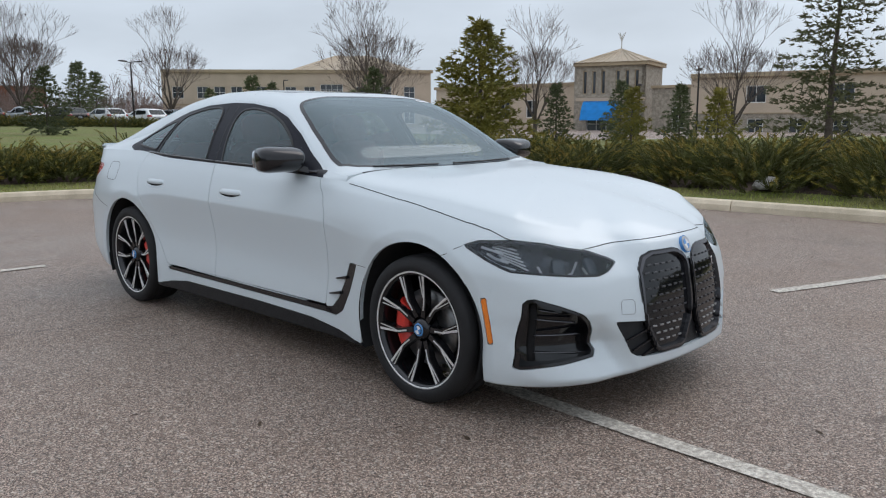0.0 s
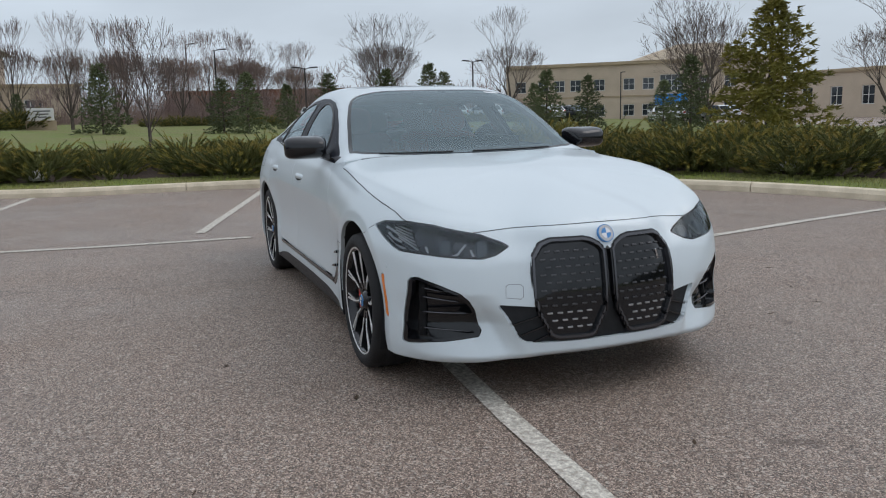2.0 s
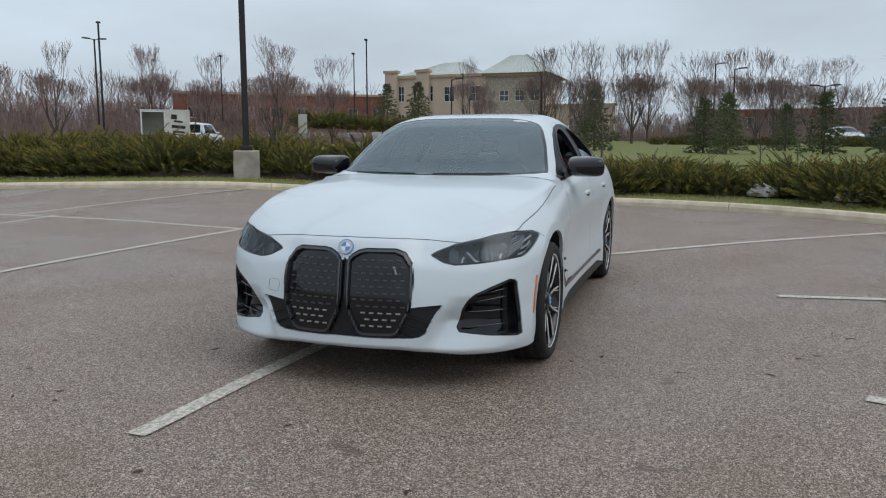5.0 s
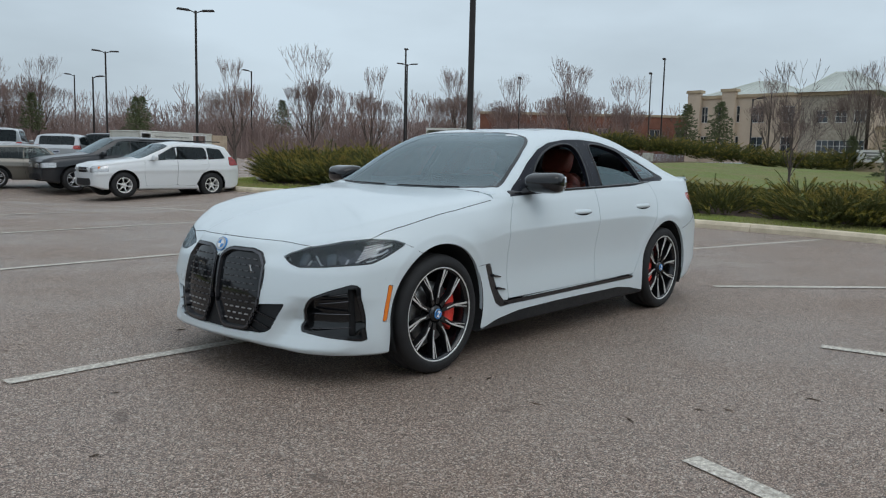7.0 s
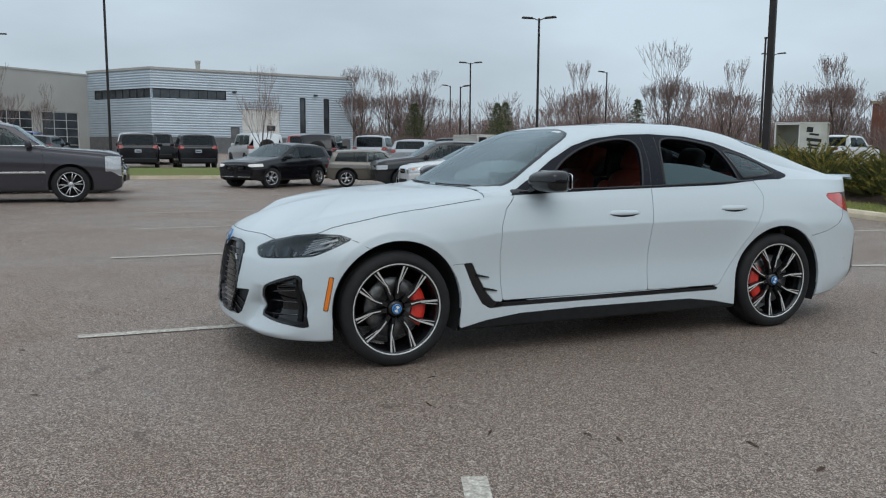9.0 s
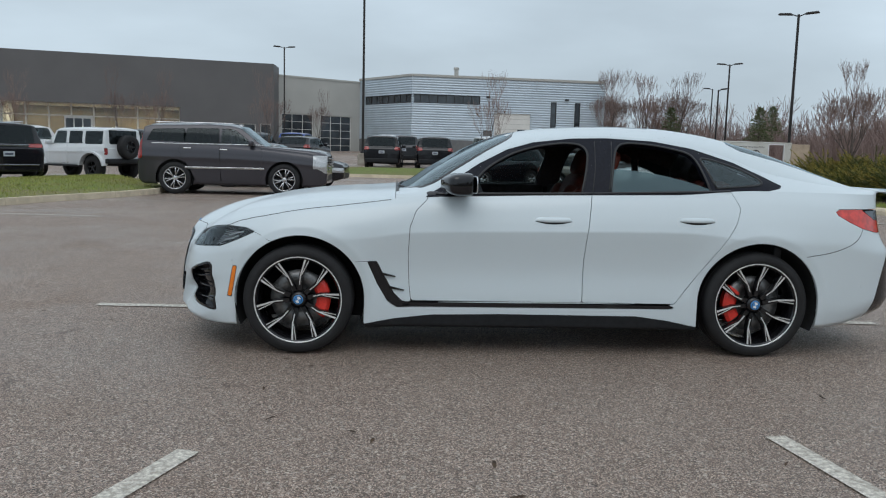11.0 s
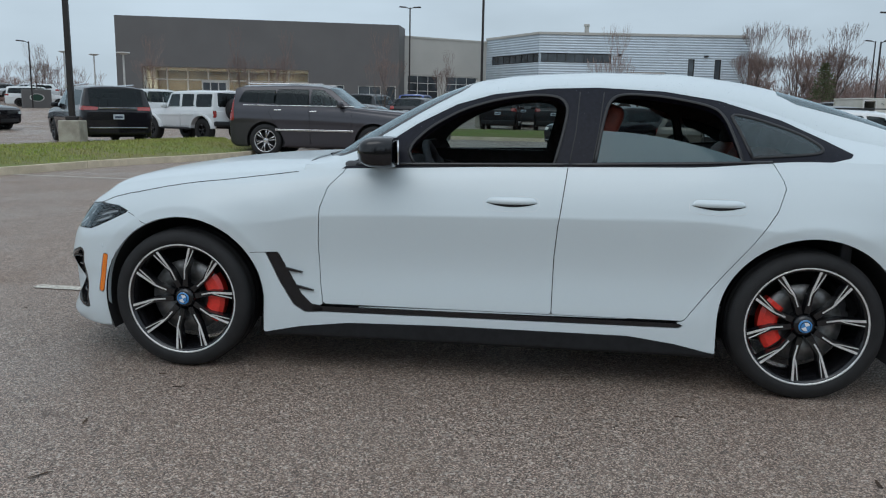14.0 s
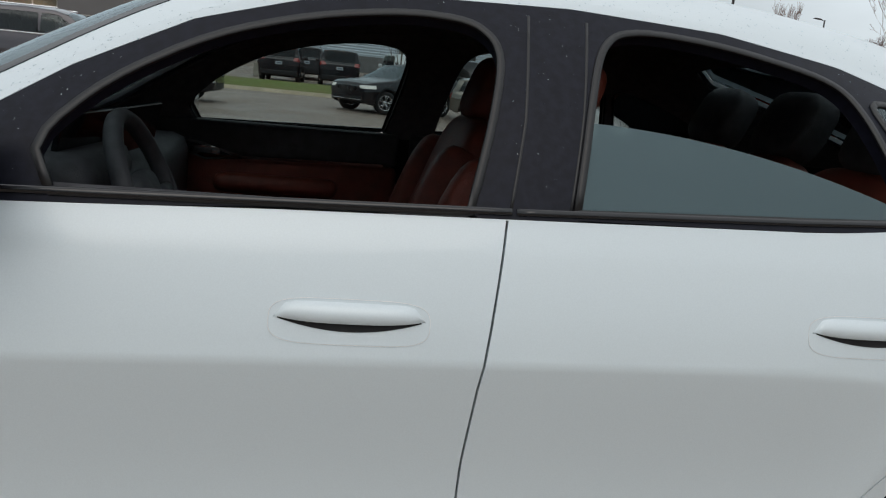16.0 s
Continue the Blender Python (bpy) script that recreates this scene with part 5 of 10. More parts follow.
GLASS_SIDE = glass_material("rain_wet_door_glass", (0.62, 0.74, 0.74), 0.72, film=(0.075, 0.105, 0.115))
STICKER = material("white_paper_sticker", (0.72, 0.76, 0.78), 0.6, spread=0.1, scale=60)


def interp(xs, ys, x):
    """Smooth monotone interpolation."""
    xs, ys, x = np.asarray(xs, float), np.asarray(ys, float), np.asarray(x, float)
    h, d = np.diff(xs), np.diff(ys) / np.diff(xs)
    m = np.zeros(len(xs))
    m[1:-1] = np.where(d[:-1] * d[1:] > 0, 2 * d[:-1] * d[1:] / np.where(np.abs(d[:-1] + d[1:]) < 1e-12, 1, d[:-1] + d[1:]), 0)
    m[0], m[-1] = d[0], d[-1]
    k = np.clip(np.searchsorted(xs, x) - 1, 0, len(xs) - 2)
    t = np.clip((x - xs[k]) / h[k], 0, 1)
    return (2 * t**3 - 3 * t**2 + 1) * ys[k] + (t**3 - 2 * t**2 + t) * h[k] * m[k] + (-2 * t**3 + 3 * t**2) * ys[k + 1] + (t**3 - t**2) * h[k] * m[k + 1]


def poly_distance(poly, a, b):
    """Signed distance to a polygon in a plane, negative inside."""
    a, b = np.asarray(a, float), np.asarray(b, float)
    best, inside = np.full(a.shape, 1e9), np.zeros(a.shape, bool)
    n = len(poly)
    for k in range(n):
        (x1, y1), (x2, y2) = poly[k], poly[(k + 1) % n]
        dx, dy = x2 - x1, y2 - y1
        u = np.clip(((a - x1) * dx + (b - y1) * dy) / (dx * dx + dy * dy + 1e-12), 0, 1)
        best = np.minimum(best, np.hypot(a - x1 - u * dx, b - y1 - u * dy))
        hit = ((y1 > b) != (y2 > b)) & (a < dx * (b - y1) / (dy if abs(dy) > 1e-12 else 1e-12) + x1)
        inside ^= hit
    return np.where(inside, -best, best)


def clip_grid(points, field, closed=False):
    """Cuts a grid of points (rows, columns, 3) along the zero line of a field, and keeps the negative side."""
    rows, cols = field.shape
    flat, f = points.reshape(-1, 3), field.ravel()
    verts, index, cut, faces = [], {}, {}, []

    def corner(i):
        if i not in index:
            index[i] = len(verts)
            verts.append(flat[i])
        return index[i]

    def crossing(i, j):
        key = (i, j) if i < j else (j, i)
        if key not in cut:
            u = f[key[0]] / (f[key[0]] - f[key[1]])
            cut[key] = len(verts)
            verts.append(flat[key[0]] * (1 - u) + flat[key[1]] * u)
        return cut[key]

    neg = field < 0
    some = neg[:-1, :-1] | neg[1:, :-1] | neg[:-1, 1:] | neg[1:, 1:]
    for r, c in zip(*np.nonzero(some)):
        q = (r * cols + c, r * cols + c + 1, (r + 1) * cols + c + 1, (r + 1) * cols + c)
        ring = []
        for a, b in zip(q, q[1:] + q[:1]):
            if f[a] < 0:
                ring.append(corner(a))
            if (f[a] < 0) != (f[b] < 0):
                ring.append(crossing(a, b))
        if len(ring) > 2:
            faces.append(tuple(ring))
    return verts, faces


def panel_mesh(name, pieces, mat, parent, inward=0.012, label="", flip=False):
    """Panels cut from a skin, with their edges turned inwards so that they have depth."""
    bm = bmesh.new()
    for verts, faces in pieces:
        if not faces:
            continue
        vs = [bm.verts.new(v) for v in verts]
        for ring in faces:
            ring = [vs[i] for i in dict.fromkeys(ring)]
            if len(ring) > 2:
                try:
                    bm.faces.new(ring)
                except ValueError:
                    pass
    bmesh.ops.remove_doubles(bm, verts=bm.verts, dist=1e-5)
    bm.normal_update()
    outward = sum(f.calc_area() * f.normal.dot(f.calc_center_median() - Vector((min(max(f.calc_center_median().x, -1.6), 1.5), 0, 0.55))) for f in bm.faces)
    if (outward < 0) != flip:
        bmesh.ops.reverse_faces(bm, faces=bm.faces)
        bm.normal_update()
    if inward:
        rim = [e for e in bm.edges if e.is_boundary]
        normal = {v: v.normal.copy() for e in rim for v in e.verts}
        ring = {}
        for e in rim:
            a, b = e.verts
            loop = e.link_loops[0]
            a, b = loop.vert, loop.link_loop_next.vert
            for v in (a, b):
                if v not in ring:
                    ring[v] = (bm.verts.new(v.co), bm.verts.new(v.co - normal[v] * inward))
            try:
                bm.faces.new((ring[b][0], ring[a][0], ring[a][1], ring[b][1]))
            except ValueError:
                pass
    for fc in bm.faces:
        fc.smooth = True
    return part(name, bm, mat, parent, label)


# plan outline of the lower body, from the nose round the side to the tail
OUT_X = [2.29, 2.285, 2.265, 2.225, 2.16, 2.06, 1.93, 1.80, 1.65, 1.428, 1.1, 0.8, 0.4, 0, -0.4, -0.9, -1.2, -1.428, -1.7, -1.95, -2.16, -2.33, -2.44, -2.51, -2.545, -2.555]
OUT_Y = [0, 0.15, 0.3, 0.45, 0.6, 0.735, 0.835, 0.88, 0.905, 0.92, 0.905, 0.89, 0.893, 0.897, 0.903, 0.912, 0.922, 0.926, 0.92, 0.895, 0.85, 0.77, 0.65, 0.45, 0.2, 0]
plan = spline([(x, y, 0) for x, y in zip(OUT_X, OUT_Y)], 0.02)
plan_s = np.concatenate([[0], np.cumsum([(b - a).length for a, b in zip(plan, plan[1:])])])
plan_x, plan_y = np.array([p.x for p in plan]), np.array([p.y for p in plan])
LONG = plan_s[-1]


def s_of_x(x):
    return float(np.interp(-x, -plan_x, plan_s))


def s_of_y(y):
    k = int(np.argmax(plan_y > 0.83))
    return float(np.interp(y, plan_y[:k], plan_s[:k]))


# heights and insets of the skin at stations along the outline: from the bottom lip up to the hood edge or belt
STATIONS = [
    (0.0, (0.195, 0.085), (0.204, 0.032), (0.232, 0.0), (0.42, 0.005), (0.60, 0.03), (0.69, 0.058), (0.735, 0.080), (0.758, 0.105)),
    (s_of_y(0.25), (0.195, 0.085), (0.204, 0.032), (0.232, 0.0), (0.42, 0.005), (0.60, 0.03), (0.69, 0.066), (0.735, 0.092), (0.758, 0.122)),
    (s_of_y(0.42), (0.186, 0.075), (0.196, 0.025), (0.225, 0.0), (0.42, 0.015), (0.60, 0.055), (0.68, 0.112), (0.73, 0.150), (0.762, 0.195)),
    (s_of_y(0.6), (0.172, 0.050), (0.181, 0.022), (0.215, 0.0), (0.42, 0.008), (0.58, 0.035), (0.68, 0.09), (0.755, 0.155), (0.79, 0.215)),
    (s_of_y(0.735), (0.170, 0.045), (0.179, 0.018), (0.215, 0.0), (0.42, 0.0), (0.58, 0.02), (0.68, 0.06), (0.765, 0.12), (0.812, 0.19)),
    (s_of_x(1.80), (0.172, 0.035), (0.184, 0.012), (0.30, 0.0), (0.45, 0.0), (0.62, 0.004), (0.72, 0.03), (0.81, 0.085), (0.865, 0.15)),
    (s_of_x(1.428), (0.170, 0.045), (0.184, 0.018), (0.30, 0.01), (0.45, 0.0), (0.68, 0.0), (0.76, 0.02), (0.865, 0.07), (0.915, 0.125)),
    (s_of_x(1.0), (0.166, 0.050), (0.184, 0.016), (0.31, 0.013), (0.5, 0.014), (0.72, 0.0), (0.79, 0.01), (0.895, 0.052), (0.945, 0.10)),
    (s_of_x(0.75), (0.166, 0.050), (0.184, 0.014), (0.32, 0.012), (0.5, 0.022), (0.755, 0.0), (0.83, 0.014), (0.92, 0.044), (0.965, 0.078)),
    (s_of_x(0.0), (0.166, 0.050), (0.184, 0.014), (0.325, 0.012), (0.52, 0.028), (0.775, 0.0), (0.84, 0.016), (0.94, 0.050), (0.992, 0.078)),
    (s_of_x(-0.9), (0.166, 0.050), (0.184, 0.014), (0.325, 0.012), (0.52, 0.028), (0.785, 0.0), (0.85, 0.016), (0.95, 0.052), (1.015, 0.085)),
    (s_of_x(-1.428), (0.170, 0.045), (0.188, 0.014), (0.35, 0.006), (0.5, 0.0), (0.74, 0.0), (0.84, 0.024), (0.97, 0.078), (1.05, 0.125)),
    (s_of_x(-1.95), (0.20, 0.05), (0.225, 0.02), (0.35, 0.0), (0.5, 0.0), (0.70, 0.0), (0.82, 0.02), (0.95, 0.065), (1.045, 0.125)),
    (s_of_x(-2.3), (0.25, 0.08), (0.30, 0.03), (0.38, 0.0), (0.5, 0.0), (0.64, 0.0), (0.79, 0.05), (0.93, 0.08), (1.04, 0.10)),
    (s_of_x(-2.45), (0.26, 0.08), (0.30, 0.03), (0.38, 0.0), (0.5, 0.0), (0.64, 0.015), (0.78, 0.105), (0.93, 0.145), (1.045, 0.13)),
    (LONG, (0.26, 0.08), (0.30, 0.03), (0.38, 0.0), (0.5, 0.0), (0.64, 0.02), (0.78, 0.125), (0.93, 0.165), (1.05, 0.145)),
]
ARCH_F, ARCH_R = (1.417, 0.344, 0.386), (-1.432, 0.340, 0.388)


def arch_distance(x, z):
    """How far a place on the flank lies outside the nearer wheel arch: round above the hub, upright below it."""
    return np.minimum(*(np.hypot(x - ax, np.maximum(z - az, 0.30 * (z - az))) - ar for ax, az, ar in (ARCH_F, ARCH_R)))


st_s = [row[0] for row in STATIONS]


def skin_row(s, n=84):
    """Points of the lower skin at one place along the outline, bottom to top: (n, 3), left side."""
    zk = np.array([float(interp(st_s, [row[k + 1][0] for row in STATIONS], s)) for k in range(8)])
    dk = np.array([float(interp(st_s, [row[k + 1][1] for row in STATIONS], s)) for k in range(8)])
    px, py = np.interp(s, plan_s, plan_x), np.interp(s, plan_s, plan_y)
    e = 0.02
    tx = np.interp(min(s + e, LONG), plan_s, plan_x) - np.interp(max(s - e, 0), plan_s, plan_x)
    ty = np.interp(min(s + e, LONG), plan_s, plan_y) - np.interp(max(s - e, 0), plan_s, plan_y)
    if s < 0.02:
        tx = 0.0
    if s > LONG - 0.02:
        tx = 0.0
    length = math.hypot(tx, ty)
    nx, ny = ty / length, -tx / length
    z = np.interp(np.linspace(0, 1, n), np.linspace(0, 1, 8), zk)
    z = 0.75 * np.linspace(zk[0], zk[-1], n) + 0.25 * z
    z[0], z[-1] = zk[0], zk[-1]
    soft = interp(zk, dk, z)
    crisp = np.where(z < zk[4], interp(zk[:5], dk[:5], z), interp(zk[4:], dk[4:], z))
    w = smooth_step(1.25, 0.85, px) * smooth_step(-1.55, -1.2, px)
    d = soft * (1 - w) + crisp * w
    if px > 1.75:
        # the lower corners of the bumper fall back beside the grille, down from the top of the side intakes
        y0 = py - ny * d
        d = d + 0.068 * np.interp(y0 + 0.5 * np.maximum(0.44 - z, 0), [0.495, 0.575, 0.68, 0.80, 0.89], [0.0, 1.0, 0.85, 0.4, 0.0]) * np.interp(z, [0.20, 0.27, 0.35, 0.41, 0.475], [0.15, 0.6, 1.0, 0.4, 0.0])
    # a folded lip round each wheel arch
    far = arch_distance(px - nx * d, z)
    d = d - 0.0065 * np.where(far < 0.05, np.clip(far / 0.05, 0, 1), np.clip(1 - (far - 0.05) / 0.12, 0, 1) ** 2)
    return np.stack([px - nx * d, py - ny * d, z], 1)


skin_s = np.concatenate([np.arange(0, 1.5, 0.0125), np.arange(1.5, LONG - 1.0, 0.0125), np.arange(LONG - 1.0, LONG, 0.0167), [LONG]])
SKIN = np.stack([skin_row(s) for s in skin_s])
SKIN_S = np.repeat(skin_s[:, None], SKIN.shape[1], 1)
SX, SY, SZ = SKIN[..., 0], SKIN[..., 1], SKIN[..., 2]
edge_x, edge_y, edge_z = SKIN[:, -1, 0], SKIN[:, -1, 1], SKIN[:, -1, 2]

# upper body: belt edge, window rail, and the line down the middle
TOP_X = [2.19, 2.06, 1.9, 1.7, 1.4, 1.1, 0.86, 0.80, 0.6, 0.4, 0.2, 0.03, -0.25, -0.55, -0.85, -1.15, -1.45, -1.75, -2.0, -2.2, -2.36, -2.40]
TOP_Z = [0.758, 0.826, 0.882, 0.925, 0.968, 0.990, 1.002, 1.012, 1.135, 1.250, 1.345, 1.398, 1.432, 1.445, 1.440, 1.410, 1.345, 1.250, 1.155, 1.085, 1.068, 1.072]
RAIL_X = [0.80, 0.64, 0.47, 0.33, 0.15, -0.02, -0.27, -0.5, -0.8, -1.05, -1.34, -1.53, -1.75, -2.0, -2.2, -2.40]
RAIL_Y = [0.79, 0.765, 0.722, 0.685, 0.645, 0.618, 0.595, 0.585, 0.585, 0.592, 0.62, 0.66, 0.69, 0.69, 0.675, 0.65]
RAIL_Z = [0.985, 1.005, 1.105, 1.195, 1.285, 1.335, 1.365, 1.375, 1.362, 1.325, 1.24, 1.165, 1.12, 1.085, 1.065, 1.056]


def top_z(x):
    return interp([-v for v in TOP_X], TOP_Z, -np.asarray(x))


def edge_at(x):
    """The belt or hood edge on the left at a place along the car."""
    order = np.argsort(edge_x)
    return float(np.interp(x, edge_x[order], edge_y[order])), float(np.interp(x, edge_x[order], edge_z[order]))


def hood_rib(k, n=48):
    """A rib of the hood: from a place on its edge, leaving along the fender's slope, level over the middle line."""
    e = SKIN[k, -1]
    t0 = SKIN[k, -1] - SKIN[k, -5]
    t0 = t0 / np.linalg.norm(t0)
    f = hood_f[k]
    xc = float(edge_x[0]) - (float(edge_x[0]) - 0.845) * f ** 0.8
    c = np.array([xc, 0.0, float(top_z(xc))])
    slope = float(top_z(xc + 0.01) - top_z(xc - 0.01)) / 0.02
    long = np.linalg.norm(c - e)
    t0 = t0 * long * (0.75 - 0.42 * smooth_step(0.05, 0.4, f))
    run = 0.8 * (xc - e[0])
    t1 = np.array([run, -e[1], run * slope])
    u = np.linspace(0, 1, n)[:, None]
    return (2 * u**3 - 3 * u**2 + 1) * e + (u**3 - 2 * u**2 + u) * t0 + (3 * u**2 - 2 * u**3) * c + (u**3 - u**2) * t1


def upper_row(x, side=34, top=40):
    """From the belt up to the rail and over to the middle, left side."""
    ye, ze = edge_at(x)
    yr, zr, zc = float(interp([-v for v in RAIL_X], RAIL_Y, -x)), float(interp([-v for v in RAIL_X], RAIL_Z, -x)), float(top_z(x))
    zr, zc = max(zr, ze + 0.004), max(zc, zr + 0.003)
    u = np.linspace(0, 1, side)
    bulge = 0.022 * np.sin(u * np.pi) * min(1, (zr - ze) / 0.3)
    a = np.stack([np.full(side, x), ye + (yr - ye) * u + bulge, ze + (zr - ze) * u], 1)
    w = np.linspace(0, 1, top)[1:]
    y = yr * np.cos(w * np.pi / 2) ** 0.95
    y[-1] = 0
    z = zr + (zc - zr) * (1 - np.abs(y / yr) ** 6.5)
    return np.concatenate([a, np.stack([np.full(top - 1, x), y, z], 1)])


hood_last = int(np.argmin(np.where(edge_y > 0.5, np.abs(edge_x - 0.845), 9)))
hood_run = np.concatenate([[0], np.cumsum(np.linalg.norm(np.diff(SKIN[:hood_last + 1, -1], axis=0), axis=1))])
hood_f = hood_run / hood_run[-1]
HOOD = np.stack([hood_rib(k) for k in range(hood_last + 1)])
upper_x = np.concatenate([[0.845], np.arange(0.835, -2.38, -0.0175), [-2.39, -2.4, -2.407]])
UPPER = np.stack([upper_row(x) for x in upper_x])



def cut_corners(poly, times=2):
    """Rounds the upper corners of a window outline by cutting them; its lower corners stay sharp."""
    for _ in range(times):
        poly = [a if (a[1] if k > 0.5 else b[1]) < 1.07 and k > 0.5 else b if (a[1] if k > 0.5 else b[1]) < 1.07 else (a[0] * k + b[0] * (1 - k), a[1] * k + b[1] * (1 - k)) for a, b in zip(poly, poly[1:] + poly[:1]) for k in (0.78, 0.22)]
        poly = [p for p, q in zip(poly, poly[1:] + poly[:1]) if p != q]
    return poly


def near_s(x, y, z):
    """The place along the outline whose skin passes nearest to a point."""
    gap = (SX - x) ** 2 + (SY - y) ** 2 + (SZ - z) ** 2
    return float(SKIN_S.ravel()[int(np.argmin(gap))])


# outlines on the side (x, z), front (y, z), top (x, y) and along the outline (s, z)
DOOR_F = [(0.60, 1.10), (0.655, 0.955), (0.72, 0.89), (0.757, 0.79), (0.765, 0.62), (0.757, 0.44), (0.745, 0.338), (-0.3165, 0.338), (-0.3195, 0.60), (-0.330, 0.74), (-0.3495, 0.88), (-0.3805, 1.10)]
DOOR_R = [(-0.381, 1.10), (-0.350, 0.88), (-0.3305, 0.74), (-0.320, 0.60), (-0.317, 0.338), (-0.90, 0.338), (-1.03, 0.515), (-1.17, 0.70), (-1.265, 0.84), (-1.30, 0.935), (-1.29, 0.97), (-1.22, 1.10)]
VENT = [(1.012, 0.578), (0.955, 0.578), (0.915, 0.50), (0.85, 0.385), (0.80, 0.335), (0.745, 0.328), (0.745, 0.300), (0.83, 0.296), (0.885, 0.33), (0.95, 0.44)]
SILL_LINE = [(0.80, 0.325), (0.745, 0.328), (-0.86, 0.328), (-0.90, 0.318), (-0.885, 0.306), (0.80, 0.300)]
SILL = [(1.06, 0.10), (1.06, 0.180), (1.0, 0.196), (0.85, 0.224), (0.62, 0.250), (0.19, 0.258), (-0.66, 0.256), (-0.86, 0.230), (-1.08, 0.186), (-1.08, 0.10)]
DLO = [(0.69, 0.95), (0.645, 0.985), (0.47, 1.088), (0.33, 1.180), (0.15, 1.272), (-0.02, 1.322), (-0.27, 1.352), (-0.5, 1.360), (-0.8, 1.347), (-1.05, 1.308), (-1.32, 1.225), (-1.49, 1.145), (-1.60, 1.085), (-1.59, 1.070), (-1.50, 1.050), (-1.30, 1.035), (-0.9, 1.016), (-0.39, 1.004), (0.0, 0.995), (0.45, 0.978)]
OPEN_F = [(0.33, 0.998), (0.365, 1.07), (0.27, 1.165), (0.12, 1.25), (-0.04, 1.298), (-0.20, 1.322), (-0.31, 1.318), (-0.352, 1.29), (-0.363, 1.25), (-0.34, 1.14), (-0.305, 1.010)]
OPEN_R = [(-0.485, 1.018), (-0.52, 1.2), (-0.545, 1.285), (-0.58, 1.322), (-0.65, 1.333), (-0.80, 1.323), (-0.98, 1.29), (-1.04, 1.265), (-1.07, 1.222), (-1.10, 1.13), (-1.125, 1.04)]
QUARTER = [(-1.165, 1.062), (-1.12, 1.18), (-1.085, 1.252), (-1.20, 1.232), (-1.38, 1.172), (-1.46, 1.125), (-1.478, 1.10), (-1.45, 1.082)]
SAIL = [(0.60, 1.005), (0.47, 1.012), (0.435, 1.058), (0.50, 1.055)]
MARKER = [(1.795, 0.537), (1.820, 0.541), (1.855, 0.354), (1.830, 0.347)]
LAMP = [(near_s(*q), q[2]) for q in ((2.133, 0.410, 0.670), (2.134, 0.470, 0.637), (2.130, 0.530, 0.624), (2.078, 0.641, 0.630), (1.956, 0.787, 0.646), (1.908, 0.825, 0.652), (1.855, 0.847, 0.668), (1.80, 0.857, 0.693), (1.70, 0.871, 0.738), (1.685, 0.871, 0.747), (1.747, 0.844, 0.767), (1.868, 0.781, 0.774), (1.954, 0.685, 0.760), (2.020, 0.612, 0.738), (2.066, 0.520, 0.719), (2.110, 0.440, 0.688))]
INTAKE = [(0.812, 0.528), (0.800, 0.543), (0.781, 0.547), (0.758, 0.537), (0.70, 0.513), (0.635, 0.482), (0.602, 0.450), (0.575, 0.405), (0.545, 0.318), (0.558, 0.292), (0.70, 0.271), (0.75, 0.266), (0.822, 0.254), (0.836, 0.262)]
KIDNEY = [(0.017, 0.640), (0.035, 0.667), (0.075, 0.690), (0.11, 0.698), (0.255, 0.698), (0.297, 0.680), (0.338, 0.625), (0.347, 0.56), (0.347, 0.46), (0.333, 0.395), (0.285, 0.298), (0.255, 0.281), (0.105, 0.278), (0.08, 0.290), (0.028, 0.39), (0.017, 0.46)]
INLET = [(-0.1, 0.66), (0.005, 0.655), (0.02, 0.62), (0.10, 0.45), (0.345, 0.420), (0.492, 0.434), (0.455, 0.36), (0.423, 0.296), (0.385, 0.276), (0.33, 0.270), (-0.1, 0.266)]
TAIL = [(-1.955, 0.946), (-1.93, 0.930), (-1.945, 0.908), (-2.03, 0.864), (-2.13, 0.824), (-2.25, 0.797), (-2.33, 0.795), (-2.70, 0.805), (-2.70, 0.950)]
TAIL_SMOKE = [(-2.14, 0.938), (-2.70, 0.943), (-2.70, 0.872), (-2.28, 0.870), (-2.235, 0.882)]
DIFFUSER = [(-2.205, 0.20), (-2.225, 0.30), (-2.30, 0.56), (-2.335, 0.66), (-2.38, 0.70), (-2.70, 0.70), (-2.70, 0.20)]
SCREEN = [(0.835, -0.01), (0.832, 0.20), (0.812, 0.45), (0.752, 0.66), (0.69, 0.728), (0.62, 0.716), (0.37, 0.655), (0.20, 0.600), (0.14, 0.570), (0.105, 0.53), (0.055, 0.30), (0.04, -0.01)]
BACKLIGHT = [(-1.38, -0.01), (-1.36, 0.35), (-1.33, 0.50), (-1.40, 0.55), (-1.75, 0.585), (-2.08, 0.60), (-2.13, 0.55), (-2.16, -0.01)]
SUNROOF = [(-0.13, -0.01), (-0.12, 0.40), (-0.15, 0.44), (-0.80, 0.44), (-0.84, 0.40), (-0.84, -0.01)]

OPEN_F, OPEN_R, QUARTER = cut_corners(OPEN_F), cut_corners(OPEN_R), cut_corners(QUARTER)
GAP = 0.0018
inside = {
    "door_f": poly_distance(DOOR_F, SX, SZ), "door_r": poly_distance(DOOR_R, SX, SZ),
    "vent": poly_distance(VENT, SX, SZ), "line": poly_distance(SILL_LINE, SX, SZ), "sill": poly_distance(SILL, SX, SZ),
    "marker": poly_distance(MARKER, SX, SZ), "lamp": poly_distance(LAMP, SKIN_S, SZ),
    "tail": poly_distance(TAIL, SX, SZ), "smoke": poly_distance(TAIL_SMOKE, SX, SZ), "diffuser": poly_distance(DIFFUSER, SX, SZ),
}
front = np.where(SX > 1.8, 0.0, 1.0)
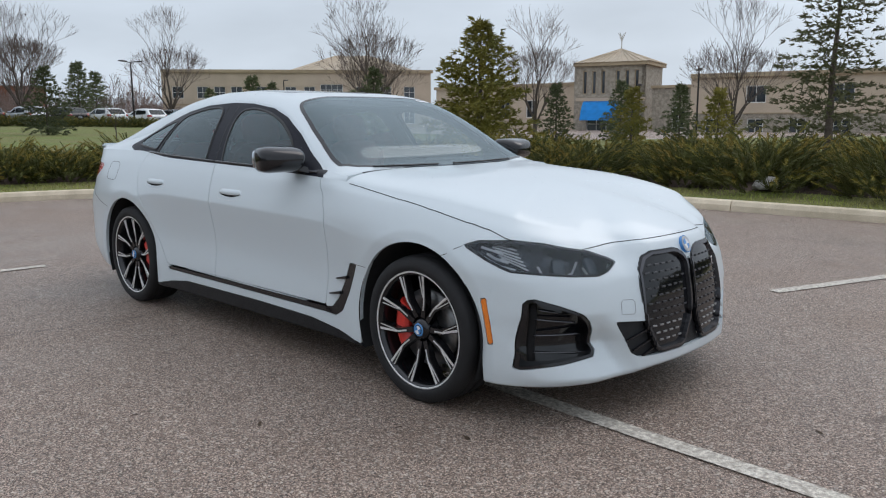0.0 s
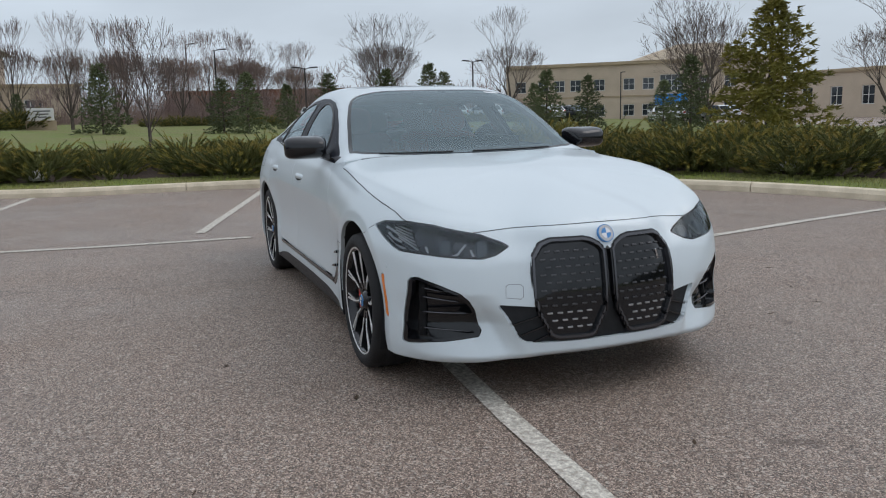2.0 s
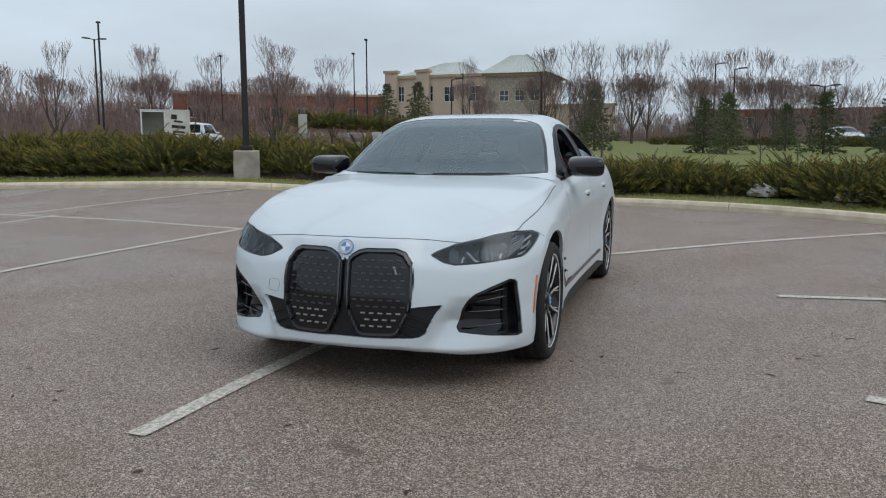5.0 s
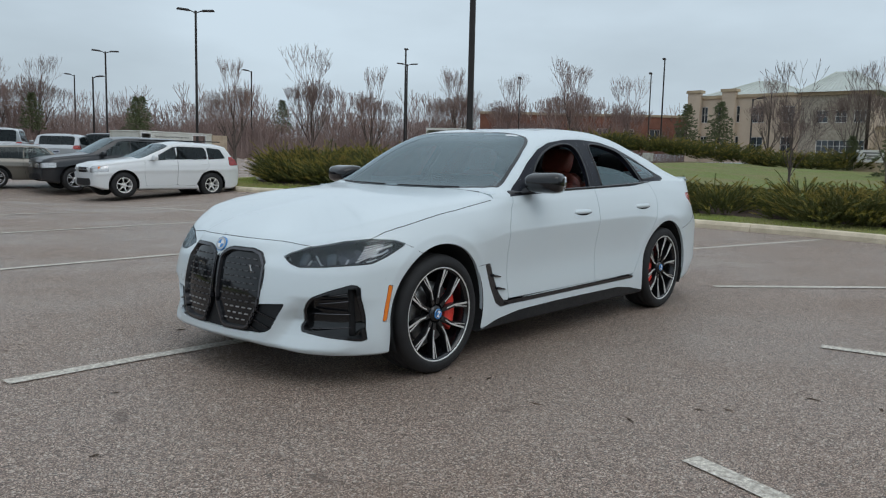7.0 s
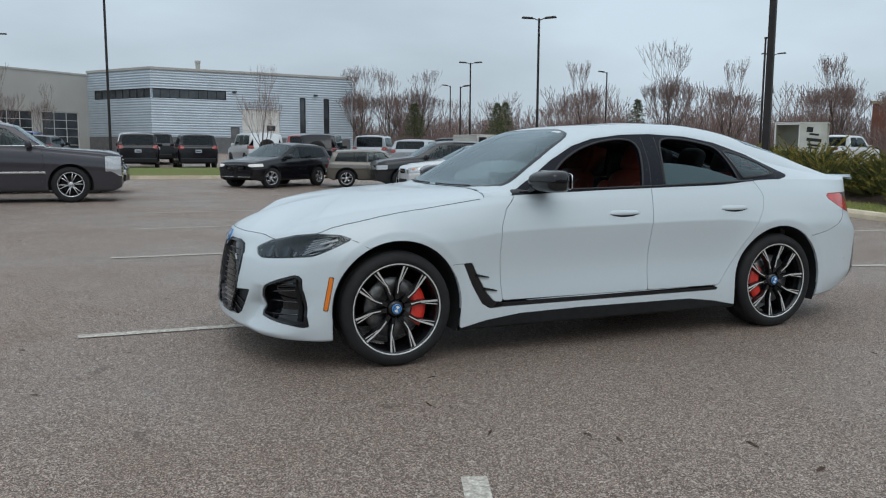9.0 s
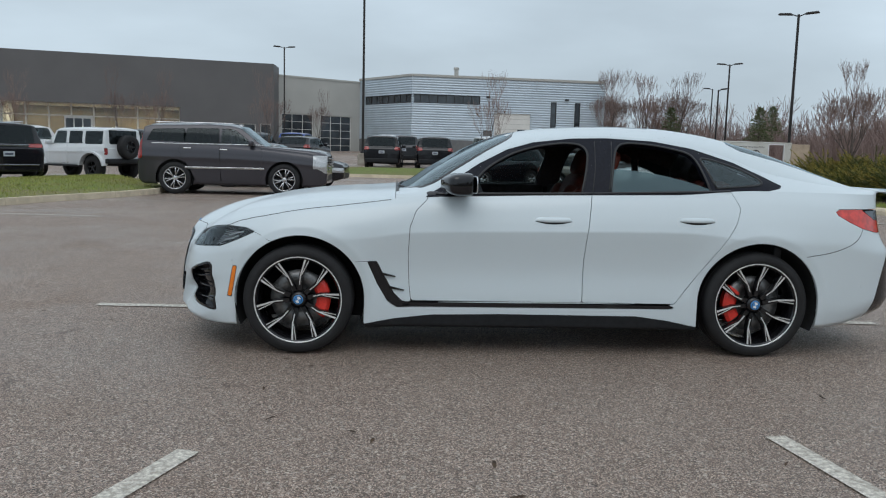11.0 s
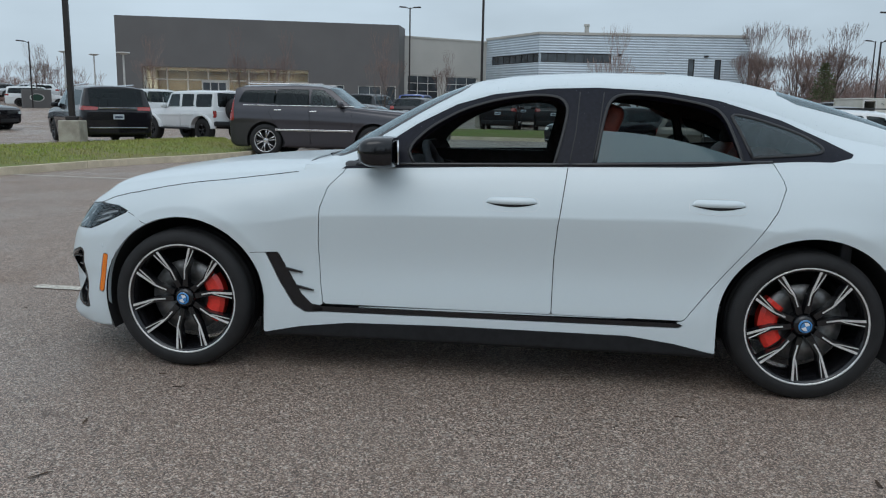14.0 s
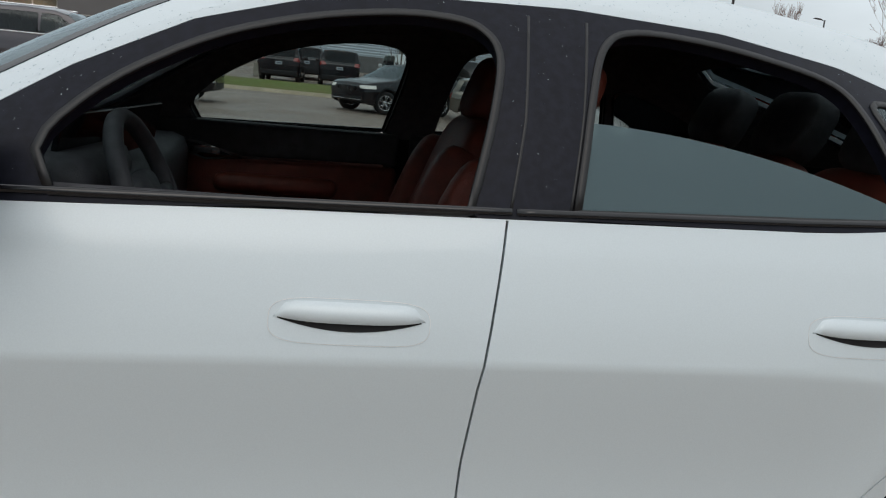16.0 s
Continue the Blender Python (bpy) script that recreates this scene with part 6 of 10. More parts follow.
inside["intake"] = poly_distance(INTAKE, SY, SZ) + front
inside["kidney"] = poly_distance(KIDNEY, SY, SZ) + front
inside["inlet"] = poly_distance(INLET, SY, SZ) + front
inside["arch"] = arch_distance(SX, SZ)
for key in ("door_f", "door_r", "vent", "line", "sill", "marker", "tail", "smoke", "diffuser"):
    inside[key] = np.where((SX > 2.0) if key != "marker" else (SX > 1.95), 1.0, inside[key])


def union(*names):
    out_f = inside[names[0]]
    for k in names[1:]:
        out_f = np.minimum(out_f, inside[k])
    return out_f


def keep(f, out_f=None):
    """Inside f, a gap's width from its edge, and outside out_f."""
    g = f + GAP
    return g if out_f is None else np.maximum(g, GAP - out_f)


def both_sides(grid, field):
    """The piece on the left and its mirror image."""
    verts, faces = clip_grid(grid, field)
    other = [(v[0], -v[1], v[2]) for v in verts]
    return (verts, faces), (other, [tuple(reversed(r)) for r in faces])


CAR = thing("white_sedan", Matrix(), "white four-door fastback car beaded with rain, driver's windows lowered", "car")
holes = union("door_f", "door_r", "vent", "line", "sill", "marker", "lamp", "tail", "diffuser", "intake", "kidney", "inlet", "arch")
body_l, body_r = both_sides(SKIN, GAP - holes)
panel_mesh("body_shell", [body_l, body_r], WHITE, CAR, 0.02)
for key, name in (("door_f", "front_door"), ("door_r", "rear_door")):
    lr = both_sides(SKIN, keep(inside[key], union("arch", "line", "vent")))
    DOORS = [panel_mesh(name, [p], WHITE, CAR, 0.02) for p in lr]
    if key == "door_f":
        FRONT_DOORS = DOORS
    else:
        REAR_DOORS = DOORS
for key, name, mat, depth in (("vent", "fender_vent", GLOSS_BLACK, 0.02), ("line", "sill_strip", GLOSS_BLACK, 0.02), ("sill", "side_skirt", SATIN_BLACK, 0.03), ("marker", "side_marker", AMBER, 0.01), ("diffuser", "rear_diffuser", GLOSS_BLACK, 0.02)):
    for p in both_sides(SKIN, keep(inside[key], inside["arch"])):
        panel_mesh(name, [p], mat, CAR, depth)
for p in both_sides(SKIN, keep(inside["tail"], inside["smoke"])):
    panel_mesh("tail_light", [p], RED_LAMP, CAR, 0.02, "red tail light")
for p in both_sides(SKIN, keep(np.maximum(inside["smoke"], inside["tail"]))):
    panel_mesh("tail_light_insert", [p], SMOKE_LAMP, CAR, 0.01, "smoked upper lamp insert")

# hood, cowl, roof, pillars
panel_mesh("hood", list(both_sides(HOOD, np.full(HOOD.shape[:2], -1.0))), WHITE, CAR, 0.02)
UX, UY, UZ = UPPER[..., 0], UPPER[..., 1], UPPER[..., 2]
side_part = np.zeros(UPPER.shape[:2], bool)
side_part[:, :40] = True
dlo = np.where(side_part, poly_distance(DLO, UX, UZ), 1.0)
screen, backlight, sunroof = (np.where(np.arange(UPPER.shape[1])[None, :] > 33, poly_distance(p, UX, UY), 1.0) for p in (SCREEN, BACKLIGHT, SUNROOF))
cowl = np.maximum(np.maximum(0.826 - UX, UY - 0.70), -screen)
panel_mesh("roof_shell", list(both_sides(UPPER, GAP * 0.5 - np.minimum(np.minimum(np.minimum(dlo, screen), np.minimum(backlight, sunroof)), cowl))), WHITE, CAR, 0.02)
panel_mesh("cowl", list(both_sides(UPPER, cowl + 0.001)), SATIN_BLACK, CAR, 0.01, "black plastic cowl under the windscreen")
panel_mesh("windscreen", list(both_sides(UPPER, screen + 0.001)), GLASS_FRONT, CAR, 0.004, "rain-speckled windscreen")
panel_mesh("rear_window", list(both_sides(UPPER, backlight + 0.001)), GLASS_FRONT, CAR, 0.004)
panel_mesh("sunroof", list(both_sides(UPPER, sunroof + 0.002)), GRILLE_BLACK, CAR, 0.004, "dark glass sunroof")
open_f, open_r, quarter = (poly_distance(p, UX, UZ) for p in (OPEN_F, OPEN_R, QUARTER))
openings = np.minimum(np.minimum(open_f, open_r), quarter)
for p in both_sides(UPPER, np.maximum(dlo, -openings)):
    panel_mesh("window_frame", [p], PILLAR_BLACK, CAR, 0.03, "black window frame and pillar beaded with rain")
glass_l, glass_r = both_sides(UPPER, np.maximum(quarter - 0.004, -1.0))
for p in (glass_l, glass_r):
    panel_mesh("quarter_window", [p], GLASS_SIDE, CAR, 0.0)
GLASS_HALF = glass_material("wet_lowered_glass", (0.55, 0.66, 0.65), 0.30, 0.02, film=(0.085, 0.132, 0.146), shine=0.70)
half = np.maximum(open_r - 0.004, UZ - (1.165 - 0.28 * np.maximum(0, -0.49 - UX) ** 2))
panel_mesh("rear_door_glass", [both_sides(UPPER, half)[0]], GLASS_HALF, CAR, 0.004, "half lowered door glass")
panel_mesh("rear_door_glass", [both_sides(UPPER, open_r - 0.004)[1]], GLASS_SIDE, CAR, 0.0)
panel_mesh("front_door_glass", [both_sides(UPPER, open_f - 0.004)[1]], GLASS_SIDE, CAR, 0.0)


# inner skins, lamps, grille


def grid_normals(grid):
    """Unit normals of a grid of points, pointing away from the car's middle."""
    du, dv = np.gradient(grid, axis=0), np.gradient(grid, axis=1)
    n = np.cross(du, dv)
    n /= np.linalg.norm(n, axis=-1, keepdims=True) + 1e-12
    away = grid - np.stack([np.clip(grid[..., 0], -1.6, 1.5), np.zeros(grid.shape[:2]), np.full(grid.shape[:2], 0.55)], -1)
    return n * np.where((n * away).sum(-1, keepdims=True) < 0, -1, 1)


SKIN_N, UPPER_N, HOOD_N = grid_normals(SKIN), grid_normals(UPPER), grid_normals(HOOD)


def skin_point(s, z, out_by=0.0, side=1):
    """A point on the lower skin, out_by in front of it, and the normal there."""
    i = int(np.clip(np.searchsorted(skin_s, s), 1, len(skin_s) - 1))
    u = (s - skin_s[i - 1]) / (skin_s[i] - skin_s[i - 1])
    row, nor = SKIN[i - 1] * (1 - u) + SKIN[i] * u, SKIN_N[i - 1] * (1 - u) + SKIN_N[i] * u
    p = np.array([np.interp(z, row[:, 2], row[:, k]) for k in range(3)])
    n = np.array([np.interp(z, row[:, 2], nor[:, k]) for k in range(3)])
    n /= np.linalg.norm(n)
    p = p + n * out_by
    return Vector((p[0], p[1] * side, p[2])), Vector((n[0], n[1] * side, n[2]))


def front_s(y):
    """Place along the outline whose skin lies y to the side, on the nose."""
    return s_of_y(min(y * 1.03, 0.83))


def strip(bm, points, normals, width, thick, up=Vector((0, 0, 1))):
    """A flat bar along points, its width across the run and its thickness along the normals."""
    rings = []
    for k, (p, n) in enumerate(zip(points, normals)):
        run = (points[min(k + 1, len(points) - 1)] - points[max(k - 1, 0)]).normalized()
        across = n.cross(run).normalized()
        w = width[k] if isinstance(width, (list, tuple)) else width
        rings.append([bm.verts.new(p + across * a * w / 2 + n * b * thick) for a, b in ((-1, 0), (-0.8, 1), (0.8, 1), (1, 0))])
    for a, b in zip(rings, rings[1:]):
        for k in range(4):
            bm.faces.new((a[k], a[(k + 1) % 4], b[(k + 1) % 4], b[k]))
    bm.faces.new(rings[0][::-1])
    bm.faces.new(rings[-1])


def superbox(bm, size, m=Matrix(), e=0.35, rings=14, sides=28):
    """A rounded body between a box and an ellipsoid."""
    def sgn(v):
        return math.copysign(abs(v) ** e, v)
    rows = []
    for i in range(rings + 1):
        a = -math.pi / 2 + math.pi * i / rings
        rows.append([bm.verts.new(m @ Vector((size[0] / 2 * sgn(math.cos(a)) * sgn(math.cos(b)), size[1] / 2 * sgn(math.cos(a)) * sgn(math.sin(b)), size[2] / 2 * sgn(math.sin(a))))) for b in (2 * math.pi * j / sides for j in range(sides))])
    for r, q in zip(rows, rows[1:]):
        for j in range(sides):
            k = (j + 1) % sides
            bm.faces.new((r[j], r[k], q[k], q[j]))
    bmesh.ops.remove_doubles(bm, verts=bm.verts, dist=1e-6)


# dark skins behind the panels
clear_of_wheels = arch_distance(SX, SZ) - 0.012
panel_mesh("body_liner", list(both_sides(SKIN - SKIN_N * 0.03, np.maximum(-2.33 - SX, -np.minimum(clear_of_wheels, np.minimum(inside["lamp"], np.minimum(inside["intake"], np.minimum(inside["inlet"], inside["kidney"]))))))), LINER, CAR, 0.0, "dark inner body")
panel_mesh("hood_liner", list(both_sides(HOOD - HOOD_N * 0.03, np.full(HOOD.shape[:2], -1.0))), LINER, CAR, 0.0)
panel_mesh("headliner", list(both_sides(UPPER - UPPER_N * 0.035, np.maximum(0.012 - np.minimum(np.minimum(openings + 0.006, screen), np.minimum(backlight, cowl)), -2.15 - UX))), HEADLINER, CAR, 0.012, "dark headliner and inner pillars", flip=True)

for side in (1, -1):
    for cx, cz, r in (ARCH_F, ARCH_R):
        verts, faces = [], []
        for k in range(33):
            a = radians(-25 + 230 * k / 32)
            for y, rr in ((0.895, r + 0.004), (0.60, r + 0.004), (0.60, 0.05)):
                verts.append((cx + rr * math.cos(a), side * y, cz + rr * math.sin(a)))
        for k in range(32):
            for j in range(2):
                faces.append((k * 3 + j, k * 3 + j + 1, k * 3 + j + 4, k * 3 + j + 3))
        mesh_object("wheel_well", verts, faces, LINER, CAR, True)
bm = bmesh.new()
box(bm, (1.9, 1.62, 0.05), pose(-0.02, 0, 0.195), 0.02)
box(bm, (0.72, 1.16, 0.05), pose(1.42, 0, 0.20), 0.02)
box(bm, (0.72, 1.16, 0.05), pose(-1.43, 0, 0.20), 0.02)
box(bm, (0.34, 1.05, 0.04), pose(1.93, 0, 0.225), 0.015)
box(bm, (0.50, 1.30, 0.05), pose(-2.05, 0, 0.26), 0.02)
part("underbody", bm, LINER, CAR)

# headlights
for side, p in zip((1, -1), both_sides(SKIN - SKIN_N * 0.05, inside["lamp"] + 0.002)):
    lamp = panel_mesh("headlight", [p], LAMP_CELL, CAR, 0.0, "dark headlight with smoked lens")
    rim = both_sides(SKIN - SKIN_N * 0.004, np.maximum(inside["lamp"] + 0.001, -(inside["lamp"] + 0.010)))[0 if side > 0 else 1]
    panel_mesh("headlight_rim", [rim], GLOSS_BLACK, lamp, 0.048)
    lens = both_sides(SKIN - SKIN_N * 0.001, inside["lamp"] + 0.003)[0 if side > 0 else 1]
    panel_mesh("lens", [lens], LAMP_GLASS, lamp, 0.0)
    for s0, s1, z0, z1 in ((s_of_y(0.50), s_of_y(0.585), 0.632, 0.618), (s_of_y(0.66), s_of_y(0.76), 0.650, 0.628)):
        bm = bmesh.new()
        path = [(s0 - 0.035, z0 + 0.04), (s0, z0), (s0 + (s1 - s0) * 0.5, z1), (s1, z1 + 0.004), (s1 + 0.03, z1 + 0.05)]
        pts, nor = zip(*[skin_point(a, b, -0.024, side) for a, b in path])
        strip(bm, pts, nor, 0.009, 0.006)
        part("daytime_light", bm, GRILLE_CHIP, lamp, "pale daytime running light")
    for y in (0.56, 0.71):
        p0, n0 = skin_point(s_of_y(y), 0.672, -0.035, side)
        bm = bmesh.new()
        superbox(bm, (0.085, 0.055, 0.03), Matrix.Translation(p0) @ n0.to_track_quat("Z", "Y").to_matrix().to_4x4() @ pose(0, 0, 0, 0, 0, 90), 0.5, 8, 16)
        part("projector", bm, SMOKE_LAMP, lamp, smooth=True)
    bm = bmesh.new()
    for k in range(6):
        path = [(s_of_x(1.98) + 0.012 * k, 0.665 + 0.016 * k), (s_of_x(1.86) + 0.012 * k, 0.71 + 0.011 * k)]
        pts, nor = zip(*[skin_point(a, b, -0.03, side) for a, b in path])
        strip(bm, pts, nor, 0.007, 0.004)
    part("reflector", bm, GRILLE_CHIP, lamp)
    for line in (((1.93, 0.662), (1.86, 0.676), (1.79, 0.706)), ((1.90, 0.690), (1.84, 0.704), (1.80, 0.722)), ((1.87, 0.722), (1.82, 0.736), (1.77, 0.747))):
        bm = bmesh.new()
        pts, nor = zip(*[skin_point(s_of_x(a), b, -0.016, side) for a, b in line])
        strip(bm, pts, nor, 0.011, 0.004)
        part("light_guide", bm, WHITE_ENAMEL, lamp, "clear white side light guide")

# kidney grilles, lower inlet, side intakes
kid = inside["kidney"]
chip = bmesh.new()
box(chip, (0.024, 0.0075, 0.006), bevel=0.0015)
chip_me = bpy.data.meshes.new("grille_bar")
chip.to_mesh(chip_me)
chip.free()
chip_me.materials.append(GRILLE_CHIP)
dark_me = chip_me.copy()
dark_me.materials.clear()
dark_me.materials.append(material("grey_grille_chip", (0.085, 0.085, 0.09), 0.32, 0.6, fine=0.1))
for side, k in ((1, 0), (-1, 1)):
    grille = panel_mesh("kidney_grille", [both_sides(SKIN - SKIN_N * 0.012, kid + 0.010)[k]], GRILLE_BLACK, CAR, 0.02, "closed gloss black kidney grille")
    panel_mesh("grille_frame", [both_sides(SKIN + SKIN_N * 0.006, np.maximum(kid + 0.001, -(kid + 0.0115)))[k]], FRAME_GREY, grille, 0.022)
    panel_mesh("grille_surround", [both_sides(SKIN + SKIN_N * 0.003, np.maximum(kid - 0.007, -(kid + 0.002)))[k]], GLOSS_BLACK, grille, 0.02)
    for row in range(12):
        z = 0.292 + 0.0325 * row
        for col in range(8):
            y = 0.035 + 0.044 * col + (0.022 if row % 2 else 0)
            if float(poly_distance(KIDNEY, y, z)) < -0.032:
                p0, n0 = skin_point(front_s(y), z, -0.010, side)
                # bright bars in the four lowest rows, darker ones above
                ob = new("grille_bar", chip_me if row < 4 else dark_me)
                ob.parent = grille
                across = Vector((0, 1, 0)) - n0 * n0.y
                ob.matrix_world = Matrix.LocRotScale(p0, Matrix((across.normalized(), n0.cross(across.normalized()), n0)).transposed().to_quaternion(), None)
p0, n0 = skin_point(front_s(0.262), 0.600, -0.010, 1)
bm = bmesh.new()
box(bm, (0.007, 0.010, 0.045), Matrix.Translation(p0) @ pose(0, 0, 0, 18, 0, 0), 0.002)
part("badge", bm, CHROME, CAR, "small slanted silver badge")
low = np.maximum(inside["inlet"], -(kid - 0.006))
panel_mesh("lower_grille", list(both_sides(SKIN - SKIN_N * 0.02, low)), SATIN_BLACK, CAR, 0.03, "black lower air inlet")
for side in (1, -1):
    for z, y0, y1 in ((0.385, 0.31, 0.425), (0.338, 0.30, 0.395), (0.298, 0.285, 0.365)):
        bm = bmesh.new()
        pts, nor = zip(*[skin_point(front_s(y0 + (y1 - y0) * u / 6), z - 0.006 * u, -0.018, side) for u in range(7)])
        strip(bm, pts, nor, 0.007, 0.012)
        part("inlet_slat", bm, GLOSS_BLACK, CAR)
    back = both_sides(SKIN - SKIN_N * 0.055, inside["intake"] + 0.001)[0 if side > 0 else 1]
    intake = panel_mesh("side_intake", [back], GRILLE_BLACK, CAR, 0.0, "black side air intake")
    wall = both_sides(SKIN - SKIN_N * 0.003, np.maximum(inside["intake"] + 0.001, -(inside["intake"] + 0.012)))[0 if side > 0 else 1]
    panel_mesh("intake_rim", [wall], GLOSS_BLACK, intake, 0.055)
    for z, y0, y1, rise in ((0.500, 0.70, 0.755, 0.010), (0.455, 0.635, 0.762, 0.022), (0.385, 0.605, 0.765, 0.012), (0.325, 0.585, 0.765, 0.010)):
        bm = bmesh.new()
        pts, nor = zip(*[skin_point(front_s(y0 + (y1 - y0) * u / 8), z - rise * (1 - u / 8), -0.035, side) for u in range(9)])
        strip(bm, pts, nor, 0.006, 0.012)
        part("intake_fin", bm, FRAME_GREY, intake, smooth=True)
    bm = bmesh.new()
    pts, nor = zip(*[skin_point(front_s(0.768), z, -0.05, side) for z in np.linspace(0.285, 0.522, 8)])
    strip(bm, pts, nor, 0.034, 0.006)
    part("intake_blade", bm, LINER, intake, smooth=True)

# round badge on the nose
p0, n0 = skin_point(0.0, 0.706, 0.002)
spin = Matrix.Translation(p0) @ n0.to_track_quat("Z", "Y").to_matrix().to_4x4()
bm = bmesh.new()
tube(bm, spin @ Vector((0, 0, -0.006)), spin @ Vector((0, 0, 0.006)), 0.0395, sides=40)
badge = part("emblem", bm, BLUE, CAR, "round blue and white badge with a black ring")
bm = bmesh.new()
tube(bm, spin @ Vector((0, 0, 0.0)), spin @ Vector((0, 0, 0.0075)), 0.0360, sides=40)
part("emblem_ring", bm, GRILLE_CHIP, badge)
for k in range(4):
    bm = bmesh.new()
    mid = bm.verts.new(spin @ Vector((0, 0, 0.009)))
    arc = [bm.verts.new(spin @ Vector((0.0235 * math.cos(a), 0.0235 * math.sin(a), 0.009))) for a in (math.pi / 2 * (k + u / 8) for u in range(9))]
    low_v = [bm.verts.new(v.co - n0 * 0.004) for v in (mid, *arc)]
    bm.faces.new((mid, *arc))
    ring = [mid, *arc]
    for j in range(len(ring)):
        bm.faces.new((ring[j], low_v[j], low_v[(j + 1) % len(ring)], ring[(j + 1) % len(ring)]))
    part("emblem_quarter", bm, BLUE if k % 2 else WHITE_ENAMEL, badge)
del ring

# small fittings: tow cover lines, parking sensors, fender fins, wipers, screen sensor, sticker
for side, y in ((-1, 0.465), (1, 0.465)):
    if side < 0:
        bm = bmesh.new()
        loop = [(-0.387, 0.508), (-0.395, 0.518), (-0.452, 0.520), (-0.464, 0.510), (-0.466, 0.485), (-0.456, 0.464), (-0.400, 0.457), (-0.387, 0.466), (-0.387, 0.508)]
        pts, nor = zip(*[skin_point(near_s(2.20, -a, b), b, 0.0005, -1) for a, b in loop])
        strip(bm, pts, nor, 0.0016, 0.0006)
        part("tow_cover_seam", bm, FRAME_GREY, CAR)
    for s0, z0 in ((s_of_x(1.83), 0.575), (s_of_x(-2.13), 0.46)):
        p0, n0 = skin_point(s0, z0, 0.0, side)
        bm = bmesh.new()
        tube(bm, p0 - n0 * 0.004, p0 + n0 * 0.0015, 0.0105, sides=16)
        tube(bm, p0 - n0 * 0.004, p0 + n0 * 0.0025, 0.0085, sides=16)
        part("parking_sensor", bm, WHITE, CAR)
    for x0, z0, w0 in ((0.925, 0.502, 0.085), (0.872, 0.418, 0.085)):
        bm = bmesh.new()
        pts, nor = zip(*[skin_point(s_of_x(x0 - w0 * u / 4), z0 - 0.004 * u, 0.002, side) for u in range(5)])
        strip(bm, pts, nor, [0.018, 0.016, 0.013, 0.010, 0.007], 0.010)
        part("vent_fin", bm, GLOSS_BLACK, CAR)
for y0, y1, z0 in ((0.50, -0.02, 1.03), (-0.14, -0.58, 1.025)):
    bm = bmesh.new()
    pts = [Vector((0.818 - 0.10 * abs(y) ** 2, y, 0)) for y in np.linspace(y0, y1, 9)]
    for p0 in pts:
        row = upper_row(p0.x)
        order = np.argsort(row[34:, 1])
        p0.z = float(np.interp(abs(p0.y), row[34:, 1][order], row[34:, 2][order])) + 0.004
    strip(bm, pts, [Vector((0.45, 0, 0.9)).normalized()] * 9, 0.009, 0.007)
    part("wiper", bm, SATIN_BLACK, CAR)
wide_screen = poly_distance([(x, -0.6 if y < 0 else y) for x, y in SCREEN], UX, UY)
panel_mesh("screen_border", list(both_sides(UPPER + UPPER_N * 0.0012, np.maximum(screen + 0.0005, -(wide_screen + 0.020)))), GLOSS_BLACK, CAR, 0.0, "black printed edge of the windscreen")
panel_mesh("mirror_sensor", list(both_sides(UPPER - UPPER_N * 0.012, np.where(np.arange(UPPER.shape[1])[None, :] > 33, poly_distance([(0.10, -0.01), (0.09, 0.10), (0.02, 0.13), (-0.04, 0.10), (-0.045, -0.01)], UX, UY), 1.0))), CABIN, CAR, 0.03)
panel_mesh("sticker", [both_sides(UPPER + UPPER_N * 0.0015, np.where(np.arange(UPPER.shape[1])[None, :] > 33, poly_distance([(0.135, 0.36), (0.135, 0.47), (0.105, 0.47), (0.105, 0.36)], UX, UY), 1.0))[0]], STICKER, CAR, 0.0, "small white paper sticker on the windscreen")

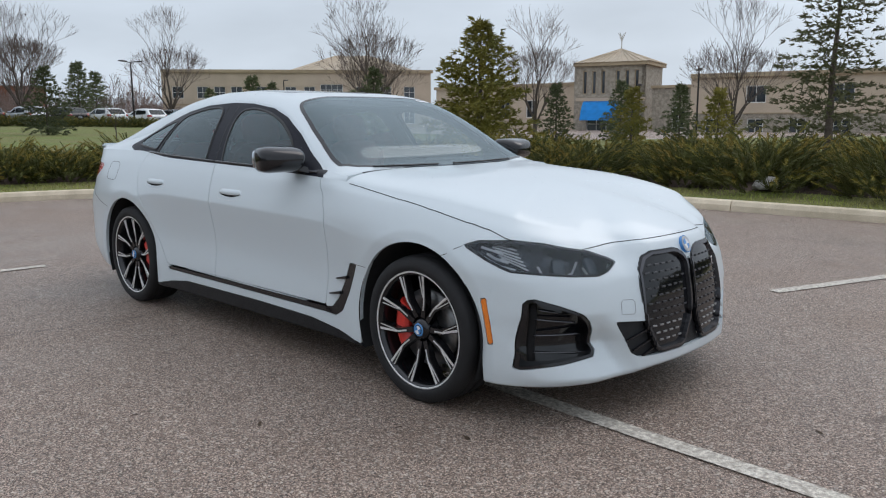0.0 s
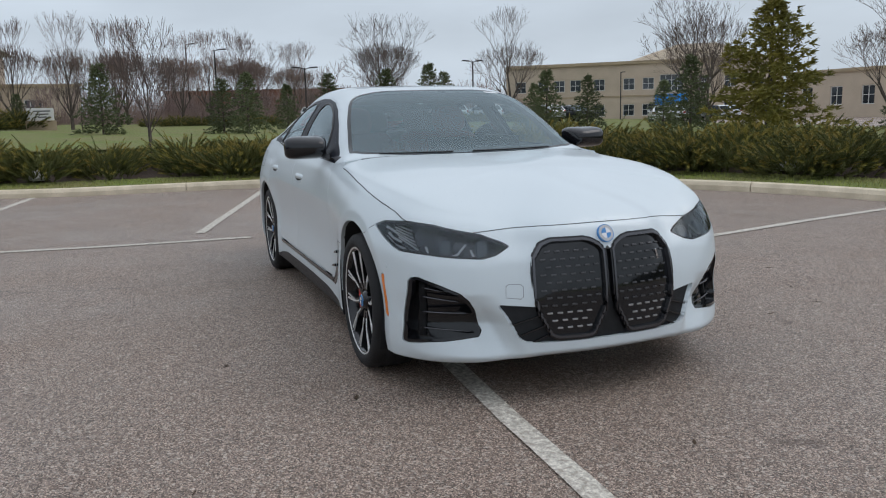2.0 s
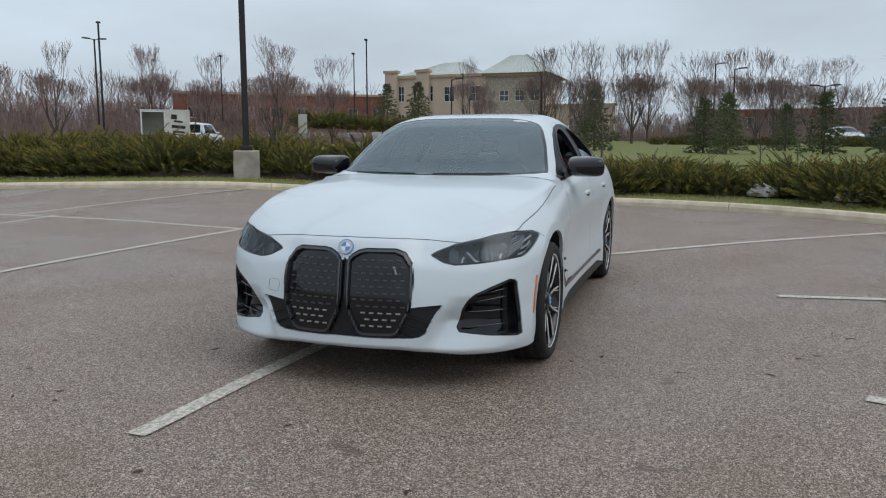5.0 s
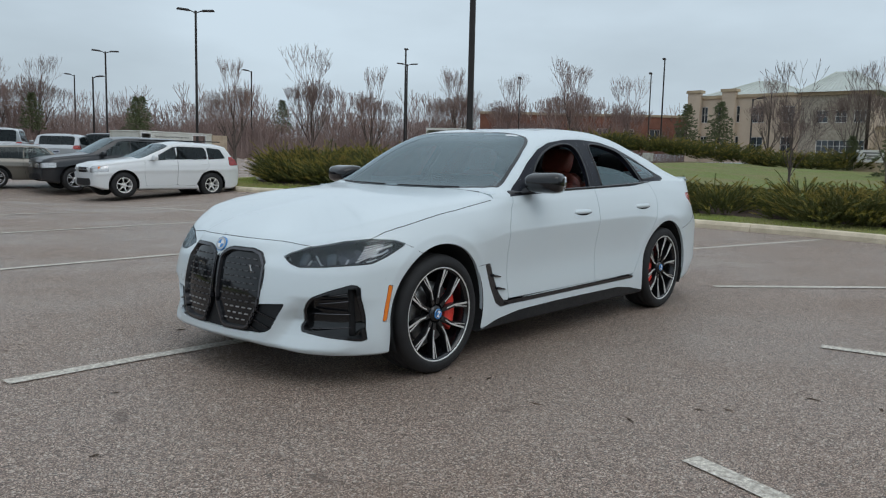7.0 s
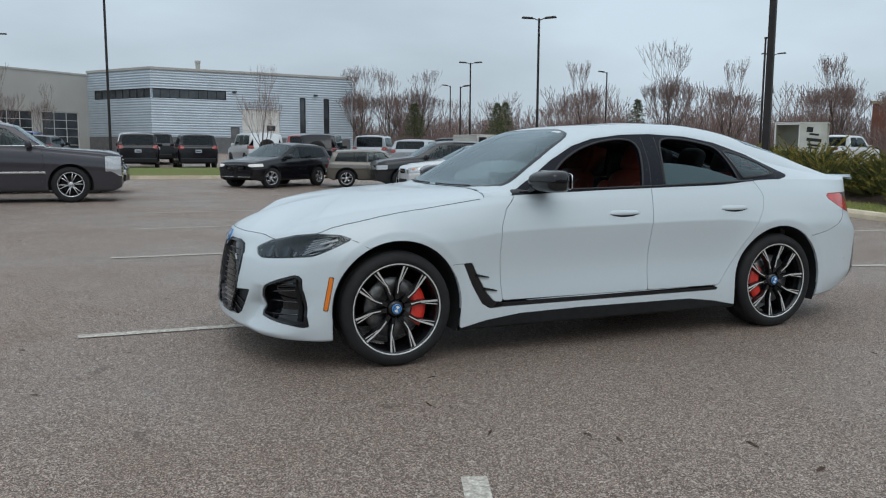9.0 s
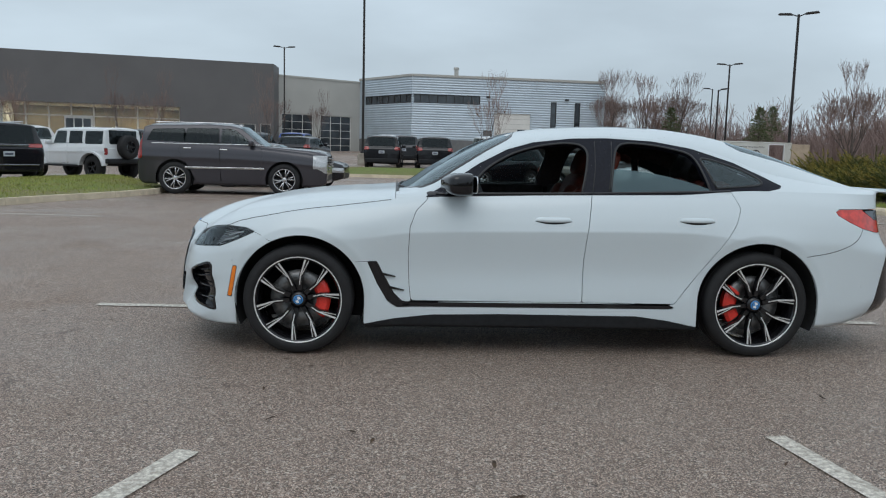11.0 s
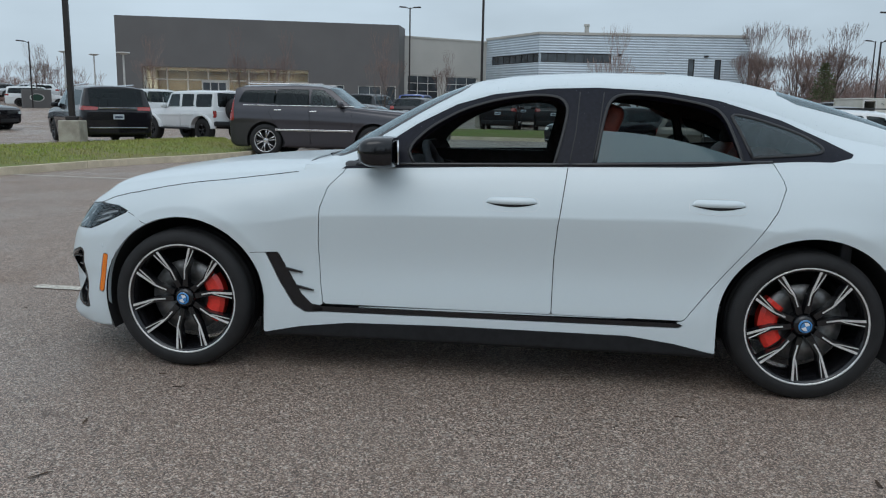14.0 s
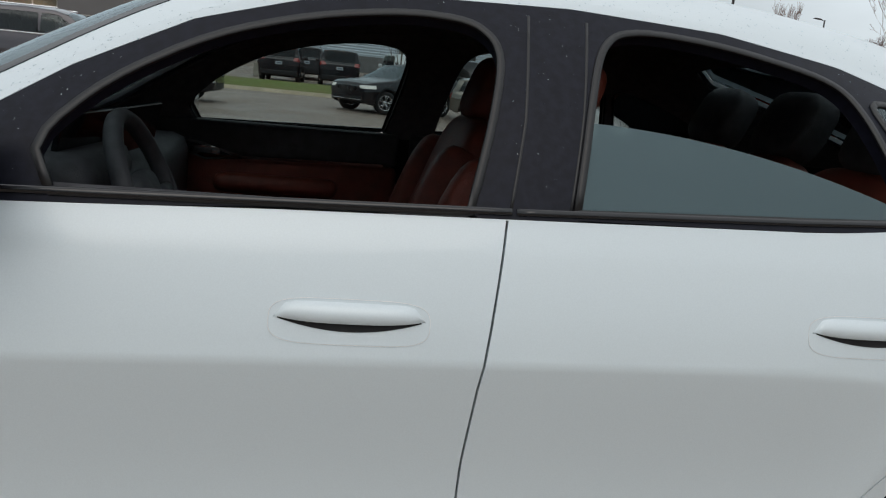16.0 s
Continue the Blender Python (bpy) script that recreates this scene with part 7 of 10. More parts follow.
# door mirrors and handles
for side in (1, -1):
    bm = bmesh.new()
    superbox(bm, (0.22, 0.245, 0.135), Matrix.Translation((0.455, side * 0.935, 1.058)) @ pose(0, 0, 0, 0, 0, side * 14), 0.45)
    for v in bm.verts:
        u = (v.co.x - 0.455) / 0.1
        k = 1 - 0.30 * max(0, u) ** 2
        v.co.z = 1.058 + (v.co.z - 1.058) * k
        if u < -0.55:
            v.co.x = 0.455 - 0.055 - (v.co.x - 0.455 + 0.055) * -0.15
    mirror = part("door_mirror", bm, GLOSS_BLACK, CAR, "gloss black door mirror wet with rain", True)
    bm = bmesh.new()
    superbox(bm, (0.012, 0.205, 0.105), Matrix.Translation((0.385, side * 0.932, 1.058)) @ pose(0, 0, 0, 0, 0, side * 10), 0.4, 8, 20)
    part("mirror_glass", bm, CHROME, mirror, "mirror glass", True)
    bm = bmesh.new()
    strip(bm, [Vector((0.50, side * 0.80, 0.985)), Vector((0.49, side * 0.84, 1.0)), Vector((0.475, side * 0.87, 1.015))], [Vector((0, 0, 1))] * 3, [0.10, 0.075, 0.07], 0.03)
    part("mirror_foot", bm, GLOSS_BLACK, mirror)
    bm = bmesh.new()
    strip(bm, [Vector((0.542, side * 0.85, 1.045)), Vector((0.545, side * 0.91, 1.05)), Vector((0.53, side * 1.00, 1.055)), Vector((0.47, side * 1.052, 1.058))], [Vector((0.9, side * 0.4, 0.1)).normalized()] * 4, 0.010, 0.012)
    part("mirror_indicator", bm, SMOKE_LAMP, mirror)
    for x0, x1, z0, owner in ((-0.005, -0.238, 0.842, FRONT_DOORS), (-0.90, -1.132, 0.856, REAR_DOORS)):
        door = owner[0 if side > 0 else 1]
        xs = np.linspace(x0, x1, 15)
        bm = bmesh.new()
        rows = []
        for x in xs:
            u = (x - x0) / (x1 - x0)
            e_u = abs(2 * u - 1)
            hi, lo, lift_h = 0.024 * (1 - e_u ** 12) + 0.0005, -0.008 * (1 - e_u ** 3) - 0.0005, 0.007 * (1 - e_u ** 6)
            ring = []
            for dz, o in ((lo, -0.004), (lo + 0.001, lift_h), ((lo + hi) / 2, lift_h), (hi - 0.002, lift_h * 0.6), (hi, -0.002)):
                ring.append(bm.verts.new(skin_point(s_of_x(x), z0 + dz, o, side)[0]))
            rows.append(ring)
        for a, b in zip(rows, rows[1:]):
            for j in range(4):
                bm.faces.new((a[j], a[j + 1], b[j + 1], b[j]))
        bm.faces.new(rows[0])
        bm.faces.new(rows[-1][::-1])
        part("door_handle", bm, WHITE, door, smooth=True)
        bm = bmesh.new()
        rows = []
        for x in np.linspace(x0 - 0.006, x1 + 0.006, 15):
            u = abs(2 * (x - x0) / (x1 - x0) - 1)
            rows.append([bm.verts.new(skin_point(s_of_x(x), z0 + dz, 0.0012, side)[0]) for dz in (-0.004 * (1 - u ** 2), -0.019 * (1 - u ** 2) - 0.0005)])
        for a, b in zip(rows, rows[1:]):
            bm.faces.new((a[0], a[1], b[1], b[0]))
        part("handle_slot", bm, LINER, door)
        bm = bmesh.new()
        loop = [skin_point(s_of_x((x0 + x1) / 2 + math.copysign(abs(math.cos(a)) ** 0.45, math.cos(a)) * 0.124), z0 - 0.005 + math.copysign(abs(math.sin(a)) ** 0.6, math.sin(a)) * 0.034, 0.0006, side) for a in (2 * math.pi * k / 40 for k in range(41))]
        strip(bm, [q[0] for q in loop], [q[1] for q in loop], 0.0010, 0.0004)
        part("handle_seam", bm, RIM_SILVER, door)
del ring


# wheels
def lathe(bm, profile, m, sides=56):
    """Turns a profile of (radius, offset) about the wheel's axis."""
    rows = [[bm.verts.new(m @ Vector((r * math.cos(a), r * math.sin(a), y))) for r, y in profile] for a in (2 * math.pi * k / sides for k in range(sides))]
    for k in range(sides):
        a, b = rows[k], rows[(k + 1) % sides]
        for j in range(len(profile) - 1):
            bm.faces.new((a[j], a[j + 1], b[j + 1], b[j]))


def car_wheel(x, side, front):
    """A ten-spoke black and machined alloy wheel with a low tyre, its brake disc and red caliper."""
    m = Matrix.Translation((x, side * 0.79, 0.335)) @ pose(0, 0, 0, -90 * side, 0, 0) @ Matrix.Diagonal((1, 1, 1, 1))
    bm = bmesh.new()
    lathe(bm, [(0.262, 0.098), (0.267, 0.104), (0.262, 0.108), (0.252, 0.104), (0.244, 0.085), (0.232, 0.03), (0.226, -0.06), (0.250, -0.11), (0.262, -0.11), (0.245, -0.06), (0.255, 0.06), (0.262, 0.098)], m)
    wheel = part("wheel", bm, RIM_BLACK, CAR, "black and machined twin-spoke alloy wheel", True)
    bm = bmesh.new()
    lathe(bm, [(0.252, -0.112), (0.275, -0.122), (0.312, -0.120), (0.328, -0.105), (0.3345, -0.07), (0.330, -0.055), (0.330, -0.05), (0.335, -0.045), (0.335, -0.004), (0.330, 0.0), (0.335, 0.004), (0.335, 0.045), (0.330, 0.05), (0.330, 0.055), (0.3345, 0.07), (0.328, 0.100), (0.312, 0.114), (0.290, 0.119), (0.275, 0.117), (0.266, 0.110), (0.258, 0.100)], m, 72)
    part("tyre", bm, TYRE, wheel, "black low-profile tyre", True)
    bm = bmesh.new()
    lathe(bm, [(0.2575, 0.101), (0.2583, 0.1085), (0.2655, 0.1095), (0.268, 0.103)], m, 72)
    part("rim_edge", bm, RIM_SILVER, wheel, "machined rim edge", True)
    bm = bmesh.new()
    lathe(bm, [(0.0, 0.088), (0.034, 0.088), (0.044, 0.080), (0.055, 0.06), (0.060, -0.02)], m, 40)
    part("hub", bm, RIM_BLACK, wheel, smooth=True)
    bm = bmesh.new()
    lathe(bm, [(0.0, 0.096), (0.026, 0.095), (0.0305, 0.090), (0.0305, 0.085)], m, 32)
    cap = part("hub_cap", bm, GLOSS_BLACK, wheel, "black hub cap with a blue ring", True)
    bm = bmesh.new()
    lathe(bm, [(0.022, 0.097), (0.026, 0.0985), (0.030, 0.0935)], m, 32)
    lathe(bm, [(0.0, 0.099), (0.010, 0.0975)], m, 16)
    part("hub_ring", bm, BLUE, wheel, smooth=True)
    for k in range(4):
        bm = bmesh.new()
        arc = [Vector((0.0195 * math.cos(a), 0.0195 * math.sin(a), 0.0990)) for a in (math.pi / 2 * (k + u / 5) + 0.4 for u in range(6))]
        bm.faces.new([bm.verts.new(m @ q) for q in (Vector((0, 0, 0.0995)), *arc)])
        part("hub_quarter", bm, BLUE if k % 2 else WHITE_ENAMEL, wheel)
    for k in range(5):
        for twin in (-1, 1):
            mid_a = radians(27 + 72 * k)
            a0, a1 = mid_a + twin * radians(20), mid_a + twin * radians(14.2)
            inn = Vector((0.055 * math.cos(a0), 0.055 * math.sin(a0), 0.080))
            knee = Vector((0.142 * math.cos(mid_a + twin * radians(21.5)), 0.142 * math.sin(mid_a + twin * radians(21.5)), 0.091))
            end = Vector((0.254 * math.cos(a1), 0.254 * math.sin(a1), 0.101))
            bm = bmesh.new()
            deep = Vector((0, 0, -0.035))
            strip(bm, [m @ (q + deep) for q in (inn, knee, end)], [(m.to_3x3() @ Vector((0, 0, 1)))] * 3, [0.032, 0.029, 0.042], 0.033)
            part("spoke", bm, RIM_BLACK, wheel)
            bm = bmesh.new()
            off = Vector((-math.sin(mid_a), math.cos(mid_a), 0)) * twin
            strip(bm, [m @ (q + off * o + Vector((0, 0, -0.001))) for q, o in ((inn.lerp(knee, 0.42), 0.002), (inn.lerp(knee, 0.95), 0.002), (knee.lerp(end, 0.12), 0.004), (end, 0.0125))], [(m.to_3x3() @ Vector((0, 0, 1)))] * 4, [0.007, 0.007, 0.009, 0.0125], 0.003)
            part("spoke_face", bm, RIM_SILVER, wheel, "machined silver spoke face")
            bm = bmesh.new()
            strip(bm, [m @ (q - off * o + Vector((0, 0, -0.001))) for q, o in ((knee.lerp(end, 0.08), 0.001), (knee.lerp(end, 0.25), 0.004), (knee.lerp(end, 0.95), 0.010))], [(m.to_3x3() @ Vector((0, 0, 1)))] * 3, [0.002, 0.0045, 0.0045], 0.003)
            part("spoke_edge", bm, RIM_SILVER, wheel)
    bm = bmesh.new()
    lathe(bm, [(0.06, 0.02), (0.085, 0.022), (0.09, 0.030), (0.175, 0.030), (0.177, 0.020), (0.175, 0.004), (0.09, 0.004)], m, 48)
    part("brake_disc", bm, DISC, CAR, smooth=True)
    bm = bmesh.new()
    back = -1 if front else 1
    rows = []
    for k in range(11):
        ang = (math.pi if back < 0 else 0) + radians(-38 + 76 * k / 10)
        rows.append([bm.verts.new(Matrix.Translation((x, side * 0.79, 0.335)) @ Vector((r * math.cos(ang), side * y, r * math.sin(ang)))) for r, y in ((0.108, 0.0), (0.108, 0.052), (0.125, 0.064), (0.172, 0.064), (0.192, 0.052), (0.192, 0.0))])
    for p, q in zip(rows, rows[1:]):
        for j in range(5):
            bm.faces.new((p[j], p[j + 1], q[j + 1], q[j]))
    bm.faces.new(rows[0])
    bm.faces.new(rows[-1][::-1])
    part("brake_caliper", bm, CALIPER, CAR, "red brake caliper")
    return wheel


for x in (1.428, -1.428):
    for side in (1, -1):
        car_wheel(x, side, x > 0)

# cabin
bm = bmesh.new()
box(bm, (2.6, 1.50, 0.04), pose(-0.5, 0, 0.36), 0.01)
box(bm, (0.04, 1.50, 0.55), pose(0.80, 0, 0.62), 0.01)
box(bm, (1.3, 0.26, 0.36), pose(-0.1, 0, 0.52), 0.05)
box(bm, (0.05, 1.50, 0.60), pose(-1.62, 0, 0.66), 0.01)
box(bm, (0.52, 1.15, 0.03), pose(-1.80, 0, 0.97, 0, 4, 0), 0.01)
part("cabin_floor", bm, CABIN, CAR)
bm = bmesh.new()
box(bm, (0.42, 1.48, 0.24), pose(0.56, 0, 0.84), 0.05)
box(bm, (0.26, 0.40, 0.10), pose(0.47, 0.37, 0.965), 0.04)
dash = part("dashboard", bm, CABIN, CAR, "dark dashboard", True)
bm = bmesh.new()
box(bm, (0.012, 0.62, 0.115), pose(0.385, 0.18, 1.03, 0, -12, -6), 0.004)
part("curved_screen", bm, GRILLE_BLACK, dash, "black curved dashboard screen")
bm = bmesh.new()
hub_m = Matrix.Translation((0.265, 0.37, 0.915)) @ pose(0, 0, 0, 0, -68, 0)
rows = []
for k in range(40):
    a = 2 * math.pi * k / 40
    c, d = Vector((0.178 * math.cos(a), 0.178 * math.sin(a), 0)), Vector((math.cos(a), math.sin(a), 0))
    rows.append([bm.verts.new(hub_m @ (c + d * 0.016 * math.cos(b) + Vector((0, 0, 0.019 * math.sin(b))))) for b in (2 * math.pi * j / 10 for j in range(10))])
for k in range(40):
    p, q = rows[k], rows[(k + 1) % 40]
    for j in range(10):
        bm.faces.new((p[j], q[j], q[(j + 1) % 10], p[(j + 1) % 10]))
superbox(bm, (0.13, 0.16, 0.05), hub_m @ pose(0, 0, -0.01), 0.5, 8, 16)
for a in (90, -90, 180):
    c, d = hub_m @ Vector((0.05 * math.cos(radians(a)), 0.05 * math.sin(radians(a)), 0)), hub_m @ Vector((0.178 * math.cos(radians(a)), 0.178 * math.sin(radians(a)), 0))
    tube(bm, c, d, 0.018, 0.014, 8)
tube(bm, hub_m @ Vector((0, 0, -0.02)), hub_m @ Vector((0, 0, -0.22)), 0.04, 0.05, 12)
part("steering_wheel", bm, CABIN, CAR, "black leather steering wheel", True)


def seat(name, x, y, width, lean=20):
    """A bucket seat: cushion, backrest with bolsters, headrest."""
    m = Matrix.Translation((x, y, 0.40))
    bm = bmesh.new()
    superbox(bm, (0.52, width, 0.18), m @ pose(0.22, 0, 0.10, 0, -6, 0), 0.45)
    cushion = part(name, bm, LEATHER, CAR, "cognac red leather seat", True)
    bm = bmesh.new()
    up = m @ pose(-0.02, 0, 0.14, 0, -lean, 0)
    superbox(bm, (0.15, width * 0.95, 0.60), up @ pose(0, 0, 0.30), 0.5, 18, 28)
    for s2 in (-1, 1):
        superbox(bm, (0.15, 0.11, 0.48), up @ pose(0.05, s2 * width * 0.40, 0.26), 0.6, 12, 18)
    part("backrest", bm, LEATHER, cushion, smooth=True)
    bm = bmesh.new()
    superbox(bm, (0.11, 0.25, 0.20), up @ pose(0.02, 0, 0.685), 0.55, 12, 24)
    # rear headrests: shade on the leather put into a darker colour
    part("headrest", bm, LEATHER if name == "front_seat" else CABIN, cushion, smooth=True)
    bm = bmesh.new()
    for s2 in (-0.06, 0.06):
        tube(bm, up @ Vector((0, s2, 0.55)), up @ Vector((0.01, s2, 0.62)), 0.008, sides=8)
    part("headrest_post", bm, CHROME, cushion)


seat("front_seat", -0.34, 0.37, 0.50)
seat("front_seat", -0.34, -0.37, 0.50)
for y, w in ((0.40, 0.46), (0.0, 0.32), (-0.40, 0.46)):
    seat("rear_seat", -1.10, y, w, 24)
for side in (1, -1):
    for x0, x1, name in ((0.66, -0.36, "front_door_card"), (-0.40, -1.05, "rear_door_card")):
        y = side * 0.775
        bm = bmesh.new()
        box(bm, (x0 - x1, 0.05, 0.12), pose((x0 + x1) / 2, y, 0.945), 0.02)
        card = part(name, bm, CABIN, CAR, "dark upper door lining", True)
        bm = bmesh.new()
        box(bm, (x0 - x1, 0.05, 0.46), pose((x0 + x1) / 2, y, 0.655), 0.02)
        box(bm, (0.42, 0.09, 0.06), pose(x1 + 0.42, y - side * 0.05, 0.80), 0.025)
        part("armrest", bm, LEATHER, card, smooth=True)
        bm = bmesh.new()
        strip(bm, [Vector((x0 - 0.22, y - side * 0.026, 0.945)), Vector((x0 - 0.34, y - side * 0.03, 0.925)), Vector((x0 - 0.48, y - side * 0.03, 0.885)), Vector((x1 + 0.05, y - side * 0.028, 0.892))], [Vector((0, -side, 0))] * 4, 0.012, 0.005)
        strip(bm, [Vector((x0 - 0.23, y - side * 0.026, 0.94)), Vector((x0 - 0.28, y - side * 0.03, 0.90)), Vector((x0 - 0.36, y - side * 0.03, 0.872)), Vector((x0 - 0.48, y - side * 0.03, 0.882))], [Vector((0, -side, 0))] * 4, 0.009, 0.005)
        superbox(bm, (0.10, 0.02, 0.03), pose(x0 - 0.36, y - side * 0.035, 0.902), 0.5, 8, 14)
        part("door_trim", bm, CHROME, card, "silver door trim and pull")

# bumper seams and the charge flap
for side in (1, -1):
    bm = bmesh.new()
    seam_x = np.linspace(-2.13, -1.72, 26)
    pts, nor = zip(*[skin_point(s_of_x(x), float(interp([1.72, 1.87, 2.0, 2.07, 2.11, 2.13], [0.651, 0.675, 0.715, 0.752, 0.790, 0.822], -x)), 0.001, side) for x in seam_x])
    strip(bm, pts, nor, 0.0035, 0.0005)
    part("bumper_seam", bm, LINER, CAR)
    for ends in (((1.69, 0.742), (1.655, 0.728), (1.61, 0.700), (1.58, 0.690)), ((1.085, 0.574), (1.05, 0.577), (1.0, 0.577))):
        bm = bmesh.new()
        pts, nor = zip(*[skin_point(s_of_x(x), z, 0.0004, side) for x, z in ends])
        strip(bm, pts, nor, 0.0025, 0.0005)
        part("fender_seam", bm, LINER, CAR)
bm = bmesh.new()
pts, nor = zip(*[skin_point(s_of_x(-1.70 + math.copysign(abs(math.cos(a)) ** 0.5, math.cos(a)) * 0.085), 0.905 + math.copysign(abs(math.sin(a)) ** 0.5, math.sin(a)) * 0.062, 0.0003, -1) for a in (2 * math.pi * k / 32 for k in range(33))])
strip(bm, pts, nor, 0.003, 0.0005)
part("charge_flap_seam", bm, LINER, CAR)
# the hood's shut line: across the nose to the lamps, then from the lamps back along the fender tops
for side in (1, -1):
    nose = [(near_s(float(interp([0, 0.24, 0.34, 0.42, 0.54], [2.185, 2.152, 2.115, 2.075, 2.052], y)), y, z), z) for y, z in ((y, float(interp([0, 0.24, 0.34, 0.42, 0.54], [0.7535, 0.750, 0.743, 0.736, 0.727], y))) for y in np.linspace(0, 0.54, 22))]
    flank = [(near_s(x, float(interp([0.86, 0.99, 1.24, 1.42, 1.53, 1.66, 1.76, 1.87], [0.80, 0.83, 0.838, 0.836, 0.836, 0.82, 0.805, 0.782], x)), z), z) for x, z in ((x, float(interp([0.86, 0.99, 1.12, 1.24, 1.41, 1.53, 1.66, 1.755, 1.87], [0.952, 0.934, 0.918, 0.903, 0.882, 0.860, 0.834, 0.812, 0.772], x))) for x in np.linspace(1.87, 0.87, 40))]
    bm = bmesh.new()
    pts, nor = zip(*[skin_point(a, b, 0.0004, side) for a, b in nose])
    strip(bm, pts, nor, 0.0042, 0.0006)
    part("hood_seam", bm, LINER, CAR, "dark shut line of the hood")
    pts, nor = zip(*[skin_point(a, b, 0.0004, side) for a, b in flank])
    pts, nor = list(pts), list(nor)
    bm = bmesh.new()
    strip(bm, pts, nor, 0.0042, 0.0008)
    part("hood_seam", bm, LINER, CAR, "dark shut line of the hood")

# rubber seals round the side windows, edges of the door pillar and the bright-edged belt strip
RUBBER = material("black_window_rubber", (0.007, 0.007, 0.008), 0.45, fine=0.2)


def upper_point(x, z, out_by=0.0, side=1):
    """A point on the side of the upper body, and its normal."""
    i = int(np.clip(np.searchsorted(-upper_x, -x), 1, len(upper_x) - 1))
    u = (upper_x[i - 1] - x) / (upper_x[i - 1] - upper_x[i])
    row, nor = UPPER[i - 1, :34] * (1 - u) + UPPER[i, :34] * u, UPPER_N[i - 1, :34] * (1 - u) + UPPER_N[i, :34] * u
    p = np.array([np.interp(z, row[:, 2], row[:, k]) for k in range(3)])
    n = np.array([np.interp(z, row[:, 2], nor[:, k]) for k in range(3)])
    p = p + n * out_by
    return Vector((x, p[1] * side, p[2])), Vector((n[0], n[1] * side, n[2])).normalized()


def upper_strip(name, line, width, thick, mat, label=""):
    dense = []
    for a, b in zip(line, line[1:]):
        n = max(1, int(math.hypot(b[0] - a[0], b[1] - a[1]) / 0.03))
        dense += [(a[0] + (b[0] - a[0]) * k / n, a[1] + (b[1] - a[1]) * k / n) for k in range(n)]
    dense.append(line[-1])
    for side in (1, -1):
        bm = bmesh.new()
        pts, nor = zip(*[upper_point(x, z, -0.001, side) for x, z in dense])
        strip(bm, pts, nor, width, thick)
        part(name, bm, mat, CAR, label, True)


for line in (OPEN_F, OPEN_R, QUARTER):
    upper_strip("window_seal", line + line[:1], 0.016, 0.005, RUBBER)
upper_strip("pillar_seam", [(-0.372, 1.012), (-0.40, 1.16), (-0.418, 1.338)], 0.006, 0.0022, RUBBER)
upper_strip("pillar_seam", [(-0.474, 1.016), (-0.505, 1.18), (-0.528, 1.338)], 0.006, 0.0022, RUBBER)
upper_strip("belt_strip", [(0.60, 0.990), (0.30, 0.999), (0.0, 1.006), (-0.374, 1.014)], 0.013, 0.006, GLOSS_BLACK, "black belt strip")
upper_strip("belt_strip", [(-0.382, 1.014), (-0.9, 1.030), (-1.25, 1.045)], 0.013, 0.006, GLOSS_BLACK, "black belt strip")


# rain beads on hood, roof and pillars
def rain():
    rnd = random.Random(12)
    verts, faces = [], []

    def bead(p, n, r):
        x = n.orthogonal().normalized()
        y = n.cross(x)
        i = len(verts)
        for k in range(6):
            a = math.pi * k / 3
            verts.append(p + (x * math.cos(a) + y * math.sin(a)) * r - n * 0.0002)
        verts.append(p + n * r * 0.55)
        for k in range(6):
            faces.append((i + k, i + (k + 1) % 6, i + 6))

    rows, cols = UPPER.shape[:2]
    tries = [(UPPER, UPPER_N, rnd.randrange(rows - 1), rnd.randrange(cols - 1)) for _ in range(9000)]
    tries += [(HOOD, HOOD_N, rnd.randrange(HOOD.shape[0] - 1), rnd.randrange(HOOD.shape[1] - 1)) for _ in range(4500)]
    for grid, nor, r, c in tries:
        if grid is UPPER:
            if openings[r, c] < 0.02 or openings[r + 1, c + 1] < 0.02 or abs(UX[r, c]) > 2.2:
                continue
            if dlo[r, c] > 0 and c < 30:
                continue
        elif HOOD[r, c, 0] > 0.9 + 1.2 * rnd.random() ** 2.2:
            continue
        u, w = rnd.random(), rnd.random()
        p = (grid[r, c] * (1 - u) + grid[r + 1, c] * u) * (1 - w) + (grid[r, c + 1] * (1 - u) + grid[r + 1, c + 1] * u) * w
        n = Vector(nor[r, c]).normalized()
        s = rnd.choice((1, -1))
        bead(Vector((p[0], p[1] * s, p[2])), Vector((n.x, n.y * s, n.z)), rnd.uniform(0.0009, 0.0024))
    ob = mesh_object("rain", verts, faces, glass_material("rain_water", (0.92, 0.95, 0.96), 0.85, 0.03, (0.2, 0.22, 0.23)), CAR, True, "small clear rain beads")
    ob["kind"] = "stuff"


rain()

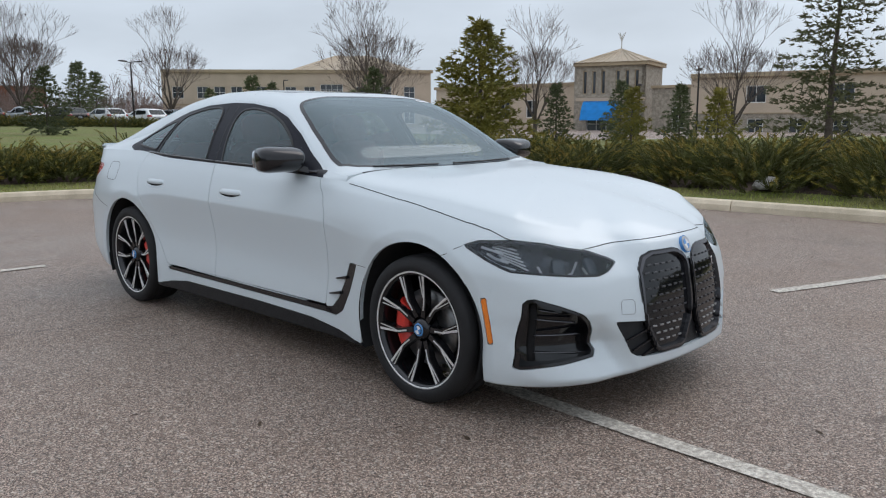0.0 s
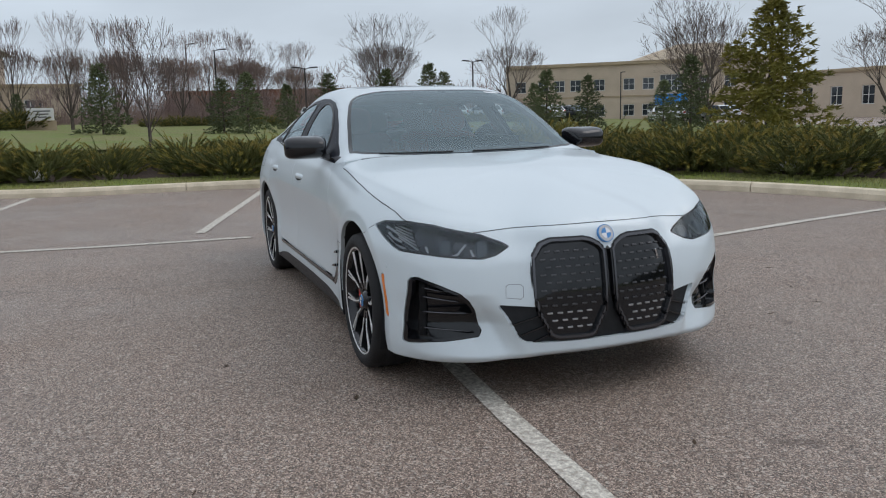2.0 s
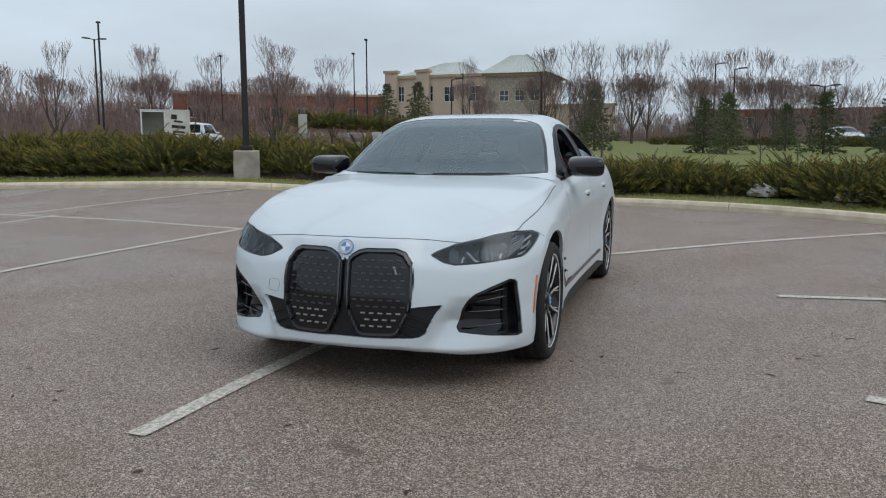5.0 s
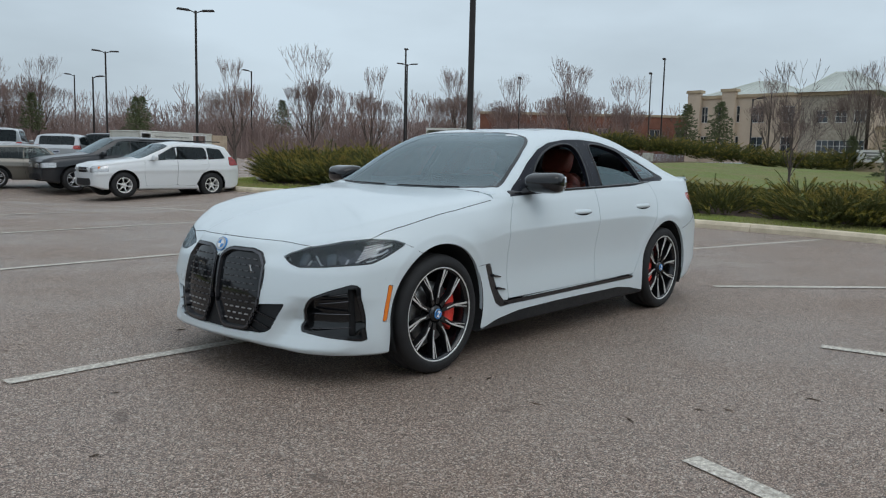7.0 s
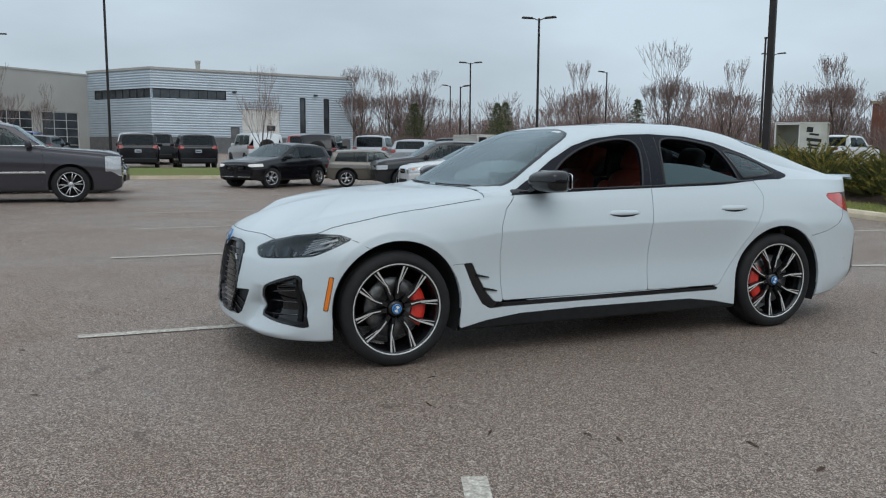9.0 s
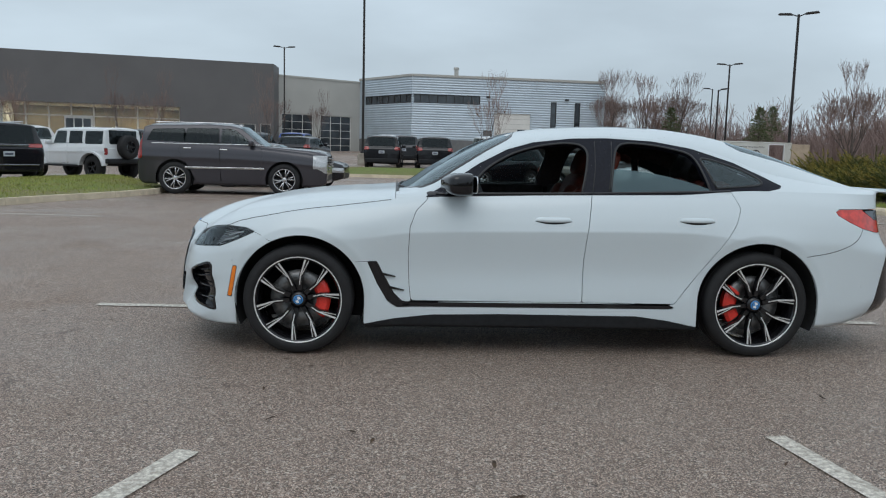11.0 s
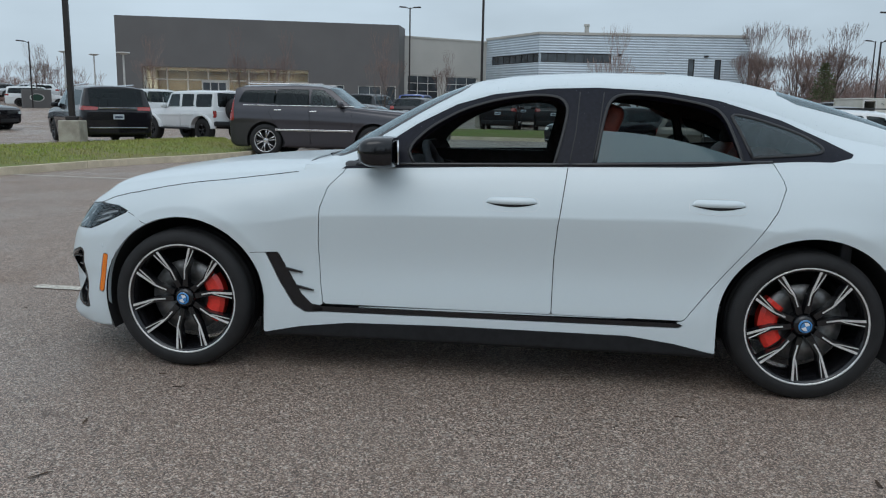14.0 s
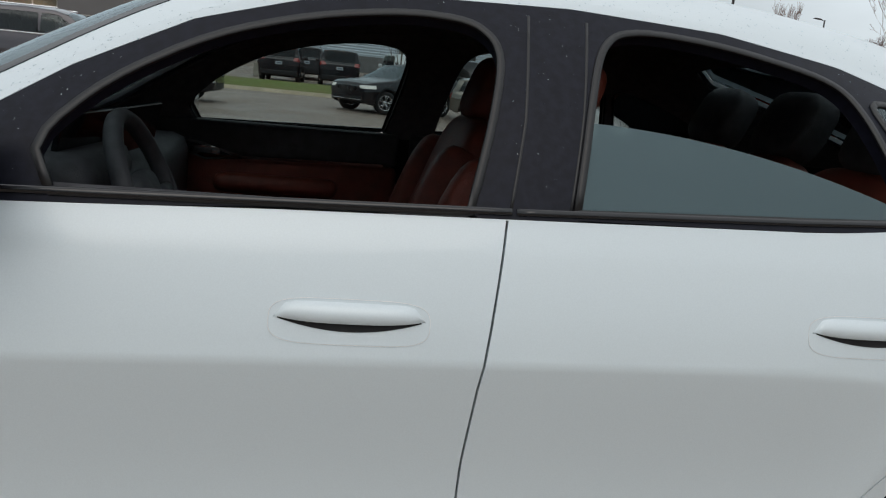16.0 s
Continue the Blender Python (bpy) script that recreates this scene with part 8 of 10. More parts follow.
# ---- parked vehicles ----
PAINTS = {
    "white": material("white_vehicle_paint", (0.70, 0.72, 0.73), 0.3, coat=0.9, fine=0.03, fine_scale=60),
    "silver": material("silver_vehicle_paint", (0.40, 0.42, 0.44), 0.32, 0.55, coat=0.9, fine=0.04, fine_scale=60),
    "grey": material("dark_grey_metallic_paint", (0.046, 0.044, 0.054), 0.26, 0.35, coat=0.6, fine=0.05, fine_scale=60),
    "slate": material("charcoal_metallic_paint", (0.022, 0.024, 0.028), 0.30, 0.3, coat=0.5, fine=0.05, fine_scale=60),
    "black": material("black_vehicle_paint", (0.006, 0.006, 0.009), 0.2, coat=0.45, spec=0.35, fine=0.05, fine_scale=60),
    "olive": material("warm_grey_brown_paint", (0.135, 0.125, 0.105), 0.32, 0.4, coat=0.9, fine=0.05, fine_scale=60),
    "blue": material("blue_vehicle_paint", (0.015, 0.06, 0.30), 0.3, coat=0.9, fine=0.05, fine_scale=60),
    "red": material("red_vehicle_paint", (0.30, 0.02, 0.03), 0.3, coat=0.9, fine=0.05, fine_scale=60),
}
TINT = glass_material("dark_tinted_glass", (0.22, 0.25, 0.25), 0.42, shine=0.6)
CLEAR = glass_material("vehicle_windscreen_glass", (0.60, 0.70, 0.68), 0.72)
LAMP_CLEAR = material("clear_lamp_lens", (0.55, 0.56, 0.57), 0.12, 0.4, spread=0.35, scale=40, coat=0.9)
TAIL_RED = material("deep_red_lamp_plastic", (0.30, 0.018, 0.014), 0.15, coat=0.8, spread=0.35, scale=14)
LAMP_LIT = material("lit_white_headlight", (0.5, 0.5, 0.5), 0.2)
LAMP_LIT.node_tree.nodes["Principled BSDF"].inputs["Emission Color"].default_value = (1.0, 0.95, 0.85, 1)
LAMP_LIT.node_tree.nodes["Principled BSDF"].inputs["Emission Strength"].default_value = 0.3
PLATE = material("pale_number_plate", (0.50, 0.53, 0.58), 0.5, spread=0.1, scale=40)
PLATE_INK = material("dark_plate_ink", (0.03, 0.04, 0.08), 0.6)
RIM_BRIGHT = material("bright_alloy_wheel", (0.58, 0.58, 0.59), 0.25, 0.85, spread=0.1, scale=30)


def road_wheel(r, rim, spokes, twin, mat, deep=0.22):
    """Meshes of one wheel about its own middle: tyre, rim barrel and spokes; the outer face looks along +z."""
    rr = r * rim
    bm = bmesh.new()
    lathe(bm, [(rr - 0.01, -deep / 2), (rr + 0.02, -deep / 2 - 0.01), (r - 0.03, -deep / 2), (r, -deep / 2 + 0.03), (r, deep / 2 - 0.03), (r - 0.03, deep / 2), (rr + 0.02, deep / 2 + 0.008), (rr - 0.008, deep / 2 - 0.006)], Matrix(), 36)
    tyre = bm
    bm = bmesh.new()
    lathe(bm, [(rr + 0.004, deep / 2 - 0.004), (rr - 0.012, deep / 2 + 0.002), (rr - 0.022, deep / 2 - 0.012), (rr - 0.04, 0), (rr - 0.04, -deep / 2)], Matrix(), 36)
    lathe(bm, [(0, deep / 2 - 0.028), (0.035, deep / 2 - 0.028), (0.075, deep / 2 - 0.045), (0.08, deep / 2 - 0.10)], Matrix(), 20)
    for k in range(spokes):
        for s in ((-1, 1) if twin else (0,)):
            a = 2 * math.pi * k / spokes
            b = a + s * (0.42 if twin else 0) / spokes * 2.4
            wide = 0.028 if twin else min(0.10, 1.1 * rr / spokes)
            p, q = Vector((0.05 * math.cos(a), 0.05 * math.sin(a), deep / 2 - 0.045)), Vector(((rr - 0.015) * math.cos(b), (rr - 0.015) * math.sin(b), deep / 2 - 0.02))
            strip(bm, [p, p.lerp(q, 0.5) + Vector((0, 0, 0.004)), q], [Vector((0, 0, 1))] * 3, [wide * 0.8, wide * 0.8, wide], 0.02)
    face = bm
    bm = bmesh.new()
    lathe(bm, [(0.0, -deep / 2 + 0.03), (rr - 0.045, -deep / 2 + 0.03), (rr - 0.045, -deep / 2)], Matrix(), 24)
    lathe(bm, [(0.05, 0.0), (rr * 0.72, 0.0), (rr * 0.72, -0.03)], Matrix(), 24)
    back = bm
    out_ = []
    for name, b, m in (("tyre", tyre, TYRE), ("rim", face, mat), ("brake_drum", back, LINER)):
        me = bpy.data.meshes.new(name)
        b.to_mesh(me)
        b.free()
        me.materials.append(m)
        me.polygons.foreach_set("use_smooth", [True] * len(me.polygons))
        out_.append(me)
    return out_


def vehicle_skin(v, step):
    """Half of the outer skin: rows from nose to tail, columns from the sill up over the roof to the middle."""
    x0, x1 = v["wb"] / 2 + v["fo"], -v["wb"] / 2 - v["ro"]
    w, nose, tail = v["W"] / 2, v["nose"], v["tail"]
    tx, tz = [p[0] for p in v["top"]][::-1], [p[1] for p in v["top"]][::-1]
    bx, bz = [p[0] for p in v["belt"]][::-1], [p[1] for p in v["belt"]][::-1]
    n = int((x0 - x1) / step)
    xs = set(np.linspace(x0, x1, n))
    xs |= {x0 - nose * u * u for u in np.linspace(0, 1, 7)} | {x1 + tail * u * u for u in np.linspace(0, 1, 7)}
    for (xa, za), (xb, zb) in zip(v["top"], v["top"][1:]):
        k = int(abs(za - zb) / step)
        xs |= set(np.linspace(xa, xb, k + 2)) if k else set()
    xs = sorted(xs, reverse=True)
    rows, cap = [], [(x0, s) for s in (0.0, 0.35, 0.7, 0.9)]
    for x, k in cap + [(x, 1.0) for x in xs] + [(x1, s) for s in (0.9, 0.7, 0.35, 0.0)]:
        d = max(0.0, 1 - (x0 - x) / nose)
        e = max(0.0, 1 - (x - x1) / tail)
        half = w - v["nose_in"] * (1 - math.sqrt(max(0.0, 1 - d * d))) - v["tail_in"] * (1 - math.sqrt(max(0.0, 1 - e * e)))
        top, belt = float(np.interp(x, tx, tz)), float(np.interp(x, bx, bz))
        belt = min(belt, top - 0.03)
        sill = v["sill"] + 0.10 * d * d + 0.12 * e * e
        row = [(half - 0.16, sill - 0.02), (half - 0.05, sill)]
        for u in np.linspace(0, 1, 20)[1:]:
            z = sill + (belt - sill) * u
            row.append((half - 0.045 * (1 - u) ** 2.2 - 0.05 * max(0, u - 0.72) ** 2 / 0.0784 + (0.012 if 0.60 < u < 0.70 else 0), z))
        zr = top - min(0.07, 0.35 * (top - belt))
        yr = half - 0.08 - v["tuck"] * (zr - belt)
        for u in np.linspace(0, 1, 14)[1:]:
            row.append((half - 0.05 + (yr - half + 0.05) * u - 0.025 * u * (1 - u) * -2, belt + (zr - belt) * u))
        for u in np.linspace(0, 1, 16)[1:]:
            row.append((yr * (1 - u), zr + (top - zr) * (1 - (1 - u) ** 2.6)))
        bulge = (1 - k) * (0.05 if x > 0 else -0.04)
        rows.append([(x + bulge, y * k, z) for y, z in row])
    return np.array(rows), 21, 34


def vehicle(v, label, category="car", detail=1.0):
    """A whole parked vehicle from its numbers; +x is its front, its wheels stand on z = 0."""
    car = thing(v["name"], Matrix(), label, category, v.get("group", ""))
    P, c_belt, c_rail = vehicle_skin(v, 0.058 / detail)
    X, Y, Z = P[..., 0], P[..., 1], P[..., 2]
    col = np.broadcast_to(np.arange(P.shape[1])[None, :], X.shape)
    x0, x1, hw, r = v["wb"] / 2 + v["fo"], -v["wb"] / 2 - v["ro"], v["wb"] / 2, v["r"]
    paint = PAINTS[v["paint"]]
    far = 9.0
    panes, panels = [], []

    def region(poly, plane, where):
        a, b = (X, Z) if plane == "xz" else (Y, Z) if plane == "yz" else (X, Y)
        return np.maximum(poly_distance(poly, a, b), where)

    side_zone = np.where((col >= c_belt - 1) & (col <= c_rail), -far, far).astype(float)
    low_zone = np.where(col <= c_belt, -far, far).astype(float)
    roof_zone = np.where(col >= c_rail - 1, -far, far).astype(float)
    for poly in v["windows"]:
        panes.append(("window", region(poly, "xz", side_zone), TINT if v.get("dark", True) and poly[0][0] < 0.2 else CLEAR, 0.006))
    if "screen" in v:
        xa, xb = v["screen"]
        panes.append(("windscreen", np.maximum(np.maximum(X - xa, xb - X), np.maximum(roof_zone, Y - 0.86 * v["W"] / 2)), CLEAR, 0.006))
    if "rear_glass" in v:
        za, zb, yy, xr = v["rear_glass"]
        panes.append(("rear_window", np.maximum(np.maximum(Z - zb, za - Z), np.maximum(Y - yy, np.maximum(X - xr, roof_zone))), TINT, 0.006))
    for name, poly, mat in v.get("front", ()):
        panes.append((name, np.maximum(poly_distance(poly, Y, Z), v["front_x"] - X), mat, 0.004))
    for name, poly, mat in v.get("rear", ()):
        panes.append((name, np.maximum(poly_distance(poly, Y, Z), X - v["rear_x"]), mat, 0.004))
    for poly in v["doors"]:
        panels.append(("door", region(poly, "xz", low_zone), paint, 0.005))
    arch = np.minimum(np.hypot(X - hw, Z - r) - v["arch"], np.hypot(X + hw, Z - r) - v["arch"])
    arch = np.maximum(arch, np.where(col <= c_belt, -far, far))
    body = -arch
    for name, f, mat, gap in panes + panels:
        body = np.maximum(body, gap - f)
    clad = v.get("clad", 0.0)
    if clad:
        lower = np.maximum(np.minimum(Z - clad, np.minimum(np.hypot(X - hw, Z - r), np.hypot(X + hw, Z - r)) - v["arch"] - v.get("flare", 0.05)), np.where(col <= c_belt, -far, far))
        panels = [(n, np.maximum(f, 0.0 - lower), m, g) for n, f, m, g in panels]
        panel_mesh("lower_cladding", both_sides(P, np.maximum(body, lower) if not v["doors"] else np.maximum(lower, -arch)), v.get("clad_mat", SATIN_BLACK), car, 0.01, "black plastic sill and arch cladding")
        body = np.maximum(body, -lower)
    panel_mesh("body", both_sides(P, body), paint, car, 0.02)
    mirror_y = Matrix.Diagonal((1, -1, 1, 1))
    for name, f, mat, gap in panes + panels:
        verts, faces = clip_grid(P, f)
        if not faces:
            continue
        whole = name in ("windscreen", "rear_window", "grille", "lower_grille", "light_bar", "tailgate_trim")
        flipped = [np.array((q[0], -q[1], q[2])) for q in verts], [t[::-1] for t in faces]
        if whole:
            panel_mesh(name, [(verts, faces), flipped], mat, car, 0.01)
        else:
            for piece in ((verts, faces), flipped):
                ob = panel_mesh(name, [piece], mat, car, 0.012)

    # wheels, wells, floor and seats
    tyre, rim, back = v["wheel"]
    inset = v["W"] / 2 - 0.125
    for x in (hw, -hw):
        for s in (1, -1):
            hub = new("wheel", tyre)
            hub.matrix_world = Matrix.Translation((x, s * inset, r)) @ pose(0, 0, 0, -90 * s, 0, v.get("steer", 0) if x > 0 else 0) @ pose(0, 0, 0, 0, 0, 17 * s + x * 20)
            hub.parent = car
            for me in (rim, back):
                ob = new(me.name, me)
                ob.parent = hub
    bm = bmesh.new()
    w2 = v["W"] - 0.34
    box(bm, (x0 - x1 - 0.45, w2 - 0.35, 0.18), pose((x0 + x1) / 2, 0, v["sill"] + 0.10))
    for x in (hw, -hw):
        box(bm, (v["arch"] * 2 + 0.02, w2, v["arch"] + r - v["sill"]), pose(x, 0, (v["arch"] + r + v["sill"]) / 2 + 0.01))
    belt = v["belt"][len(v["belt"]) // 2][1]
    cx = v.get("cabin", (hw - 0.35, x1 + 0.5))
    box(bm, (cx[0] - cx[1], w2 + 0.1, 0.5), pose((cx[0] + cx[1]) / 2, 0, belt - 0.36), 0.03)
    part("underbody", bm, LINER, car)
    rows = v.get("rows", (0.05, -0.85))
    for x in rows:
        for y in (0.36, -0.36):
            bm = bmesh.new()
            superbox(bm, (0.16, 0.48, 0.62), pose(x, y, belt + 0.02, 0, -12, 0), 0.5, 8, 14)
            superbox(bm, (0.10, 0.25, 0.17), pose(x - 0.09, y, belt + 0.40, 0, -8, 0), 0.6, 8, 14)
            part("seat", bm, CABIN, car, smooth=True)

    # mirrors, handles and plates
    mx, mz = v["mirror"]
    for s in (1, -1):
        bm = bmesh.new()
        superbox(bm, (0.13, 0.22, 0.16), pose(mx, s * (v["W"] / 2 + 0.06), mz), 0.45, 8, 16)
        box(bm, (0.05, 0.12, 0.04), pose(mx, s * (v["W"] / 2 - 0.05), mz - 0.05), 0.01)
        part("wing_mirror", bm, v.get("mirror_mat", paint), car, smooth=True)
        for hx, hz in v["handles"]:
            bm = bmesh.new()
            box(bm, (0.20, 0.03, 0.034), pose(hx, s * (v["W"] / 2 - 0.022), hz), 0.01)
            part("door_handle", bm, v.get("handle_mat", paint), car)
    for x, z, s in v["plates"]:
        bm = bmesh.new()
        box(bm, (0.012, 0.31, 0.15), pose(x, 0, z), 0.003)
        plate = part("number_plate", bm, PLATE, car, "pale plate with a dark bar")
        bm = bmesh.new()
        box(bm, (0.004, 0.22, 0.055), pose(x + s * 0.0075, 0, z - 0.005))
        part("plate_bar", bm, PLATE_INK, plate)
    return car


def add_bar(car, name, mat, *boxes):
    """One part of several small bevelled boxes: (size, x, y, z) in the vehicle's own frame, on both sides where y is not nought."""
    for size, x, y, z in boxes:
        for s in ((1, -1) if y else (1,)):
            bm = bmesh.new()
            box(bm, size, pose(x, s * y, z), min(size) * 0.25)
            part(name, bm, mat, car)


def stand(car, x, y, heading, z=None):
    """Sets a vehicle down with its middle at x, y, its front towards the heading in degrees."""
    car.matrix_world = pose(x, y, ground_z(x, y) if z is None else z, 0, 0, heading)
    return car


WHEEL_BIG = road_wheel(0.42, 0.70, 6, True, RIM_BRIGHT)
WHEEL_OFF = road_wheel(0.42, 0.54, 5, False, RIM_BLACK, 0.28)
WHEEL_SUV = road_wheel(0.36, 0.66, 5, True, RIM_BRIGHT)
WHEEL_FIVE = road_wheel(0.355, 0.62, 6, False, RIM_SILVER)
WHEEL_HATCH = road_wheel(0.315, 0.70, 5, True, RIM_BRIGHT)
WHEEL_DARK = road_wheel(0.37, 0.70, 5, True, RIM_BLACK)


def suv_numbers(name, paint, L=4.6, W=1.88, H=1.70, wb=2.70, r=0.36, hood=1.02, belt=1.06, rake=0.72, tail_lean=0.28, wheel=None, **more):
    """Numbers of a common tall five-door; others override single entries."""
    fo = (L - wb) * 0.47
    ro = L - wb - fo
    hw, x0, x1 = wb / 2, wb / 2 + fo, -wb / 2 - ro
    base = hw - 0.42
    front = base - rake
    v = dict(name=name, paint=paint, W=W, wb=wb, fo=fo, ro=ro, r=r, sill=0.27, arch=r + 0.07, nose=0.42, nose_in=0.20, tail=0.30, tail_in=0.10, tuck=0.24,
             top=[(x0, hood - 0.20), (x0 - 0.06, hood - 0.11), (x0 - 0.30, hood - 0.04), (base + 0.25, hood + 0.05), (base, hood + 0.08), (front, H - 0.06), (front - 0.35, H - 0.01), (-0.5, H), (x1 + tail_lean + 0.25, H - 0.04), (x1 + tail_lean, H - 0.08), (x1 + 0.08, belt), (x1 + 0.02, belt - 0.06), (x1, belt - 0.12)],
             belt=[(x0, hood - 0.24), (x0 - 0.3, hood - 0.14), (base, hood - 0.02), (0.0, belt - 0.02), (x1 + 0.5, belt + 0.03), (x1, belt + 0.03)],
             screen=(base - 0.03, front + 0.04), rear_glass=(belt + 0.03, H - 0.15, W * 0.36, x1 + tail_lean + 0.05), front_x=x0 - 0.36, rear_x=x1 + 0.34,
             mirror=(base - 0.42, belt + 0.06), handles=[(-0.15, belt - 0.13), (-1.08, belt - 0.11)], plates=[(x1 - 0.045, belt - 0.28, -1)], wheel=wheel or WHEEL_SUV, cabin=(base - 0.2, x1 + 0.5))
    zb, zt = belt + 0.02, H - 0.16
    v["windows"] = [
        [(base - 0.36, zb), (front - 0.10, zt - 0.02), (front - 0.30, zt), (-0.20, zt), (-0.23, zb)],
        [(-0.29, zb), (-0.27, zt), (-1.10, zt - 0.01), (-1.16, zb + 0.05), (-1.12, zb)],
        [(-1.22, zb + 0.02), (-1.18, zt - 0.01), (x1 + tail_lean + 0.18, zt - 0.05), (x1 + tail_lean + 0.03, zb + 0.06)]]
    v["doors"] = [[(base - 0.20, belt + 0.1), (base - 0.14, belt - 0.3), (base - 0.2, 0.36), (-0.22, 0.36), (-0.25, belt + 0.1)],
                  [(-0.262, belt + 0.1), (-0.232, 0.36), (-hw + r + 0.12, 0.36), (-hw + r * 0.9, r + 0.28), (-hw + 0.1, belt - 0.16), (-1.16, belt + 0.1)]]
    v["front"] = [("grille", [(-0.1, hood - 0.42), (0.50, hood - 0.42), (0.54, hood - 0.25), (-0.1, hood - 0.25)], GLOSS_BLACK),
                  ("headlight", [(0.58, hood - 0.40), (W / 2 + 0.1, hood - 0.38), (W / 2 + 0.1, hood - 0.22), (0.58, hood - 0.27)], LAMP_CLEAR),
                  ("lower_grille", [(-0.1, 0.36), (0.66, 0.36), (0.60, 0.52), (-0.1, 0.52)], SATIN_BLACK)]
    v["rear"] = [("tail_light", [(W * 0.33, belt - 0.17), (W, belt - 0.14), (W, belt + 0.02), (W * 0.36, belt + 0.01)], TAIL_RED)]
    v.update(more)
    return v


def between(rear, front, wide, towards):
    """Middle and heading of a vehicle from where its two wheels on one side stand."""
    a, b = Vector(rear), Vector(front)
    d = (b - a).normalized()
    n = Vector((-d.y, d.x))
    c = (a + b) / 2
    if n.dot(Vector(towards) - c) > 0:
        n = -n
    c += n * (wide / 2 - 0.12)
    return c.x, c.y, math.degrees(math.atan2(d.y, d.x))


# dark grey full-size SUV with chrome trim
big = suv_numbers("full_size_suv", "grey", 4.91, 2.04, 1.89, 2.84, 0.42, 1.25, 1.31, 0.78, 0.14, WHEEL_BIG, tuck=0.20, nose=0.30, nose_in=0.14, tail_in=0.07, tail=0.2, arch=0.49, handle_mat=CHROME, dark=True)
big["fo"], big["ro"] = 1.12, 0.95
hx, bx1 = big["wb"] / 2, -big["wb"] / 2 - big["ro"]
bx0 = hx + big["fo"]
big["top"] = [(bx0, 1.10), (bx0 - 0.04, 1.17), (bx0 - 0.25, 1.23), (hx - 0.15, 1.29), (hx - 0.5, 1.31), (0.30, 1.80), (0.0, 1.87), (-0.6, 1.89), (bx1 + 0.35, 1.85), (bx1 + 0.16, 1.79), (bx1 + 0.05, 1.22), (bx1, 1.10)]
big["windows"][2] = [(-1.20, 1.36), (-1.16, 1.71), (-1.98, 1.68), (-2.12, 1.39)]
big["front_x"], big["plates"] = bx0 - 0.36, [(bx1 - 0.045, 1.03, -1)]
big["front"] = [("grille", [(-0.1, 0.66), (0.56, 0.66), (0.62, 1.06), (-0.1, 1.06)], GLOSS_BLACK), ("headlight", [(0.68, 0.60), (0.96, 0.62), (1.2, 1.10), (0.70, 1.07)], LAMP_CLEAR), ("lower_grille", [(-0.1, 0.42), (0.8, 0.42), (0.7, 0.58), (-0.1, 0.58)], SATIN_BLACK)]
big["rear"] = [("tail_light", [(0.88, 0.92), (1.2, 0.92), (1.2, 1.72), (0.80, 1.72)], TAIL_RED)]
big["rear_x"] = bx1 + 0.13
CAR_BIG = vehicle(big, "dark grey full-size SUV with chrome trim and bright multi-spoke wheels", "SUV")
add_bar(CAR_BIG, "chrome_strip", CHROME, ((2.05, 0.03, 0.05), -0.12, 1.012, 0.70), ((2.9, 0.02, 0.022), -0.55, 0.968, 1.318))
for zz in (0.72, 0.79, 0.86, 0.93, 1.0):
    add_bar(CAR_BIG, "grille_bar", CHROME, ((0.03, 1.12, 0.03), bx0 + 0.045, 0, zz))
add_bar(CAR_BIG, "roof_rail", CHROME, ((2.0, 0.035, 0.03), -0.95, 0.70, 1.868))
stand(CAR_BIG, *between((6.60, -15.5), (3.76, -15.5), 2.04, (2, 4)))

# white four-door off-roader with a spare wheel
jx = suv_numbers("off_roader", "white", 4.55, 1.78, 1.87, 2.95, 0.42, 1.22, 1.22, 0.35, 0.04, WHEEL_OFF, tuck=0.10, nose=0.14, nose_in=0.22, tail=0.10, tail_in=0.05, sill=0.50, arch=0.56, clad=0.0)
j0, j1 = jx["wb"] / 2 + jx["fo"], -jx["wb"] / 2 - jx["ro"] + 0.25
jx["ro"] -= 0.25
jx["top"] = [(j0, 1.00), (j0 - 0.05, 1.12), (0.85, 1.22), (0.72, 1.24), (0.42, 1.78), (0.25, 1.85), (-0.6, 1.87), (j1 + 0.1, 1.85), (j1 + 0.04, 1.82), (j1 + 0.01, 1.2), (j1, 1.1)]
jx["screen"], jx["rear_glass"] = (0.70, 0.45), (1.26, 1.74, 0.62, j1 + 0.06)
jx["windows"] = [[(0.50, 1.25), (0.34, 1.70), (-0.15, 1.70), (-0.15, 1.25)], [(-0.30, 1.25), (-0.30, 1.70), (-0.95, 1.70), (-0.95, 1.25)], [(-1.10, 1.25), (-1.10, 1.70), (j1 + 0.12, 1.70), (j1 + 0.12, 1.25)]]
jx["doors"] = [[(0.72, 1.3), (0.76, 0.56), (-0.2, 0.56), (-0.22, 1.3)], [(-0.235, 1.3), (-0.215, 0.56), (-0.78, 0.56), (-1.02, 0.95), (-1.02, 1.3)]]
jx["front"] = [("grille", [(-0.1, 0.72), (0.40, 0.72), (0.44, 1.06), (-0.1, 1.06)], GLOSS_BLACK), ("headlight", [(0.52, 0.86), (0.66, 0.86), (0.66, 1.02), (0.52, 1.02)], LAMP_CLEAR)]
jx["rear"] = [("tail_light", [(0.72, 0.88), (0.86, 0.88), (0.86, 1.12), (0.72, 1.12)], TAIL_RED)]
jx["rear_x"], jx["front_x"] = j1 + 0.12, j0 - 0.1
jx["plates"] = []
CAR_JEEP = vehicle(jx, "white four-door off-roader with black wheels and a rear spare", "off-roader")
